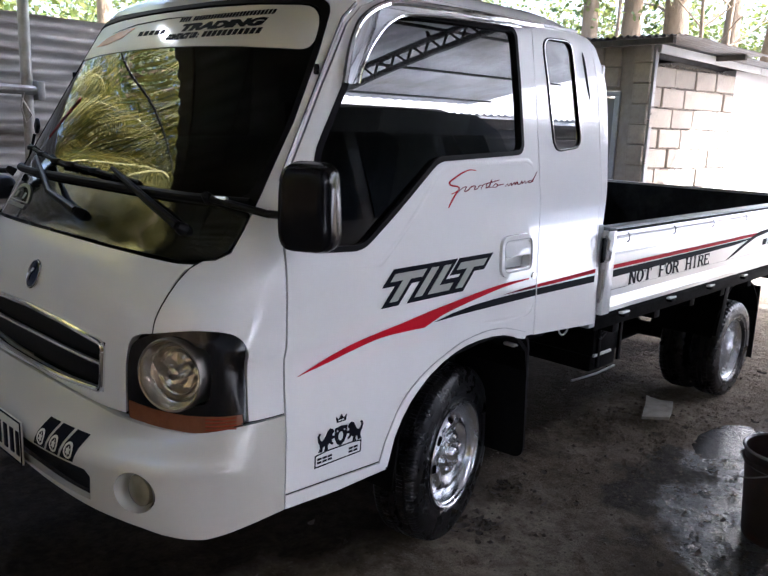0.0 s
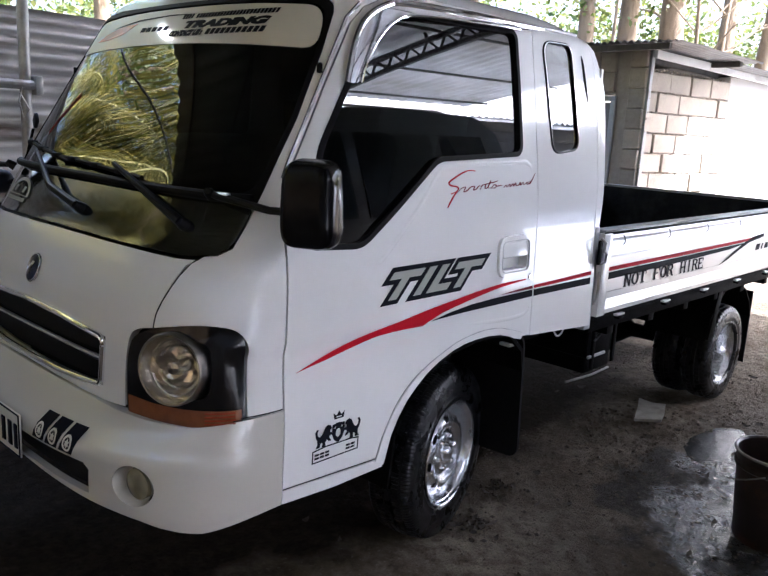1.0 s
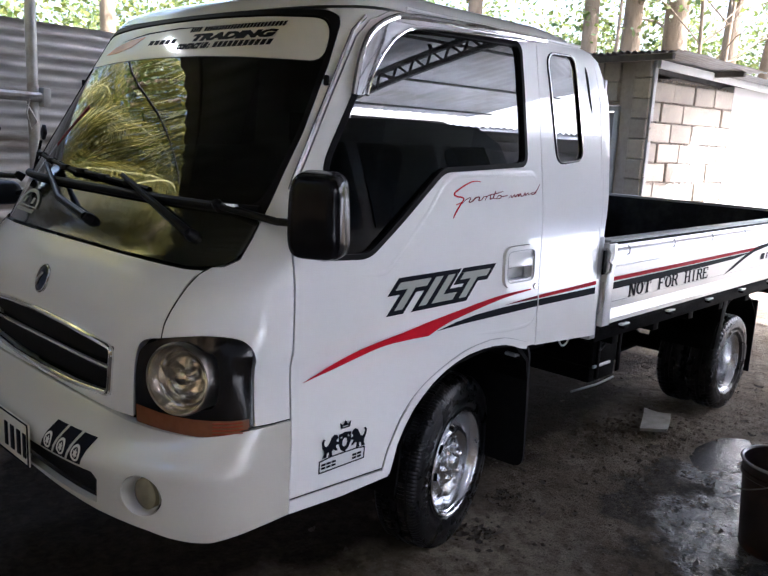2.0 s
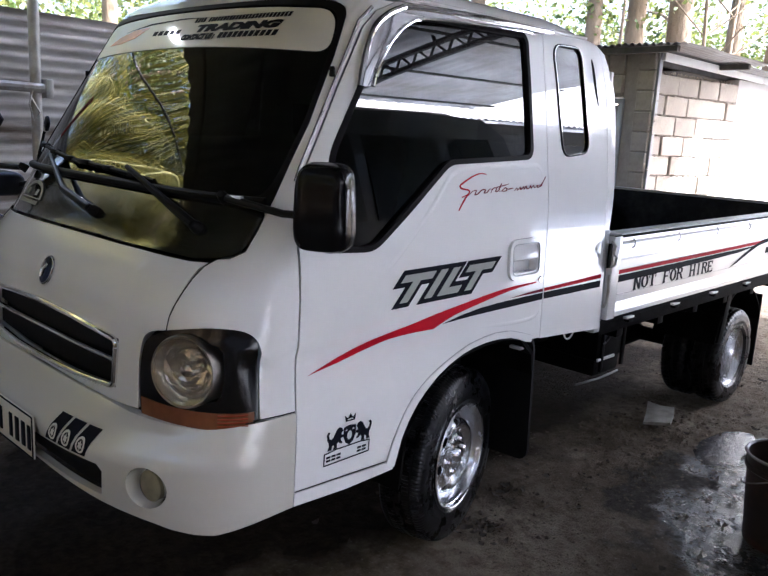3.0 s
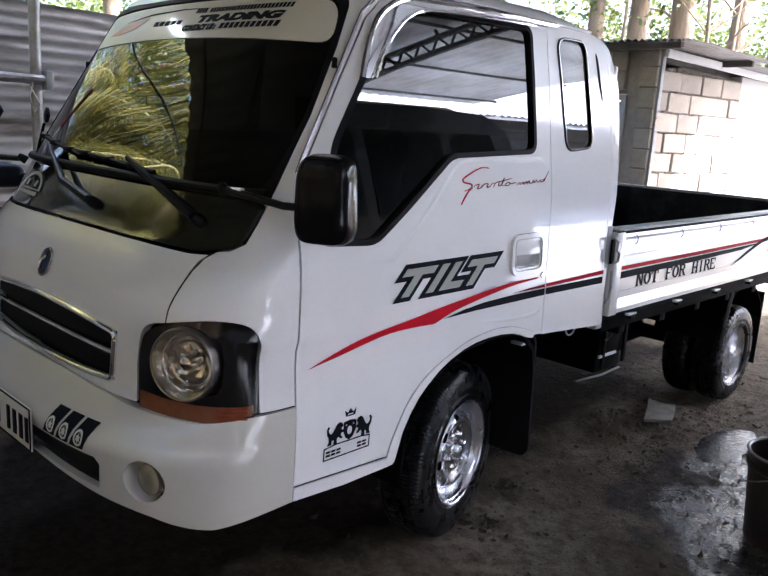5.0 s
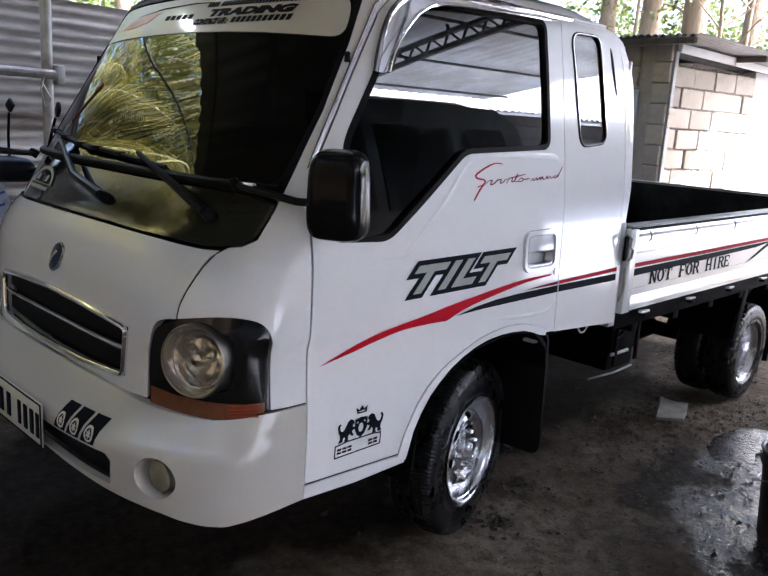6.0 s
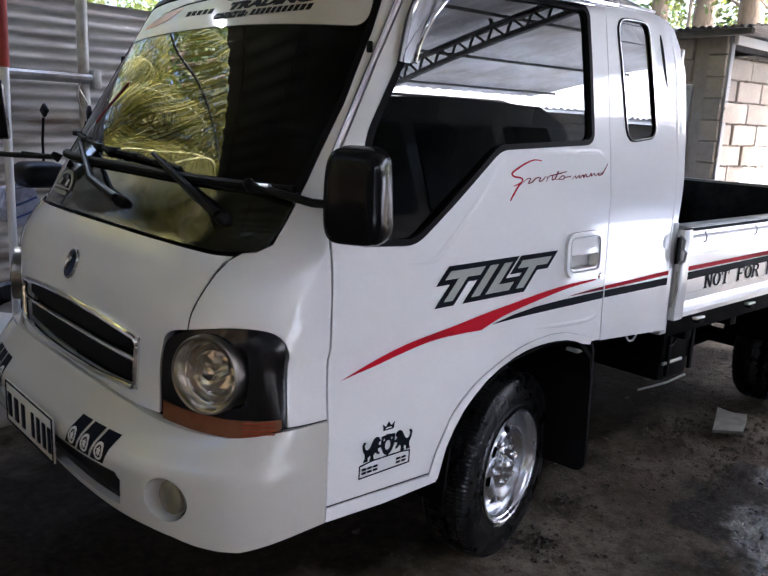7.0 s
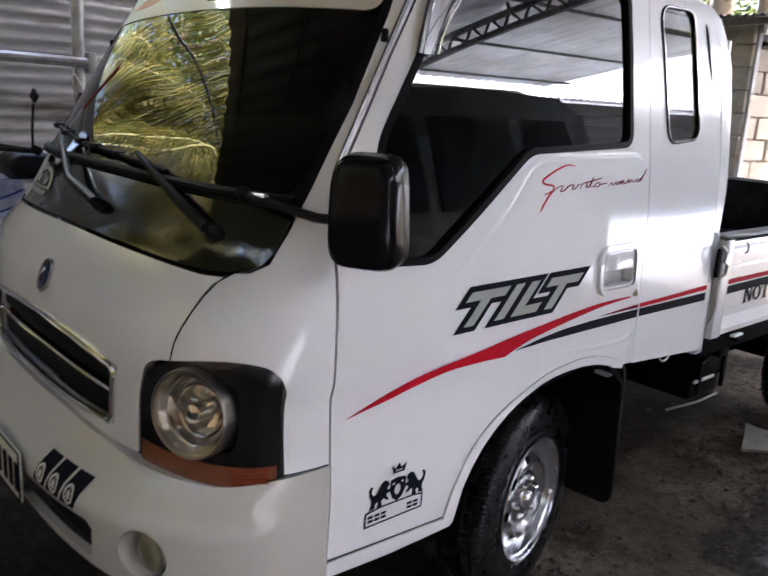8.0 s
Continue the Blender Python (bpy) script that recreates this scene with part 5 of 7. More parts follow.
for sign, y in ((1, 0.0), (-1, 2 * YC)):
    bm = bmesh.new()
    pts = [(AX_F - 0.45, 0.37), (AX_F - 0.43, 0.55), (AX_F - 0.33, 0.69), (AX_F - 0.17, 0.765), (AX_F + 0.02, 0.79), (AX_F + 0.17, 0.77), (AX_F + 0.25, 0.70), (AX_F + 0.28, 0.55)]
    y0, y1 = (0.012, 0.36) if sign > 0 else (2 * YC - 0.012, 2 * YC - 0.36)
    rings(bm, [[(x, y0, z), (x, y1, z), (x + 0.01, y1, z + 0.012), (x + 0.01, y0, z + 0.012)] for x, z in pts], cap=True)
    part("inner_arch", bm, UNDER, truck)
    bm = box((AX_F - 0.06, y1, 0.57), (0.80, 0.012, 0.48), 0.004)
    part("arch_wall", bm, UNDER, truck)
    # mud flap behind the front wheel, with a rounded foot
    yy = (0.010, 0.30) if sign > 0 else (2 * YC - 0.30, 2 * YC - 0.010)
    v, t = region([smooth_poly([(yy[0], 0.765), (yy[1], 0.765), (yy[1], 0.255), (yy[0], 0.265)], 0.05)], (), 0.08)
    skin("mud_flap", v, t, lambda a, b: (np.stack([1.525 + 0.05 * (0.8 - b), a, b], -1), np.tile([1.0, 0, 0.05], (len(a), 1))), RUBBER, truck, 0.012, label="black rubber mud flap")
    part("flap_bracket", box((1.48, y + sign * 0.05, 0.728), (0.06, 0.05, 0.012), 0.004), PAINT_POST, truck)
battery = part("battery_box", box((2.42, 0.38, 0.585), (0.28, 0.46, 0.19), 0.015), UNDER, truck, "black battery box below the bed")
part("tray", box((2.42, 0.34, 0.46), (0.24, 0.34, 0.10), 0.012), UNDER, battery)
for x in (2.32, 2.52):
    part("hanger", box((x, 0.146, 0.56), (0.026, 0.012, 0.24), 0.003), UNDER, battery)
part("terminal_cable", tube(bmesh.new(), [(2.30, 0.15, 0.67), (2.26, 0.12, 0.64), (2.27, 0.12, 0.60), (2.32, 0.14, 0.58), (2.36, 0.14, 0.60)], 0.008, 8), RUBBER, battery)
part("gearbox", tube(bmesh.new(), [(1.95, YC, 0.56), (2.15, YC, 0.56), (2.20, YC, 0.55), (2.55, YC, 0.53), (2.62, YC, 0.52)], [0.19, 0.19, 0.14, 0.11, 0.06], 16), UNDER, truck)
part("propeller_shaft", tube(bmesh.new(), [(2.60, YC, 0.52), (3.66, YC, 0.33)], 0.035, 10), UNDER, truck)
part("tank_strap", box((2.36, 0.146, 0.50), (0.16, 0.010, 0.014), 0.003), PIPE, truck)
part("step_bar", tube(bmesh.new(), [(2.20, 0.20, 0.385), (2.34, 0.15, 0.405), (2.46, 0.13, 0.425)], 0.005, 8), PIPE, truck, "thin metal rod below the battery box")
part("tow_loop", tube(bmesh.new(), [(1.83 + 0.04 * math.cos(a), 0.05, 0.745 - 0.045 * math.sin(a)) for a in np.linspace(0, math.pi, 11)], 0.0035, 8), PIPE, truck)
part("fuel_tank", box((3.0, 1.25, 0.56), (0.7, 0.36, 0.26), 0.05), UNDER, truck)
part("spare_wheel", lathe(bmesh.new(), [(0.08, -0.06), (0.17, -0.07), (0.27, -0.05), (0.285, 0), (0.27, 0.05), (0.17, 0.07), (0.08, 0.06)], Matrix.Translation((4.45, YC, 0.52)), 36), TYRE, truck)

# ---- load bed ----
B0, B1, BY0, BY1, BZ = 1.999, 4.880, -0.012, 1.642, 0.765
GS = 0.90  # height of the gates against their pattern
bed = thing("load_bed_floor", (0, 0, 0), "", "")
bed.parent = truck
bed.name = "load_bed"
part("floor", box(((B0 + B1) / 2, (BY0 + BY1) / 2, BZ - 0.01), (B1 - B0, BY1 - BY0 - 0.04, 0.03), 0.004), LINER, bed)
part("side_rail", box(((B0 + B1) / 2, BY0 + 0.05, BZ - 0.035), (B1 - B0, 0.06, 0.075), 0.006), UNDER, bed)
part("side_rail", box(((B0 + B1) / 2, BY1 - 0.05, BZ - 0.035), (B1 - B0, 0.06, 0.075), 0.006), UNDER, bed)
for x in np.linspace(B0 + 0.25, B1 - 0.2, 7):
    part("cross_bearer", box((x, YC, BZ - 0.075), (0.06, 1.56, 0.09), 0.005), UNDER, bed)


def gate(name, a, b, inward, label):
    """A drop side between two corners: a pressed white sheet outside, black inside. inward: unit vector into the bed."""
    a, b, w = Vector(a), Vector(b), Vector(inward)
    prof = [(0.000, 0.000), (0.000, 0.020), (0.016, 0.062), (0.016, 0.095), (0.010, 0.100), (0.010, 0.262), (0.016, 0.270), (0.016, 0.335), (0.006, 0.350), (0.000, 0.354), (0.000, 0.388), (0.006, 0.394), (0.034, 0.394), (0.038, 0.388), (0.038, 0.0)]
    ln = (b - a).length
    d = (b - a).normalized()
    bm = bmesh.new()
    rings(bm, [[a + d * s + w * y + Vector((0, 0, z * GS + 0.006)) for y, z in prof] for s in (0.07, ln - 0.07)], cap=True)
    g = part(name, bm, PAINT, bed, label, smooth=0)
    rotm = Matrix((d, -w if d.cross(-w).z > 0 else w, Vector((0, 0, 1)))).transposed()
    for s in (0.034, ln - 0.034):
        part("end_post", box(a + d * s + w * 0.016 + Vector((0, 0, 0.195 * GS)), (0.068, 0.050, 0.388 * GS), 0.006, rotm), PAINT, g)
    part("inner_lining", box((a + b) / 2 + w * 0.043 + Vector((0, 0, 0.196 * GS)), (ln - 0.10, 0.008, 0.384 * GS), 0.002, rotm), LINER, g, "black painted inside")
    part("top_cap", box((a + b) / 2 + w * 0.020 + Vector((0, 0, 0.401 * GS)), (ln - 0.01, 0.054, 0.010), 0.004, rotm), PAINT_POST, g, "worn metal top edge")
    # thin dark line just below the top cap
    part("cap_seal", box((a + b) / 2 - w * 0.002 + Vector((0, 0, 0.386 * GS)), (ln - 0.02, 0.006, 0.012), 0.002, rotm), RUBBER, g)
    k = int(ln / 0.46)
    for i in range(k):
        s = 0.17 + i * 0.445
        q = a + d * s - w * 0.003
        part("rope_hook", tube(bmesh.new(), [q + Vector((0, 0, 0.362 * GS + 0.008)), q - w * 0.010 + Vector((0, 0, 0.350 * GS + 0.008)), q - w * 0.010 + Vector((0, 0, 0.325 * GS + 0.008)), q + Vector((0, 0, 0.318 * GS + 0.008))], 0.003, 6), PAINT_POST, g)
        q = a + d * (0.207 + i * 0.465) - w * 0.006
        part("hinge", box(q + Vector((0, 0, -0.012)), (0.07, 0.020, 0.010), 0.003, rotm), PAINT, g)
        part("hinge_leaf", box(q + Vector((0, 0, -0.026)), (0.04, 0.026, 0.012), 0.003, rotm), UNDER, g)
    return g


gate("side_gate", (B0, BY0, BZ), (B1, BY0, BZ), (0, 1, 0), "white drop side with red and black stripes")
gate("side_gate", (B0, BY1, BZ), (B1, BY1, BZ), (0, -1, 0), "white drop side")
gate("tail_gate", (B1 + 0.002, BY0 + 0.045, BZ), (B1 + 0.002, BY1 - 0.045, BZ), (-1, 0, 0), "white tailgate, black inside")
for y in (BY0 + 0.035, BY1 - 0.035):
    part("headboard_post", box((1.966, y, 0.93), (0.050, 0.05, 0.43), 0.008), PAINT_POST, bed, "grey steel post behind the cab")
part("headboard", box((B0 - 0.003, (BY0 + BY1) / 2, 0.94), (0.02, 1.56, 0.36), 0.004), LINER, bed)
bm = bmesh.new()
tube(bm, [(1.980, BY0 - 0.006, 1.096), (1.970, BY0 - 0.030, 1.082), (1.966, BY0 - 0.028, 1.050), (1.992, BY0 - 0.028, 1.036), (1.990, BY0 - 0.026, 1.004), (1.972, BY0 - 0.016, 0.995)], 0.006, 6)
tube(bm, [(1.976, BY0 - 0.010, 0.963), (1.974, BY0 - 0.016, 0.894), (1.966, BY0 - 0.016, 0.852), (1.952, BY0 - 0.012, 0.829)], 0.006, 6)
part("latch_plate", box((1.976, BY0 - 0.004, 1.04), (0.030, 0.008, 0.10), 0.003), UNDER, bed)
part("gate_latch", bm, PIPE, bed, "hooked steel gate latch")


def bed_decal(name, poly, material, y=BY0 + 0.0075, label="", holes=()):
    v, t = region([poly], holes, 0.2, grid=False)
    return skin(name, v, t, lambda a, b: (np.stack([a, np.full_like(a, y), b], -1), np.tile([0.0, -1, 0], (len(a), 1))), material, bed, 0.0008, 0.0, label)


bed_decal("red_stripe", [(2.069, 0.967), (2.073, 0.950), (2.90, 0.953), (3.734, 0.960), (3.861, 0.976)], D_RED)
bed_decal("black_stripe", [(2.074, 0.944), (2.080, 0.914), (2.80, 0.922), (3.449, 0.934), (3.736, 0.955)], D_BLACK)
bed_decal("arrow_stripe", [(3.324, 0.858), (3.45, 0.880), (3.60, 0.920), (3.75, 0.952), (3.98, 0.970), (3.98, 0.990), (3.80, 0.980), (3.68, 0.958), (3.52, 0.918)], D_BLACK)
bed_decal("brand_bars", [(3.87, 0.898), (3.93, 0.898), (3.94, 0.932), (3.88, 0.932)], D_BLACK)
bed_decal("brand_bars", [(3.96, 0.898), (3.98, 0.898), (3.99, 0.932), (3.97, 0.932)], D_BLACK)
bed_decal("brand_bars", [(4.01, 0.898), (4.08, 0.898), (4.07, 0.932), (4.03, 0.932)], D_BLACK)


def slab_letter(ch):
    """A bold slab-serif capital, one unit tall: outlines and holes."""
    def r(x0, z0, x1, z1):
        return [(x0, z0), (x1, z0), (x1, z1), (x0, z1)]

    def stem(x):
        return [r(x, 0, x + 0.2, 1), r(x - 0.07, 0, x + 0.27, 0.1), r(x - 0.07, 0.9, x + 0.27, 1)]
    if ch == "N":
        return stem(0.08) + [r(0.66, 0, 0.82, 1), r(0.58, 0.9, 0.9, 1), [(0.10, 1), (0.34, 1), (0.82, 0), (0.62, 0)]], []
    if ch == "O":
        return [[(0.45 + 0.43 * math.cos(k * math.tau / 20), 0.5 + 0.5 * math.sin(k * math.tau / 20)) for k in range(20)]], [[(0.45 + 0.20 * math.cos(k * math.tau / 16), 0.5 + 0.38 * math.sin(k * math.tau / 16)) for k in range(16)]]
    if ch == "T":
        return [r(0.35, 0, 0.57, 1), r(0.26, 0, 0.66, 0.1), r(0.03, 0.88, 0.89, 1), r(0.03, 0.68, 0.12, 1), r(0.80, 0.68, 0.89, 1)], []
    if ch == "F":
        return stem(0.10) + [r(0.2, 0.88, 0.84, 1), r(0.2, 0.46, 0.62, 0.58), r(0.75, 0.68, 0.84, 1)], []
    if ch == "E":
        return stem(0.10) + [r(0.2, 0.88, 0.84, 1), r(0.2, 0.46, 0.62, 0.58), r(0.2, 0, 0.86, 0.12), r(0.75, 0.70, 0.84, 1), r(0.77, 0, 0.86, 0.3)], []
    if ch == "R":
        return stem(0.08) + [[(0.2, 1), (0.62, 1), (0.82, 0.88), (0.82, 0.62), (0.62, 0.48), (0.2, 0.48)], [(0.42, 0.5), (0.64, 0.5), (0.94, 0), (0.70, 0)]], [[(0.31, 0.89), (0.55, 0.89), (0.61, 0.82), (0.61, 0.68), (0.55, 0.60), (0.31, 0.60)]]
    if ch == "H":
        return stem(0.08) + stem(0.64) + [r(0.2, 0.45, 0.7, 0.57)], []
    return stem(0.36), []


for k, ch in enumerate("NOT FOR HIRE"):
    if ch != " ":
        outs, hol = slab_letter(ch)
        at = [[(2.240 + 0.0725 * k + a * 0.080, 0.864 + b * 0.058) for a, b in p] for p in outs]
        ho = [[(2.240 + 0.0725 * k + a * 0.080, 0.864 + b * 0.058) for a, b in p] for p in hol]
        v, t = region(at, ho, 0.2, grid=False)
        skin("letter", v, t, lambda a, b: (np.stack([a, np.full_like(a, BY0 + 0.0075), b], -1), np.tile([0.0, -1, 0], (len(a), 1))), D_BLACK, bed, 0.0008, 0.0)
# rear mudguards
for y in (0.225, 1.405):
    bm = bmesh.new()
    arc = [(AX_R + 0.36 * math.cos(a), 0.34 + 0.36 * math.sin(a)) for a in np.linspace(radians(168), radians(20), 9)]
    rings(bm, [[(x, y - 0.19, z), (x, y + 0.17, z), (x, y + 0.17, z + 0.008), (x, y - 0.19, z + 0.008)] for x, z in arc], cap=True)
    part("rear_mudguard", bm, UNDER, bed)
    part("rear_flap", box((AX_R + 0.40, y, 0.38), (0.012, 0.34, 0.46), 0.004), RUBBER, bed)
part("guard_stay", box((3.50, 0.075, 0.585), (0.06, 0.09, 0.36), 0.006, Euler((0, radians(14), 0)).to_matrix()), UNDER, bed)

# ---- mirrors and wipers ----
def mirror(head_c, yaw, arm, sign, label):
    rot = Euler((0, radians(-4), yaw)).to_matrix()
    loops = []
    for d, k in ((-0.050, 0.55), (-0.047, 0.72), (-0.038, 0.87), (-0.022, 0.955), (0.0, 0.99), (0.026, 1.0), (0.029, 1.0), (0.030, 1.008), (0.038, 1.008), (0.040, 0.985), (0.0405, 0.93)):
        loop = []
        for j in range(40):
            ca, sa = math.cos(j * math.tau / 40), math.sin(j * math.tau / 40)
            yy, zz = math.copysign(abs(ca) ** 0.42, ca) * 0.0715, math.copysign(abs(sa) ** 0.42, sa) * 0.1085
            loop.append(Vector(head_c) + rot @ Vector((d + 0.008 * (zz / 0.108) ** 2 * (d < 0), yy * k * (1 - 0.06 * zz / 0.108), zz * (k * 0.6 + 0.4) * (1 if k > 0.8 else k + 0.2))))
        loops.append(loop)
    head = part("door_mirror", rings(bmesh.new(), loops, cap=True), MIRROR_SHELL, truck, label, smooth=40)
    part("glass", box(Vector(head_c) + rot @ Vector((0.0395, 0, 0)), (0.004, 0.118, 0.186), 0.0015, rot), CHROME, head)
    bm = bmesh.new()
    tube(bm, arm, 0.010, 10)
    part("arm", bm, PLASTIC, head, "black tubular mirror arm")
    q = Vector(arm[0])
    part("arm_base", lathe(bmesh.new(), [(0.0005, 0.022), (0.010, 0.020), (0.014, 0.010), (0.016, -0.012)], axis_to(q, (-0.7, -0.4 * sign, 0.5)), 16), PLASTIC, head)
    part("arm_sleeve", tube(bmesh.new(), [q, q.lerp(Vector(arm[1]), 0.9) + Vector((0, 0, 0.009))], 0.0065, 10), PIPE_BRIGHT if sign > 0 else PLASTIC, head)
    return head


mirror((0.353, -0.093, 1.300), radians(30), [on_cab("front", 0.600, 1.294, 0.012)[0], on_cab("front", 0.678, 1.280, 0.030)[0], (0.318, 0.020, 1.277), (0.335, -0.030, 1.278), (0.350, -0.075, 1.29)], 1, "black plastic door mirror on a tubular arm")
mirror((0.160, 1.820, 1.435), radians(-20), [(0.255, 1.450, 1.285), (0.165, 1.58, 1.283), (0.11, 1.72, 1.28), (0.12, 1.79, 1.29), (0.16, 1.80, 1.34)], -1, "black plastic door mirror on a long arm")

for name, base, via, knee, tip_a, tip_b in (("wiper", (0.555, 1.216), (0.44, 1.255), (0.17, 1.330), (0.31, 1.310), (-0.22, 1.335)), ("wiper", (0.056, 1.205), (-0.138, 1.237), (-0.38, 1.330), (-0.15, 1.325), (-0.62, 1.370))):
    p0 = on_cab("front", *base, 0.02)[0]
    p1 = on_cab("front", *knee, 0.035)[0]
    bm = bmesh.new()
    tube(bm, [p0, on_cab("front", *via, 0.035)[0], p1], [0.014, 0.012, 0.007], 8)
    w = part("wiper_arm", bm, PLASTIC, truck, "black wiper resting at the foot of the windscreen")
    bm = lathe(bmesh.new(), [(0.0005, 0.026), (0.010, 0.025), (0.017, 0.012), (0.020, -0.02)], axis_to(on_cab("front", *base, 0.0)[0], on_cab("front", *base)[1]), 16)
    part("pivot", bm, PLASTIC, w)
    bm = bmesh.new()
    ta, tb = np.array(tip_a), np.array(tip_b)
    tube(bm, [on_cab("front", *(ta + (tb - ta) * k), 0.016 + 0.008 * math.sin(k * math.pi))[0] for k in np.linspace(0, 1, 12)], 0.0065, 6)
    tube(bm, [on_cab("front", *(ta + (tb - ta) * k), 0.008)[0] for k in np.linspace(0, 1, 12)], 0.004, 4)
    for k in (0.2, 0.5, 0.8):
        rbox(bm, on_cab("front", *(ta + (tb - ta) * k), 0.022)[0], (0.02, 0.05, 0.016), 0.004)
    part("blade", bm, RUBBER, w)


# ---- ground ----
def axis_steps(lo, hi, fine, far):
    inner = list(np.arange(lo, hi + 1e-6, fine))
    out, s = [], fine
    a = lo
    while a > -far:
        s *= 1.35
        a -= s
        out.append(a)
    left = out[::-1]
    out, s, a = [], fine, inner[-1]
    while a < far:
        s *= 1.35
        a += s
        out.append(a)
    return np.array(left + inner + out)


gx, gy = axis_steps(-1.5, 5.5, 0.045, 700), axis_steps(-2.2, 1.4, 0.045, 700)
GX, GY = np.meshgrid(gx, gy)


def ground_z(x, y):
    near = math.exp(-((x - 2) ** 2 + (y + 0.4) ** 2) / 30)
    z = 0.010 * noise.noise((x * 1.7, y * 1.7, 0)) + 0.006 * noise.noise((x * 6, y * 6, 3)) + 0.003 * noise.noise((x * 17, y * 17, 7))
    dip = math.exp(-(((x - 3.10) / 0.30) ** 2 + ((y + 0.22) / 0.15) ** 2) ** 2)
    return z * near - 0.016 - 0.022 * dip


verts = [(x, y, ground_z(x, y)) for x, y in zip(GX.ravel(), GY.ravel())]
nx, ny = len(gx), len(gy)
faces = [(j * nx + i, j * nx + i + 1, (j + 1) * nx + i + 1, (j + 1) * nx + i) for j in range(ny - 1) for i in range(nx - 1)]
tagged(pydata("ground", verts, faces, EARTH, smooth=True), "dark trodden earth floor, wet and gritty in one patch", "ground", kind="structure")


def puddle_outline(cx, cy, rx, ry, turn, seed):
    r = random.Random(seed)
    ph = [r.uniform(0, 6.28) for _ in range(4)]
    out = []
    for k in range(64):
        a = k * math.tau / 64
        f = 1 + 0.16 * math.sin(2 * a + ph[0]) + 0.12 * math.sin(3 * a + ph[1]) + 0.07 * math.sin(5 * a + ph[2]) + 0.04 * math.sin(9 * a + ph[3])
        x, y = rx * f * math.cos(a), ry * f * math.sin(a)
        out.append((cx + x * math.cos(turn) - y * math.sin(turn), cy + x * math.sin(turn) + y * math.cos(turn)))
    return out


v, t = region([puddle_outline(3.09, -0.19, 0.31, 0.16, 0.15, 3)], (), 0.1)
pud = skin("puddle", v, t, lambda a, b: (np.stack([a, b, np.full_like(a, -0.0265)], -1), np.tile([0.0, 0, 1], (len(a), 1))), WATER, None, 0.004)
tagged(pud, "shallow dark puddle in a hollow of the earth floor", "puddle", kind="structure")


def pebbles(name, n, spread, size, material, label, seed, flat=0.6):
    """Many small stones in one object."""
    r = random.Random(seed)
    V, F = [], []
    for _ in range(n):
        x, y = spread(r)
        s = size * r.uniform(0.4, 1.6)
        z = ground_z(x, y)
        a = r.uniform(0, 6.28)
        base = len(V)
        pts = [(0, 0, 1)] + [(math.cos(k * 1.2566 + r.uniform(-0.3, 0.3)) * r.uniform(0.7, 1.1), math.sin(k * 1.2566) * r.uniform(0.5, 1), r.uniform(-0.1, 0.35)) for k in range(5)] + [(0, 0, -0.5)]
        for p in pts:
            px, py = p[0] * math.cos(a) - p[1] * math.sin(a), p[0] * math.sin(a) + p[1] * math.cos(a)
            V.append((x + px * s, y + py * s, z + p[2] * s * flat + s * 0.12))
        for k in range(5):
            F += [(base, base + 1 + k, base + 1 + (k + 1) % 5), (base + 6, base + 1 + (k + 1) % 5, base + 1 + k)]
    return tagged(pydata(name, V, F, material), label, "stones", kind="stuff")


pebbles("gravel", 3400, lambda r: (r.uniform(1.2, 5.2), r.uniform(-1.6, 0.5)), 0.007, STONE, "small dark stones and grit scattered on the earth floor", 5)
pebbles("rubble", 90, lambda r: (r.gauss(2.84, 0.12), r.gauss(0.28, 0.07)), 0.013, STONE, "low heap of dark broken rubble beneath the truck", 6, 0.8)
pebbles("rubble_edge", 120, lambda r: (r.gauss(2.95, 0.35), r.gauss(0.0, 0.07)), 0.011, STONE, "broken stone chips beside the puddle", 8, 0.8)


pebbles("earth_clods", 200, lambda r: (r.uniform(1.3, 3.6), r.uniform(-0.12, 0.6)), 0.010, LITTER, "small crumbled clods of brown earth", 9, 0.7)


def leaf_litter(name, n, spread, seed, label):
    """Curled dead leaves lying on the earth."""
    r = random.Random(seed)
    V, F = [], []
    for _ in range(n):
        x, y = spread(r)
        z = ground_z(x, y) + 0.004
        L, w, a, c = r.uniform(0.012, 0.032), r.uniform(0.006, 0.014), r.uniform(0, 6.28), r.uniform(0.002, 0.009)
        k = len(V)
        for q, ww, h in ((-1, 0.1, c), (-0.4, 0.9, 0), (0.3, 1, 0.001), (1, 0.1, c * 1.4)):
            for s in (-1, 1):
                px, py = q * L, s * w * ww
                V.append((x + px * math.cos(a) - py * math.sin(a), y + px * math.sin(a) + py * math.cos(a), z + h + 0.004 * s))
        F += [(k + 2 * i, k + 2 * i + 1, k + 2 * i + 3, k + 2 * i + 2) for i in range(3)]
    return tagged(pydata(name, V, F, LITTER), label, "leaves", kind="stuff")


leaf_litter("leaf_litter", 130, lambda r: (r.uniform(0.9, 5.0), r.uniform(-1.2, 0.9)), 3, "dry brown leaves scattered on the earth floor")
leaf_litter("leaf_heap", 26, lambda r: (r.gauss(1.416, 0.05), r.gauss(0.094, 0.045)), 4, "clump of dead leaves beside the front wheel")
leaf_litter("leaf_heap", 16, lambda r: (r.gauss(1.77, 0.04), r.gauss(0.25, 0.03)), 7, "clump of dead leaves on the earth floor")

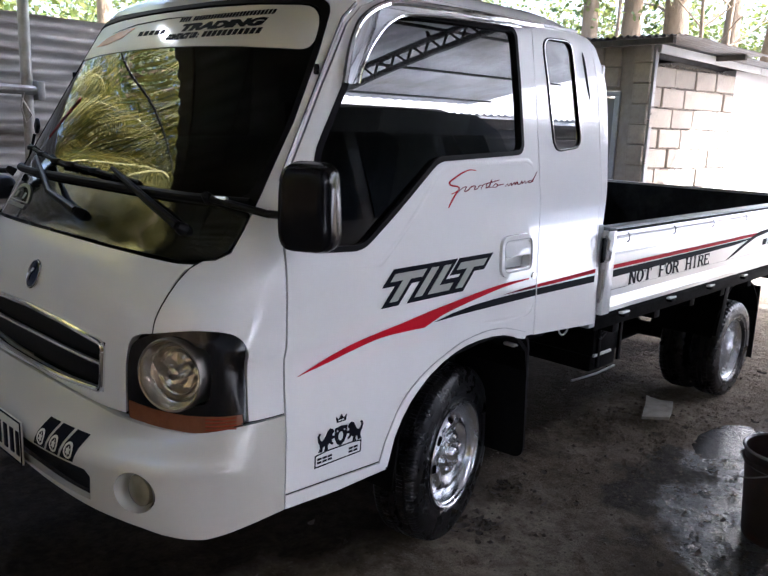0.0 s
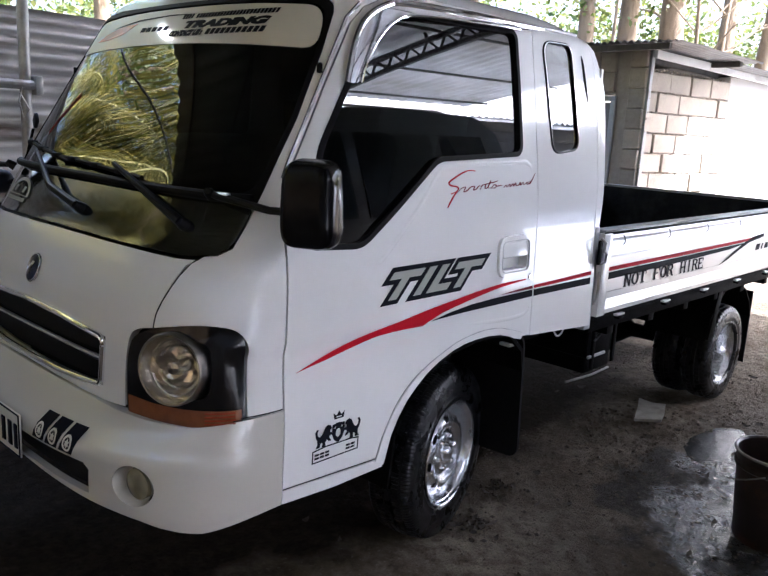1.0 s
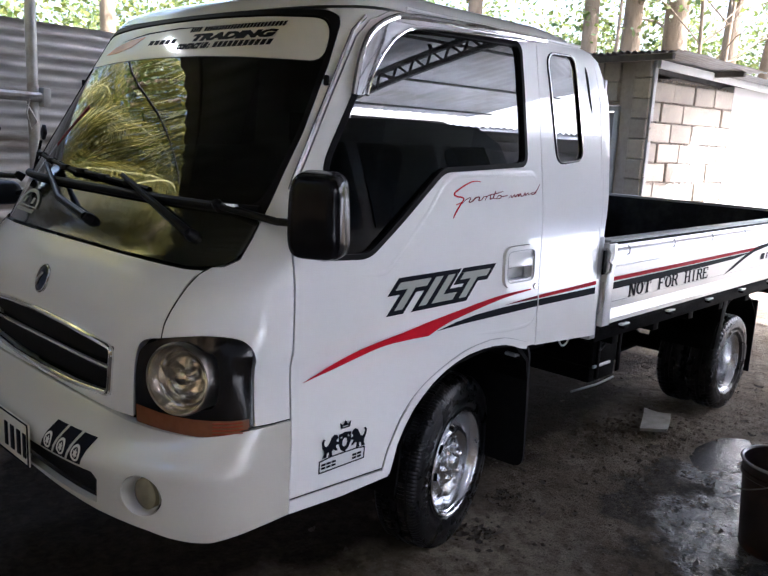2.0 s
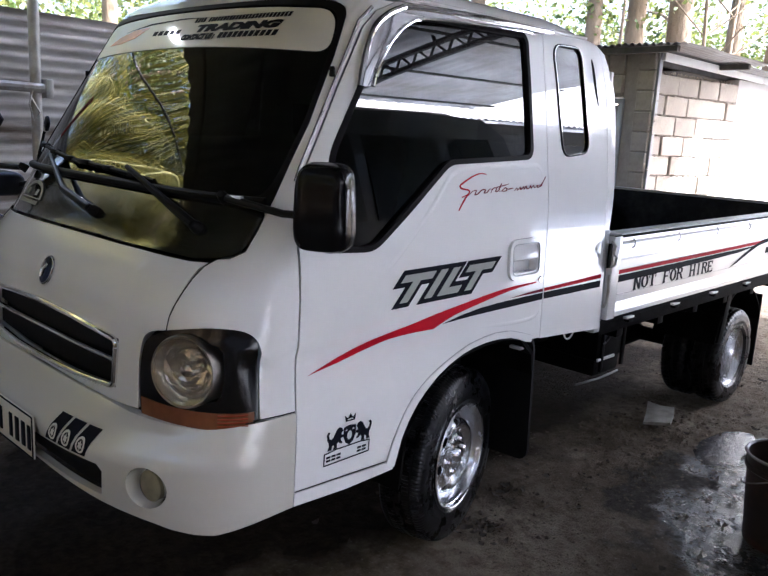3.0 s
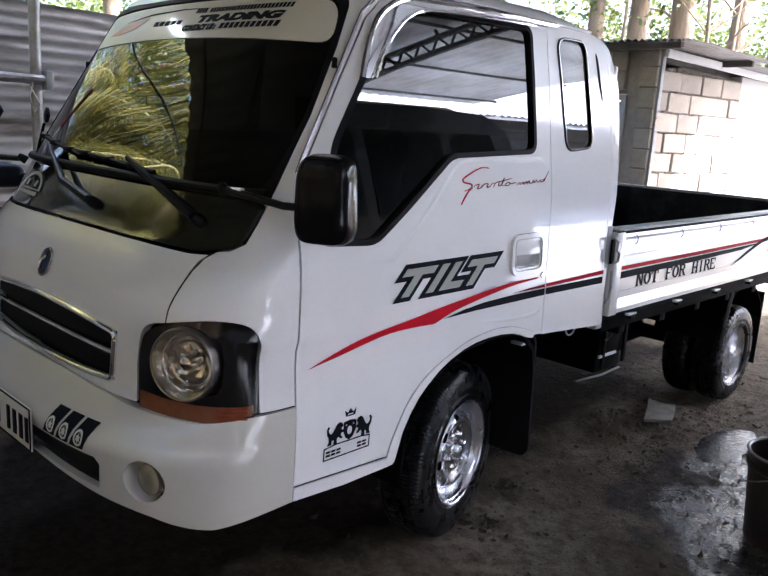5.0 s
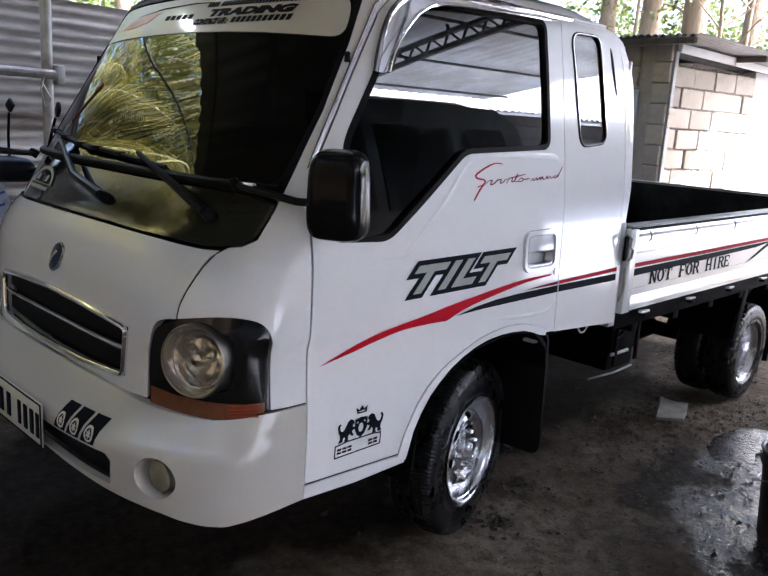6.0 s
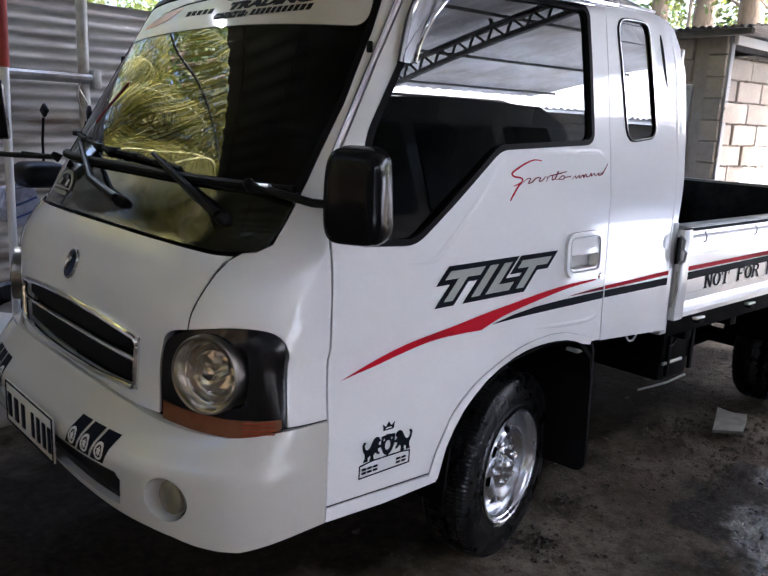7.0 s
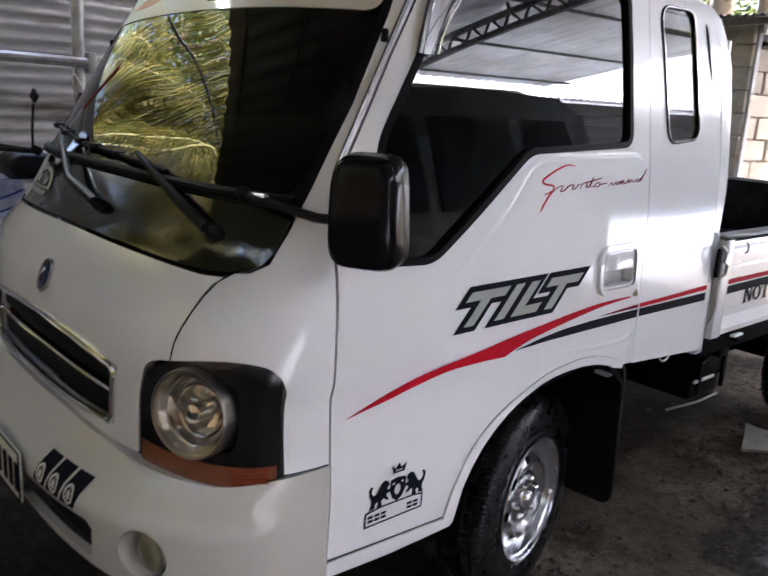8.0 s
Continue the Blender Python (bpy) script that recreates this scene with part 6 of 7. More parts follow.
# broken tile
v, t = region([[(2.96, 0.19), (3.05, 0.08), (3.17, 0.115), (3.28, 0.16), (3.245, 0.225), (3.26, 0.31), (3.12, 0.25)]], (), 0.2, grid=False)
tile = skin("broken_tile", v, t, lambda a, b: (np.stack([a, b, 0.022 + 0.05 * (a - 2.96)], -1), np.tile([-0.05, 0, 1.0], (len(a), 1))), SLAB, None, 0.016)
tagged(tile, "broken grey floor tile lying on the earth", "tile")

# bucket
bucket = thing("bucket", (2.225, -0.735, -0.012), "dark stained plastic bucket standing on the wet floor", "bucket")
BH, R0, R1 = 0.36, 0.128, 0.158
part("shell", lathe(bmesh.new(), [(0.0005, 0.004), (R0 - 0.004, 0.004), (R0, 0.0), (R0 + 0.004, 0.01), (R1 - 0.006, BH * 0.82), (R1 + 0.003, BH * 0.84), (R1 + 0.003, BH * 0.88), (R1 - 0.003, BH * 0.89), (R1, BH * 0.97), (R1 + 0.008, BH), (R1 + 0.002, BH + 0.006), (R1 - 0.005, BH), (R1 - 0.008, BH * 0.9), (R0 - 0.004, 0.02), (0.0005, 0.016)], None, 40), BUCKET, bucket)
part("rim", tube(bmesh.new(), [((R1 + 0.004) * math.cos(k * math.tau / 40), (R1 + 0.004) * math.sin(k * math.tau / 40), BH) for k in range(40)], 0.006, 6, True), mat("pale_bucket_rim", (0.20, 0.20, 0.19), 0.4), bucket, "pale worn rim")
part("handle", tube(bmesh.new(), [(R1 * math.cos(a) * 1.03, R1 * math.sin(a) * 1.03, BH * 0.86 - 0.09 * math.sin(a)) for a in np.linspace(0, math.pi, 15)], 0.003, 6), PIPE, bucket, "thin wire handle")

# ---- the open shelter: steel roof on trusses ----
RA, RB = Vector((1, 0, 0)), Vector((0, -1, 0))
ROOF_Z, EDGE_FAR, EDGE_NEAR, END_BACK, END_AHEAD = 3.40, -3.6, 5.3, -3.2, 8.3


def roof_pt(a, b, z):
    return RA * a + RB * b + Vector((0, 0, z))


def corrugated(name, o, du, dv, lu, lv, pitch, amp, material, parent=None, label="", thick=0.004, nv=6, seed=0, rib=False):
    """A ribbed metal sheet: ribs run along dv, waves along du."""
    o, du, dv = Vector(o), Vector(du).normalized(), Vector(dv).normalized()
    n = du.cross(dv)
    r = random.Random(seed)
    k = int(lu / pitch * 6)
    V, F = [], []
    for side in (0, 1):
        for j in range(nv + 1):
            for i in range(k + 1):
                w = amp * (2.0 * (i % 6 == 0) if rib else math.sin(i / 6 * math.tau))
                sag = 0.012 * noise.noise((i * 0.05 + seed, j * 0.7, seed))
                V.append(o + du * (lu * i / k) + dv * (lv * j / nv) + n * (w + sag - side * thick))
    m = (k + 1) * (nv + 1)
    for j in range(nv):
        for i in range(k):
            a = j * (k + 1) + i
            F.append((a, a + 1, a + k + 2, a + k + 1))
            F.append((a + m, a + k + 1 + m, a + k + 2 + m, a + 1 + m))
    return pydata(name, V, F, material, parent, label, smooth=not rib)


roof_slope = -0.012
o = roof_pt(END_BACK, EDGE_FAR, ROOF_Z)
shelter = thing("shelter_roof", (0, 0, 0), "low open-sided shelter roof of ribbed steel sheets on dark trusses", "roof", kind="structure")
SEAM = -0.30
# far half coloured near-black so that the windscreen reflects it dark
corrugated("roof_sheet", o, RA, RB + Vector((0, 0, roof_slope)), END_AHEAD - END_BACK, SEAM + 0.12 - EDGE_FAR, 0.19, 0.016, DARK_ROOFTIN, shelter, "ribbed sheets coloured near-black to darken the reflection, stained brown", nv=5)
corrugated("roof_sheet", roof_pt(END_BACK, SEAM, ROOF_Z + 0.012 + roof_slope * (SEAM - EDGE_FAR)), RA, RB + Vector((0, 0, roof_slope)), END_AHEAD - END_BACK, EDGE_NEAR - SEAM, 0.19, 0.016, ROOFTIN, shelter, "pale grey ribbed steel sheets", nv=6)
for a in (-3.0, -1.7, -0.3, 1.0, 3.0, 4.6):
    bm = bmesh.new()
    top, low = [], []
    n = 48
    for i in range(n + 1):
        b = SEAM + (EDGE_NEAR - SEAM - 0.15) * i / n
        zt = ROOF_Z - 0.08 + roof_slope * (b - EDGE_FAR)
        sag = 0.34 * max(0.0, 2 * i / n - 1) ** 2
        top.append(roof_pt(a, b, zt - sag * 0.75))
        low.append(roof_pt(a, b, zt - 0.15 - sag))
    tube(bm, top[::3], 0.034, 6)
    tube(bm, low[::3], 0.034, 6)
    for i in range(n):
        tube(bm, [top[i], low[i + 1]] if i % 2 else [low[i], top[i + 1]], 0.014, 5)
    for i in range(9, n, 18):
        tube(bm, [top[i], roof_pt(a, SEAM + (EDGE_NEAR - SEAM - 0.15) * i / n, ROOF_Z - 0.03)], 0.02, 5)
    part("truss", bm, TRUSS, shelter, "dark welded steel truss")
for b in np.linspace(EDGE_FAR + 0.4, EDGE_NEAR - 0.4, 8):
    z = ROOF_Z - 0.04 + roof_slope * (b - EDGE_FAR)
    part("purlin", tube(bmesh.new(), [roof_pt(END_BACK, b, z), roof_pt(END_AHEAD, b, z)], 0.02, 6), TRUSS, shelter)
for a in (-3.0, 5.0):
    part("post", tube(bmesh.new(), [roof_pt(a, 4.9, -0.05), roof_pt(a, 4.9, ROOF_Z - 0.15)], 0.05, 10), TRUSS, shelter)
for a in (-3.0,):
    part("post", tube(bmesh.new(), [roof_pt(a, EDGE_FAR + 0.1, -0.05), roof_pt(a, EDGE_FAR + 0.1, ROOF_Z - 0.06)], 0.04, 10), PIPE, shelter)
# post with a rail socket, before the fence
post = part("post", tube(bmesh.new(), [(1.19, 3.6, -0.05), (1.19, 3.6, 1.70), (1.19, 3.6, ROOF_Z - 0.08)], 0.034, 12), PIPE, shelter, "weathered pipe post with a side rail")
part("rail", tube(bmesh.new(), [(-4.0, 3.57, 1.65), (0.85, 3.57, 1.625), (1.26, 3.57, 1.62)], 0.030, 10), PIPE, post)
part("socket", box((1.25, 3.57, 1.62), (0.05, 0.09, 0.12), 0.01), PIPE, post)
part("tie_wire", tube(bmesh.new(), [(1.15, 3.55, 1.61), (1.12, 3.53, 1.52), (1.15, 3.55, 1.42), (1.19, 3.55, 1.47), (1.13, 3.54, 1.57)], 0.006, 5), PIPE, post)

# plain board walls added out of view to block low light and bounce it warm
tagged(part("wall_west", box((-5.5, -0.9, 0.98), (0.14, 8.2, 2.04), 0.01), DARK_WOOD), "unseen dark weathered board wall, added to cut low light on the truck's front", "wall", kind="structure")
tagged(part("wall_south", box((-2.55, -5.06, 1.66), (5.76, 0.14, 3.40), 0.01), DARK_WOOD), "unseen dark weathered board wall, added to block light from the open side", "wall", kind="structure")
# glowing globe added at the roof's edge, out of view, for the sun strip's glint
glint_e = thing("glint_globe", (0.03, 3.90, 3.55), "glowing globe added out of view at the roof edge to make the sun strip's glint", "lamp")
part("globe", lathe(bmesh.new(), [(0.0005, -0.042)] + [(0.042 * math.sin(k * math.pi / 10), -0.042 * math.cos(k * math.pi / 10)) for k in range(1, 10)] + [(0.012, 0.042)], None, 20), GLINT_GLOW, glint_e)
part("stem", tube(bmesh.new(), [(0, 0, 0.038), (0, -0.01, 0.07), (0, -0.12, 0.02), (0, -0.34, -0.11)], 0.011, 10), PLASTIC, glint_e)

# rope hanging along the open side
tagged(part("rope", tube(bmesh.new(), [(0.36, 3.72, 2.90), (0.09, 3.71, 2.97), (-0.19, 3.70, 3.06), (-0.55, 3.69, 3.16), (-1.0, 3.67, 3.29), (-1.45, 3.64, 3.41)], 0.010, 6), TRUSS), "thin dark rope slung from the roof edge", "rope")

# ---- fence of ribbed sheets ----
fence = thing("fence", (0, 0, 0), "tall fence of horizontal ribbed metal sheets, stained and dented", "fence", kind="structure")
FD = Vector((1, 0.10, 0)).normalized()
FO = Vector((-7, 3.10, 0))
FENCE_H = (0.0, 0.72, 1.40, 2.08)
for k in range(5):
    for j in range(3):
        o = FO + FD * (k * 3.2) + Vector((0, 0.012 * ((j + k) % 2), FENCE_H[j] - 0.02))
        corrugated("sheet", o, (0, 0, 1), FD, FENCE_H[j + 1] - FENCE_H[j] + 0.06, 3.24, 0.076, 0.0085, GALV, fence, nv=16, seed=k * 3 + j)
for k in range(6):
    q = FO + FD * (k * 3.2) + Vector((0, 0.06, 0))
    part("fence_post", box((q.x, q.y, 1.04), (0.07, 0.07, 2.10), 0.006), DARK_WOOD, fence)

# slim pole, bright below and red above
pole = thing("pole", (0.318, 2.25, 0), "slim steel pole, bare below and red above", "pole")
part("shaft", tube(bmesh.new(), [(0.0, 0, -0.03), (0.008, 0, 1.0), (0.013, 0, 1.62)], 0.018, 12), PIPE_BRIGHT, pole, "bare bright steel")
part("upper_shaft", tube(bmesh.new(), [(0.013, 0, 1.61), (0.015, 0, 1.75), (0.015, 0, 1.90)], 0.021, 12), PIPE_RED, pole, "red painted upper length")

# ---- motorcycle behind the truck ----
bike = thing("motorcycle", (1.08, 2.72, -0.012), "parked dark motorcycle with blue fairing panels", "motorcycle")
for x in (-0.62, 0.62):
    w = part("wheel", lathe(bmesh.new(), [(0.20, -0.03), (0.24, -0.04), (0.285, -0.025), (0.295, 0), (0.285, 0.025), (0.24, 0.04), (0.20, 0.03), (0.20, -0.03)], Matrix.Translation((x, 0, 0.295)) @ base_l, 36), TYRE, bike)
    part("hub", lathe(bmesh.new(), [(0.0005, -0.05), (0.05, -0.05), (0.06, 0), (0.05, 0.05), (0.0005, 0.05)], Matrix.Translation((x, 0, 0.295)) @ base_l, 16), PIPE, w)
    for k in range(5):
        a = k * math.tau / 5
        part("spoke", tube(bmesh.new(), [(x + 0.05 * math.cos(a), 0, 0.295 + 0.05 * math.sin(a)), (x + 0.205 * math.cos(a), 0, 0.295 + 0.205 * math.sin(a))], 0.012, 5), PLASTIC, w)
part("fork", tube(bmesh.new(), [(-0.62, 0.07, 0.30), (-0.42, 0.07, 0.95)], 0.022, 8), PIPE, bike)
part("fork", tube(bmesh.new(), [(-0.62, -0.07, 0.30), (-0.42, -0.07, 0.95)], 0.022, 8), PIPE, bike)
part("engine", box((0.02, 0, 0.42), (0.42, 0.26, 0.32), 0.06), UNDER, bike)
part("frame", tube(bmesh.new(), [(-0.42, 0, 0.92), (-0.10, 0, 0.62), (0.25, 0, 0.60), (0.62, 0, 0.72)], 0.04, 8), UNDER, bike)
part("leg_shield", rings(bmesh.new(), [[(-0.50, y * 0.6, 0.98), (-0.40, y, 0.80), (-0.22, y, 0.50), (-0.16, y * 0.9, 0.42), (-0.28, y * 0.8, 0.60), (-0.44, y * 0.5, 0.94)] for y in (-0.17, -0.06, 0.06, 0.17)], cap=True), BIKE_BLUE, bike, "blue leg shield")
part("tail_fairing", box((0.48, 0, 0.74), (0.52, 0.24, 0.14), 0.05), BIKE_BLUE, bike, "blue tail panel")
part("seat", box((0.32, 0, 0.84), (0.72, 0.26, 0.10), 0.045), SEAT, bike)
fairing = part("front_fairing", rings(bmesh.new(), [[(-0.66, y * 0.45, 1.06), (-0.70, y * 0.8, 0.98), (-0.66, y, 0.90), (-0.56, y, 0.88), (-0.52, y, 0.98), (-0.54, y * 0.7, 1.07)] for y in (-0.17, -0.13, 0.13, 0.17)], cap=True), FAIRING_PALE, bike, "pale lavender-blue front fairing")
for z0, z1 in ((0.93, 0.97), (0.99, 1.03)):
    part("fairing_stripe", tube(bmesh.new(), [(-0.655, -0.172, z0), (-0.60, -0.176, (z0 + z1) / 2), (-0.55, -0.172, z1)], 0.006, 6), BIKE_BLUE, fairing)
part("headlamp_cowl", box((-0.47, 0, 1.125), (0.22, 0.26, 0.12), 0.05, None, 4), PLASTIC, bike)
part("handlebar", tube(bmesh.new(), [(-0.30, -0.36, 1.12), (-0.38, -0.20, 1.14), (-0.42, 0, 1.10), (-0.38, 0.20, 1.14), (-0.30, 0.36, 1.12)], 0.014, 8), UNDER, bike)
for s in (-1, 1):
    part("mirror_stem", tube(bmesh.new(), [(-0.37, s * 0.24, 1.14), (-0.36, s * 0.27, 1.28), (-0.34, s * 0.30, 1.40)], 0.007, 6), UNDER, bike)
    part("mirror_head", box((-0.33, s * 0.31, 1.44), (0.02, 0.06, 0.055), 0.008, Euler((0.7, 0.1, s * 0.2)).to_matrix()), PLASTIC, bike)
sack = thing("sack", (0.20, 2.45, -0.012), "slumped white woven sack on the floor", "sack")
bm = bmesh.new()
bmesh.ops.create_icosphere(bm, subdivisions=3, radius=0.24)
for q in bm.verts:
    q.co += q.co.normalized() * 0.05 * noise.noise(q.co * 6)
    q.co = Vector((q.co.x * 1.2, q.co.y, max(q.co.z, -0.17) * 1.3 + 0.21))
part("body", bm, SACK, sack)

# ---- concrete block shed ----
SX, SY, SH = 6.60, 2.10, 2.24
SD = Vector((1, -0.12, 0)).normalized()
SE = Vector((0.12, 1, 0)).normalized()
shed = thing("shed", (SX, SY, 0), "bare concrete block shed with a low tin roof", "shed")
rot_s = Matrix((SD, SE, Vector((0, 0, 1)))).transposed()


def on_shed(a, b, z):
    return SD * a + SE * b + Vector((0, 0, z))


wall_s = part("sunny_wall", box(on_shed(0.82, 0.074, 1.06), (1.60, 0.11, 2.13), 0.003, rot_s), MORTAR, shed, "block wall with rough mortar joints")
part("plastered_wall", box(on_shed(4.62, 0.07, SH / 2 - 0.03), (6.0, 0.16, SH), 0.01, rot_s), PLASTER, shed, "pale plastered wall")
wall_w = part("shaded_wall", box(on_shed(0.09, 0.20, SH / 2 + 0.08), (0.11, 0.34, SH + 0.16), 0.003, rot_s), MORTAR, shed, "shaded block wall beside the door")
wall_n = part("far_wall", box(on_shed(0.09, 2.75, SH / 2 + 0.08), (0.11, 2.9, SH + 0.16), 0.003, rot_s), MORTAR, shed)
lintel = part("door_lintel", box(on_shed(0.09, 0.83, SH - 0.08), (0.11, 0.93, 0.48), 0.003, rot_s), MORTAR, shed)
door_s = part("shed_door", box(on_shed(0.10, 0.83, 0.92), (0.04, 0.84, 1.84), 0.004, rot_s), DOOR_GREY, shed, "plain grey shed door, shut")
for b in (0.38, 1.28):
    part("jamb", box(on_shed(0.06, b, 0.93), (0.10, 0.06, 1.86), 0.004, rot_s), PAINT_POST, door_s)
part("head", box(on_shed(0.06, 0.83, 1.88), (0.10, 0.96, 0.05), 0.004, rot_s), PAINT_POST, door_s)
part("corner_post", box(on_shed(0.05, 0.005, 1.30), (0.05, 0.03, 2.30), 0.006, rot_s), PAINT_POST, shed, "thin steel corner post")
part("back_wall", box(on_shed(3.9, 4.2, SH / 2), (7.6, 0.12, SH), 0.003, rot_s), MORTAR, shed)
tilt_s = rot_s @ Euler((0, radians(2.0), 0)).to_matrix()
for k in range(5):
    a0, a1 = 1.02 * k, 1.02 * k + 1.012
    part("fascia", box(on_shed((a0 + a1) / 2, -0.06, 2.305 - 0.035 * (a0 + a1) / 2), (a1 - a0, 0.04, 0.078), 0.005, tilt_s), WHITE_TRIM, shed, "white painted fascia board")
part("wall_plate", box(on_shed(2.6, 0.16, 2.30 - 0.035 * 2.6), (5.1, 0.06, 0.09), 0.006, tilt_s), OLD_TIMBER, shed)
corrugated("roof_sheet", on_shed(-0.36, -0.52, 2.375), SE + Vector((0, 0, 0.012)), SD + Vector((0, 0, -0.035)), 4.8, 1.62, 0.076, 0.011, SHED_TIN, shed, "weathered ribbed tin roof", nv=8, seed=30)
corrugated("roof_sheet", on_shed(1.10, -0.34, 2.30), SE + Vector((0, 0, 0.012)), SD + Vector((0, 0, -0.035)), 4.6, 4.2, 0.076, 0.011, SHED_TIN, shed, nv=10, seed=31)
for a in (-0.30, 1.05, 2.4, 3.8):
    part("rafter", box(on_shed(a, 1.86 if a < 1.3 else 2.0, 2.325 - 0.035 * a), (0.05, 4.5 if a < 1.3 else 4.2, 0.055), 0.004, rot_s), OLD_TIMBER, shed)
# ragged mortar squeezed out of the joints and left on the top course
rm = random.Random(77)
V, F = [], []
for k in range(520):
    if k < 130:
        c = on_shed(rm.uniform(0.05, 1.50), rm.uniform(0.0, 0.10), 2.150 + rm.uniform(-0.004, 0.022))
    elif k < 430:
        c = on_shed(rm.uniform(0.04, 1.52), 0.002 + rm.uniform(-0.006, 0.006), -0.05 + 0.2 * rm.randint(3, 10) + rm.gauss(0, 0.006))
    else:
        c = on_shed(rm.uniform(0.02, 0.06), 0.02 + rm.uniform(-0.03, 0.03), rm.uniform(0.6, 2.1))
    r = rm.uniform(0.006, 0.018)
    n0 = len(V)
    for d in ((1, 0, 0), (-1, 0, 0), (0, 1, 0), (0, -1, 0), (0, 0, 1), (0, 0, -1)):
        V.append(c + Vector(d) * r * rm.uniform(0.6, 1.4))
    F += [tuple(n0 + i for i in f) for f in ((0, 2, 4), (2, 1, 4), (1, 3, 4), (3, 0, 4), (2, 0, 5), (1, 2, 5), (3, 1, 5), (0, 3, 5))]
tagged(pydata("mortar_lump", V, F, MORTAR, shed, "ragged mortar left in the joints"), kind="stuff")

# ---- trees ----
def leaves(n, centre, size, seed, leaf=0.13, drop=0.0):
    """Many small leaves in clumps round a centre."""
    r = random.Random(seed)
    V, F = [], []
    clumps = [(r.gauss(0, 0.45), r.gauss(0, 0.45), r.gauss(0, 0.42)) for _ in range(max(6, n // 60))]
    for k in range(n):
        c = clumps[r.randrange(len(clumps))]
        p = [centre[i] + size[i] * (c[i] + r.gauss(0, 0.13)) for i in range(3)]
        d = Vector((r.gauss(0, 1), r.gauss(0, 1), r.gauss(-drop, 0.7))).normalized()
        e = d.orthogonal().normalized()
        e = (Matrix.Rotation(r.uniform(0, 6.28), 3, d) @ e) * leaf * 0.32
        L = leaf * r.uniform(0.6, 1.5)
        b = len(V)
        P = Vector(p)
        V += [P, P + d * L * 0.5 + e, P + d * L, P + d * L * 0.5 - e]
        F.append((b, b + 1, b + 2, b + 3))
    return V, F


def broadleaf(x, y, h, r, crown, n, seed, label, lean=0.0, low=None):
    t = thing("tree", (x, y, -0.02), label, "tree", "trees behind the yard")
    rr = random.Random(seed)
    bm = bmesh.new()
    pts = [Vector((lean * k * k * h + 0.08 * noise.noise((seed, k * 3, 0)), 0.08 * noise.noise((seed, 9, k * 3)), h * k)) for k in np.linspace(0, 1, 9)]
    tube(bm, pts, [r * (1.25 - 0.75 * k) if k > 0.06 else r * 1.5 for k in np.linspace(0, 1, 9)], 12)
    for _ in range(5):
        k = rr.uniform(0.55, 0.95)
        q = pts[int(k * 8)]
        a = rr.uniform(0, 6.28)
        e = q + Vector((math.cos(a) * crown[0] * 0.7, math.sin(a) * crown[1] * 0.7, crown[2] * rr.uniform(0.2, 0.8)))
        tube(bm, [q, q.lerp(e, 0.5) + Vector((0, 0, 0.15)), e], [r * 0.4, r * 0.25, r * 0.08], 7)
    part("trunk", bm, BARK, t)
    V, F = leaves(n, (pts[-1].x, 0, h), crown, seed)
    if low:
        V2, F2 = leaves(low, (0, 0, h * 0.35), (crown[0] * 0.9, crown[1] * 0.9, h * 0.5), seed + 50)
        F += [tuple(i + len(V) for i in f) for f in F2]
        V += V2
    pydata("crown", V, F, LEAF, t)
    return t


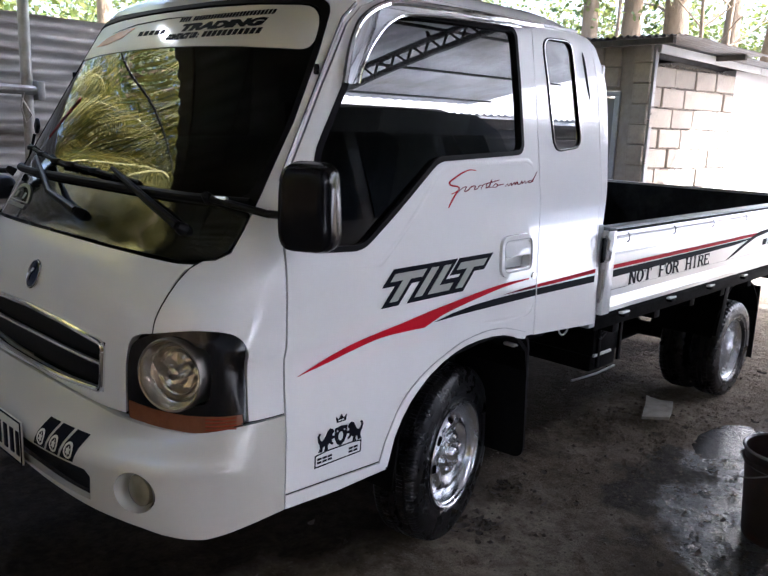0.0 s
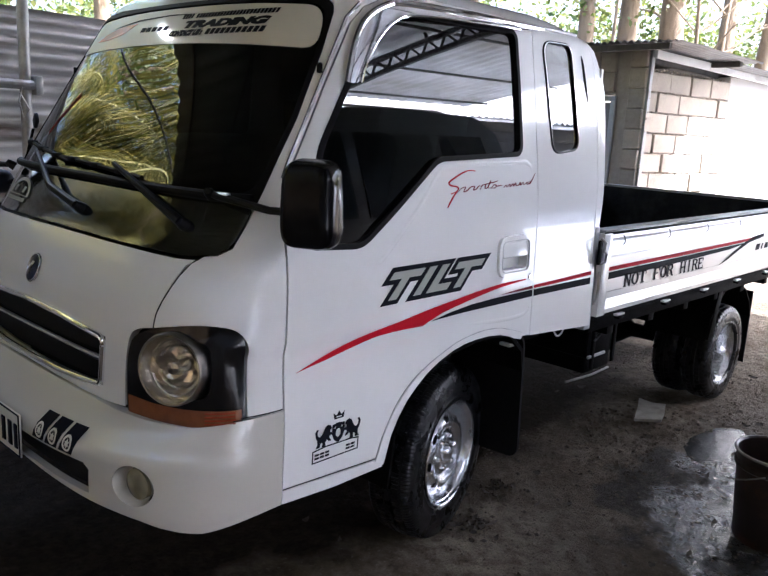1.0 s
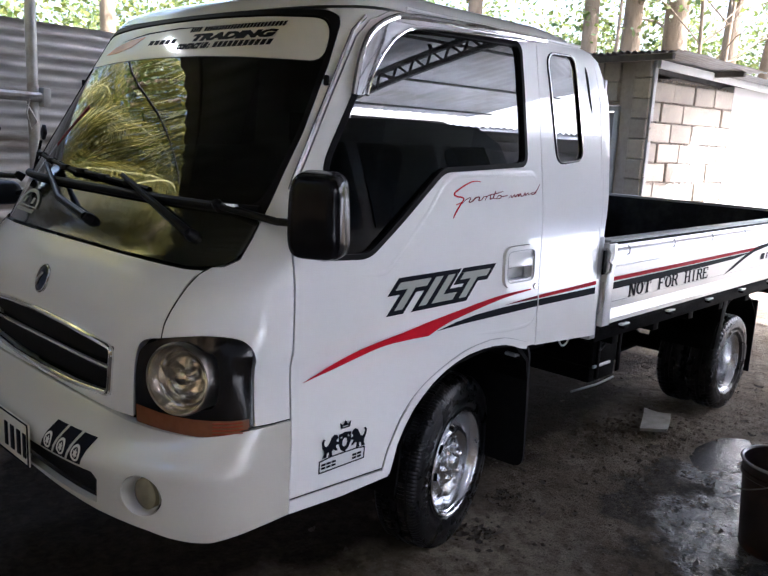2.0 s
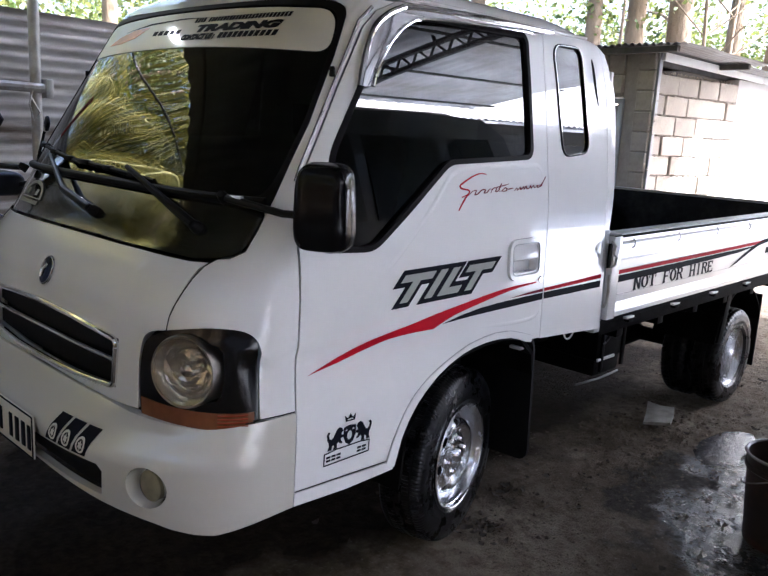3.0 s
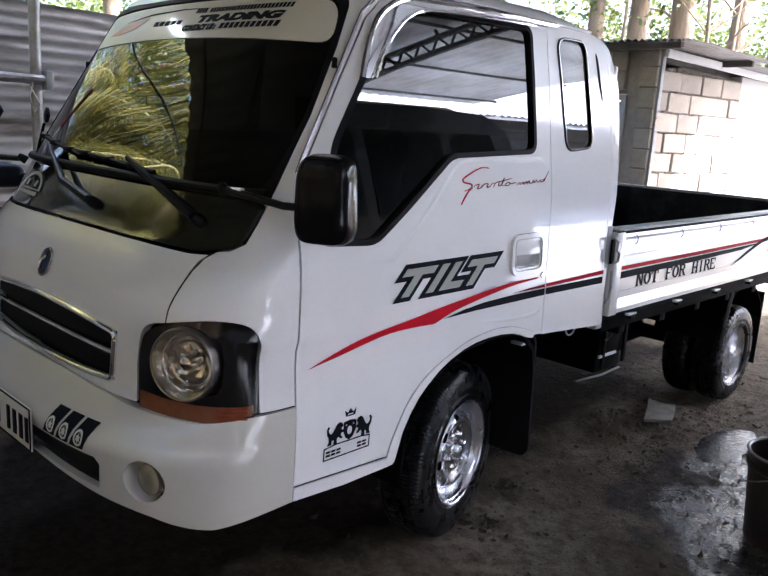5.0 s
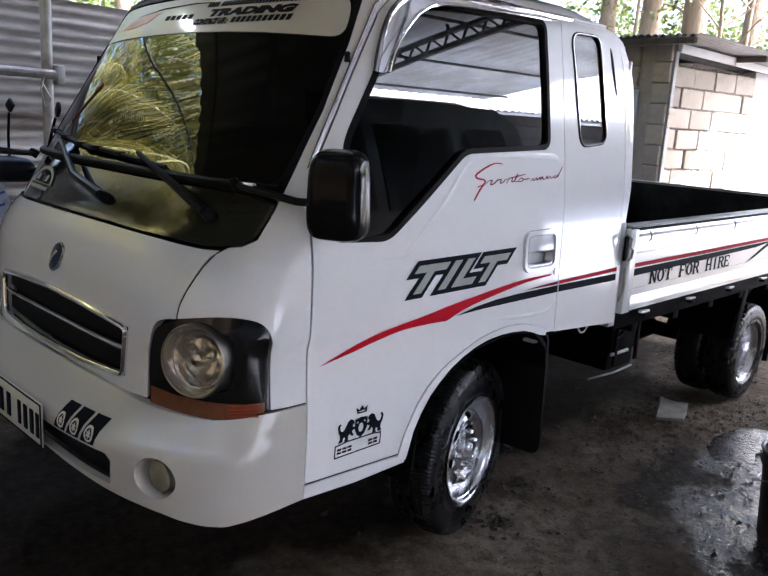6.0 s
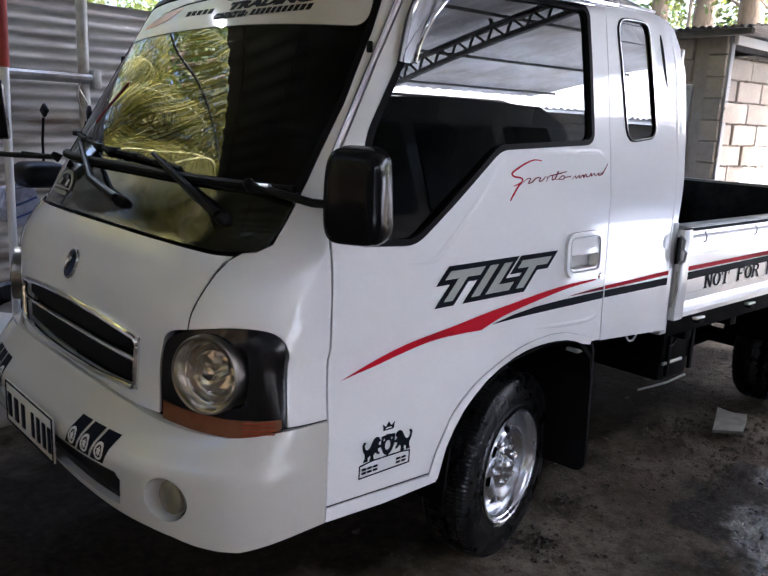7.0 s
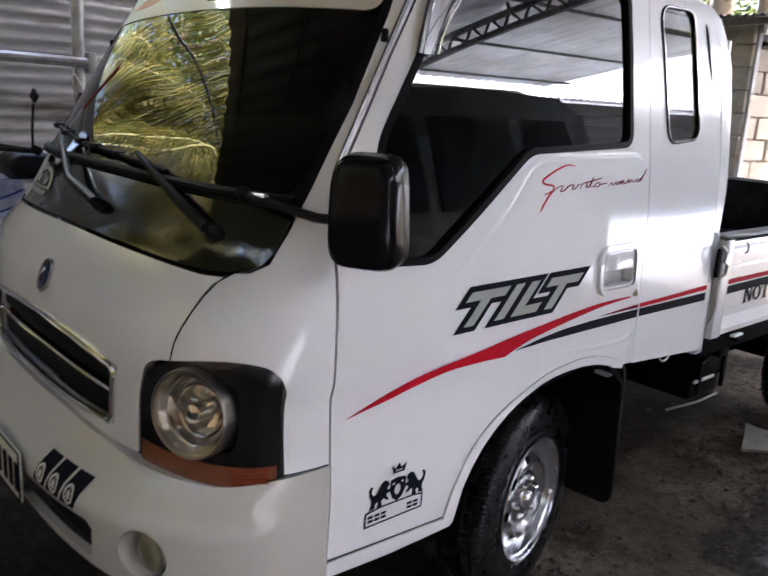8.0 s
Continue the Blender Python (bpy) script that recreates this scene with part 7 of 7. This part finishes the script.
def palm(x, y, h, r, fronds, L, seed, label, lean=(0, 0), droop=1.0, start=0.0):
    t = thing("palm_tree", (x, y, -0.02), label, "palm tree", "palms behind the fence")
    rr = random.Random(seed)
    bm = bmesh.new()
    pts = [Vector((lean[0] * k * k, lean[1] * k * k, h * k)) for k in np.linspace(0, 1, 11)]
    tube(bm, pts, [r * (1.3 if k == 0 else 1.0 - 0.3 * k) * (1.06 if int(k * 10) % 2 else 1) for k in np.linspace(0, 1, 11)], 12)
    part("trunk", bm, BARK, t)
    V, F = [], []
    bm = bmesh.new()
    pts[-1] = pts[-1].copy()
    for i in range(fronds):
        az = i * 2.399 + rr.uniform(-0.2, 0.2)
        up = rr.uniform(-0.55, 0.95)
        d = Vector((math.cos(az), math.sin(az), 0))
        spine = []
        for k in np.linspace(0, 1, 13):
            spine.append(pts[-1] + d * (L * k * (0.55 + 0.45 * math.cos(up))) + Vector((0, 0, L * (k * math.sin(up) * 0.8 - droop * 0.55 * k * k))))
        tube(bm, spine, [0.03 * (1.05 - k) for k in np.linspace(0, 1, 13)], 5)
        side = d.cross(Vector((0, 0, 1))).normalized()
        for k in np.linspace(0.08, 0.99, 74):
            j = min(11, int(k * 12))
            p = spine[j].lerp(spine[j + 1], k * 12 - j)
            fwd = (spine[j + 1] - spine[j]).normalized()
            ln = L * 0.30 * math.sin(math.pi * (0.15 + 0.8 * k)) * rr.uniform(0.85, 1.1)
            for s in (-1, 1):
                e = (side * s + fwd * 0.75 + Vector((0, 0, rr.uniform(-0.35, 0.12)))).normalized()
                w = fwd * 0.0145
                m1 = p + e * ln * 0.55 + Vector((0, 0, -0.05 * ln))
                m2 = p + e * ln + Vector((0, 0, -0.55 * ln))
                b = len(V)
                V += [p - w * 0.5, p + w * 0.5, m1 + w, m1 - w, m2]
                F += [(b, b + 1, b + 2, b + 3), (b + 3, b + 2, b + 4)]
    tagged(part("stalk", bm, PALM_STALK, t), kind="stuff")
    tagged(pydata("frond", V, F, PALM_LEAF, t), kind="stuff")
    return t


for k, (x, y, h, L) in enumerate(((-3.0, 5.5, 4.4, 3.3), (-3.9, 7.0, 5.2, 3.4), (-1.6, 8.2, 4.4, 2.8), (-5.2, 5.4, 4.6, 3.2))):
    palm(x, y, h, 0.13, 20, L, 1 + k, "coconut palm with drooping yellow-green fronds behind the fence", (0.15, -0.1), 1.25)
# palms added out of view to screen the sky and warm the light on the hood
for k, (x, y, h) in enumerate(((-6.1, -2.8, 3.7), (-6.0, 1.2, 3.8), (-6.3, 3.2, 3.6), (-6.6, -4.9, 3.4), (-7.4, -0.8, 4.2))):
    palm(x, y, h, 0.13, 36, 2.6, 21 + k, "unseen palm with yellowing fronds beyond the board wall, added to warm the front light", (0.1, 0.0), 1.0)
for k, (x, y, h, r) in enumerate(((13.66, 6.92, 9, 0.24), (14.55, 6.5, 9, 0.30), (15.5, 5.98, 10, 0.36), (17.7, 5.75, 10, 0.26), (18.3, 5.1, 9, 0.26), (15.2, 5.2, 6, 0.07), (13.3, 6.2, 6, 0.06), (16.4, 5.4, 7, 0.08), (12.5, 9.0, 9, 0.24), (10.0, 12.5, 9, 0.25), (6.5, 13.0, 8, 0.22), (20.0, 4.6, 9, 0.3), (22, 9, 10, 0.3), (3.0, 15, 9, 0.25), (-2, 14, 9, 0.25))):
    broadleaf(x, y, h * 0.95, r * 0.72, (2.4, 2.4, 1.8), 2400, 20 + k, "tall tree with a bare trunk and a thin crown", lean=(0.0, 0.01, -0.015, 0.10, 0.12, -0.12, 0.06, 0.15)[k % 8])


def thicket(name, spots, n, size, seed, label, leaf=0.2):
    V, F = [], []
    for k, (x, y, z) in enumerate(spots):
        v, f = leaves(n, (x, y, z), size, seed + k, leaf)
        F += [tuple(i + len(V) for i in q) for q in f]
        V += v
    return tagged(pydata(name, V, F, LEAF), label, "undergrowth", kind="stuff")


for k, (x, y) in enumerate(((-7.5, 6.5), (-5.0, 8.5), (-1.0, 10.0), (2.5, 11.0))):
    broadleaf(x, y, 4.6 if x > 0 else 6.2, 0.2, (3.0, 2.6, 3.0) if x > 0 else (3.3, 2.6, 3.4), 7000, 70 + k, "leafy tree with a dense low crown", low=1800)
thicket("undergrowth", [(x, 11.5 + 0.9 * math.sin(x), 1.6) for x in np.arange(-10, 12, 1.7)], 2600, (1.7, 1.2, 1.9), 60, "sunlit leafy undergrowth behind the fence", 0.13)
thicket("undergrowth", [(13 + 1.2 * k, 11.5 - 1.0 * k, 1.8) for k in range(9)], 5200, (1.6, 1.4, 2.0), 90, "sunlit leafy undergrowth behind the shed", 0.075)
thicket("far_woods", [(34 * math.cos(a), 34 * math.sin(a), 3.5) for a in np.linspace(0.0, 3.6, 30)], 6000, (3.4, 3.4, 5.0), 120, "distant sunlit woods round the yard", 0.22)

# long low house across the yard
house = thing("house", (20, -11.0, 0), "long dark timber house across the yard", "house")
hw = part("wall", box((0, 0, 2.3), (38, 0.3, 4.6), 0.02), OLD_TIMBER, house)
for k in range(12):
    part("board", box((0, 0.168, 0.20 + 0.38 * k), (38, 0.03, 0.355), 0.004, Euler((radians(3), 0, 0)).to_matrix()), OLD_TIMBER, hw)
corrugated("roof", (-19.5, 1.0, 4.5), (1, 0, 0), (0, -1, 0.25), 39, 5.0, 0.3, 0.03, ROOFTIN, house, nv=4, seed=77)
for k in range(9):
    w = part("window", box((-16 + 4 * k, 0.16, 2.0), (1.5, 0.06, 1.2), 0.01), VAN_GLASS, house)
    part("frame", box((-16 + 4 * k, 0.18, 2.64), (1.7, 0.08, 0.09), 0.01), WHITE_TRIM, w)

# ---- van parked opposite, under the shelter ----
van = thing("parked_van", (3.00, -3.30, 0), "dark parked van facing the pickup across the shelter", "van")


def van_body():
    prof = [(-2.0, 0.35), (-2.05, 0.80), (-1.9, 1.10), (-1.35, 1.22), (-0.95, 2.14), (-0.6, 2.28), (0.8, 2.33), (1.70, 2.29), (1.95, 2.10), (2.12, 1.1), (2.10, 0.35)]
    return rings(bmesh.new(), [[(x * (1 if abs(y) > 0.8 else 1.01), y * (1.0 if z < 1.15 else 1.0 - 0.12 * (z - 1.15)), z) for x, z in prof] for y in (-0.88, -0.78, 0.78, 0.88)], cap=True)


part("body", van_body(), VAN, van)
for x0, x1, lean in ((-0.95, 0.02, 0.25), (0.14, 1.0, 0.0), (1.12, 1.80, -0.1)):
    part("window", rings(bmesh.new(), [[(x0, 0.880 + d, 1.24), (x1, 0.880 + d, 1.24), (x1 + min(lean, 0), 0.780 + d, 2.06), (x0 + max(lean, 0), 0.780 + d, 2.06)] for d in (-0.006, 0.004)], cap=True), VAN_GLASS, van, "dark side window")
part("roof_rail", tube(bmesh.new(), [(-0.5, 0.60, 2.28), (0.0, 0.60, 2.37), (1.4, 0.60, 2.37), (1.7, 0.60, 2.28)], 0.016, 8), PIPE, van)
for x in (-1.45, 1.5):
    for y, b in ((0.82, base_r), (-0.82, base_l)):
        part("wheel", lathe(bmesh.new(), [(0.0005, 0.05), (0.19, 0.05), (0.20, 0.09), (0.30, 0.09), (0.33, 0.05), (0.33, -0.09)], Matrix.Translation((x, y, 0.33)) @ b, 32), TYRE, van)

# ---- pieces: blocks of the shed ----
def block_mesh(lx, ly, lz):
    bm = box((0, 0, 0), (lx, ly, lz), 0.008, None, 1)
    me = bpy.data.meshes.new("block")
    bm.to_mesh(me)
    bm.free()
    me.materials.append(BLOCK)
    return me


half, full = block_mesh(0.190, 0.10, 0.189), block_mesh(0.391, 0.10, 0.189)
rs = random.Random(11)


def lay(parent, a0, a1, along, rows, z0, skip=None):
    """Courses of blocks with staggered joints; along: 'a' or 'b' of the shed's plan."""
    for r in range(rows):
        q = a0 + (0.2 if r % 2 else 0.0)
        items = [(a0 + 0.0925, half)] if r % 2 else []
        while q + 0.185 < a1:
            if q + 0.39 > a1:
                items.append((q + 0.0925, half))
                break
            items.append((q + 0.1925, full))
            q += 0.40
        for c, me in items:
            if skip and skip(c, r):
                continue
            ob = new("block", me)
            ob.parent = parent
            j = rs.uniform(-0.014, 0.006)
            p = on_shed(c, 0.07 + j - 0.02, z0 + 0.2 * r + 0.1) if along == 'a' else on_shed(0.07 + j - 0.02, c, z0 + 0.2 * r + 0.1)
            turn = rot_s.to_4x4() if along == 'a' else rot_s.to_4x4() @ Matrix.Rotation(radians(90), 4, 'Z')
            ob.matrix_basis = Matrix.Translation(p) @ turn @ Matrix.Rotation(rs.uniform(-0.018, 0.018), 4, 'Y')


lay(wall_s, 0.03, 1.62, 'a', 11, -0.05)
lay(wall_w, 0.02, 0.37, 'b', 12, -0.02)
lay(lintel, 0.38, 1.28, 'b', 2, 1.94)
lay(wall_n, 1.32, 4.1, 'b', 12, -0.02)
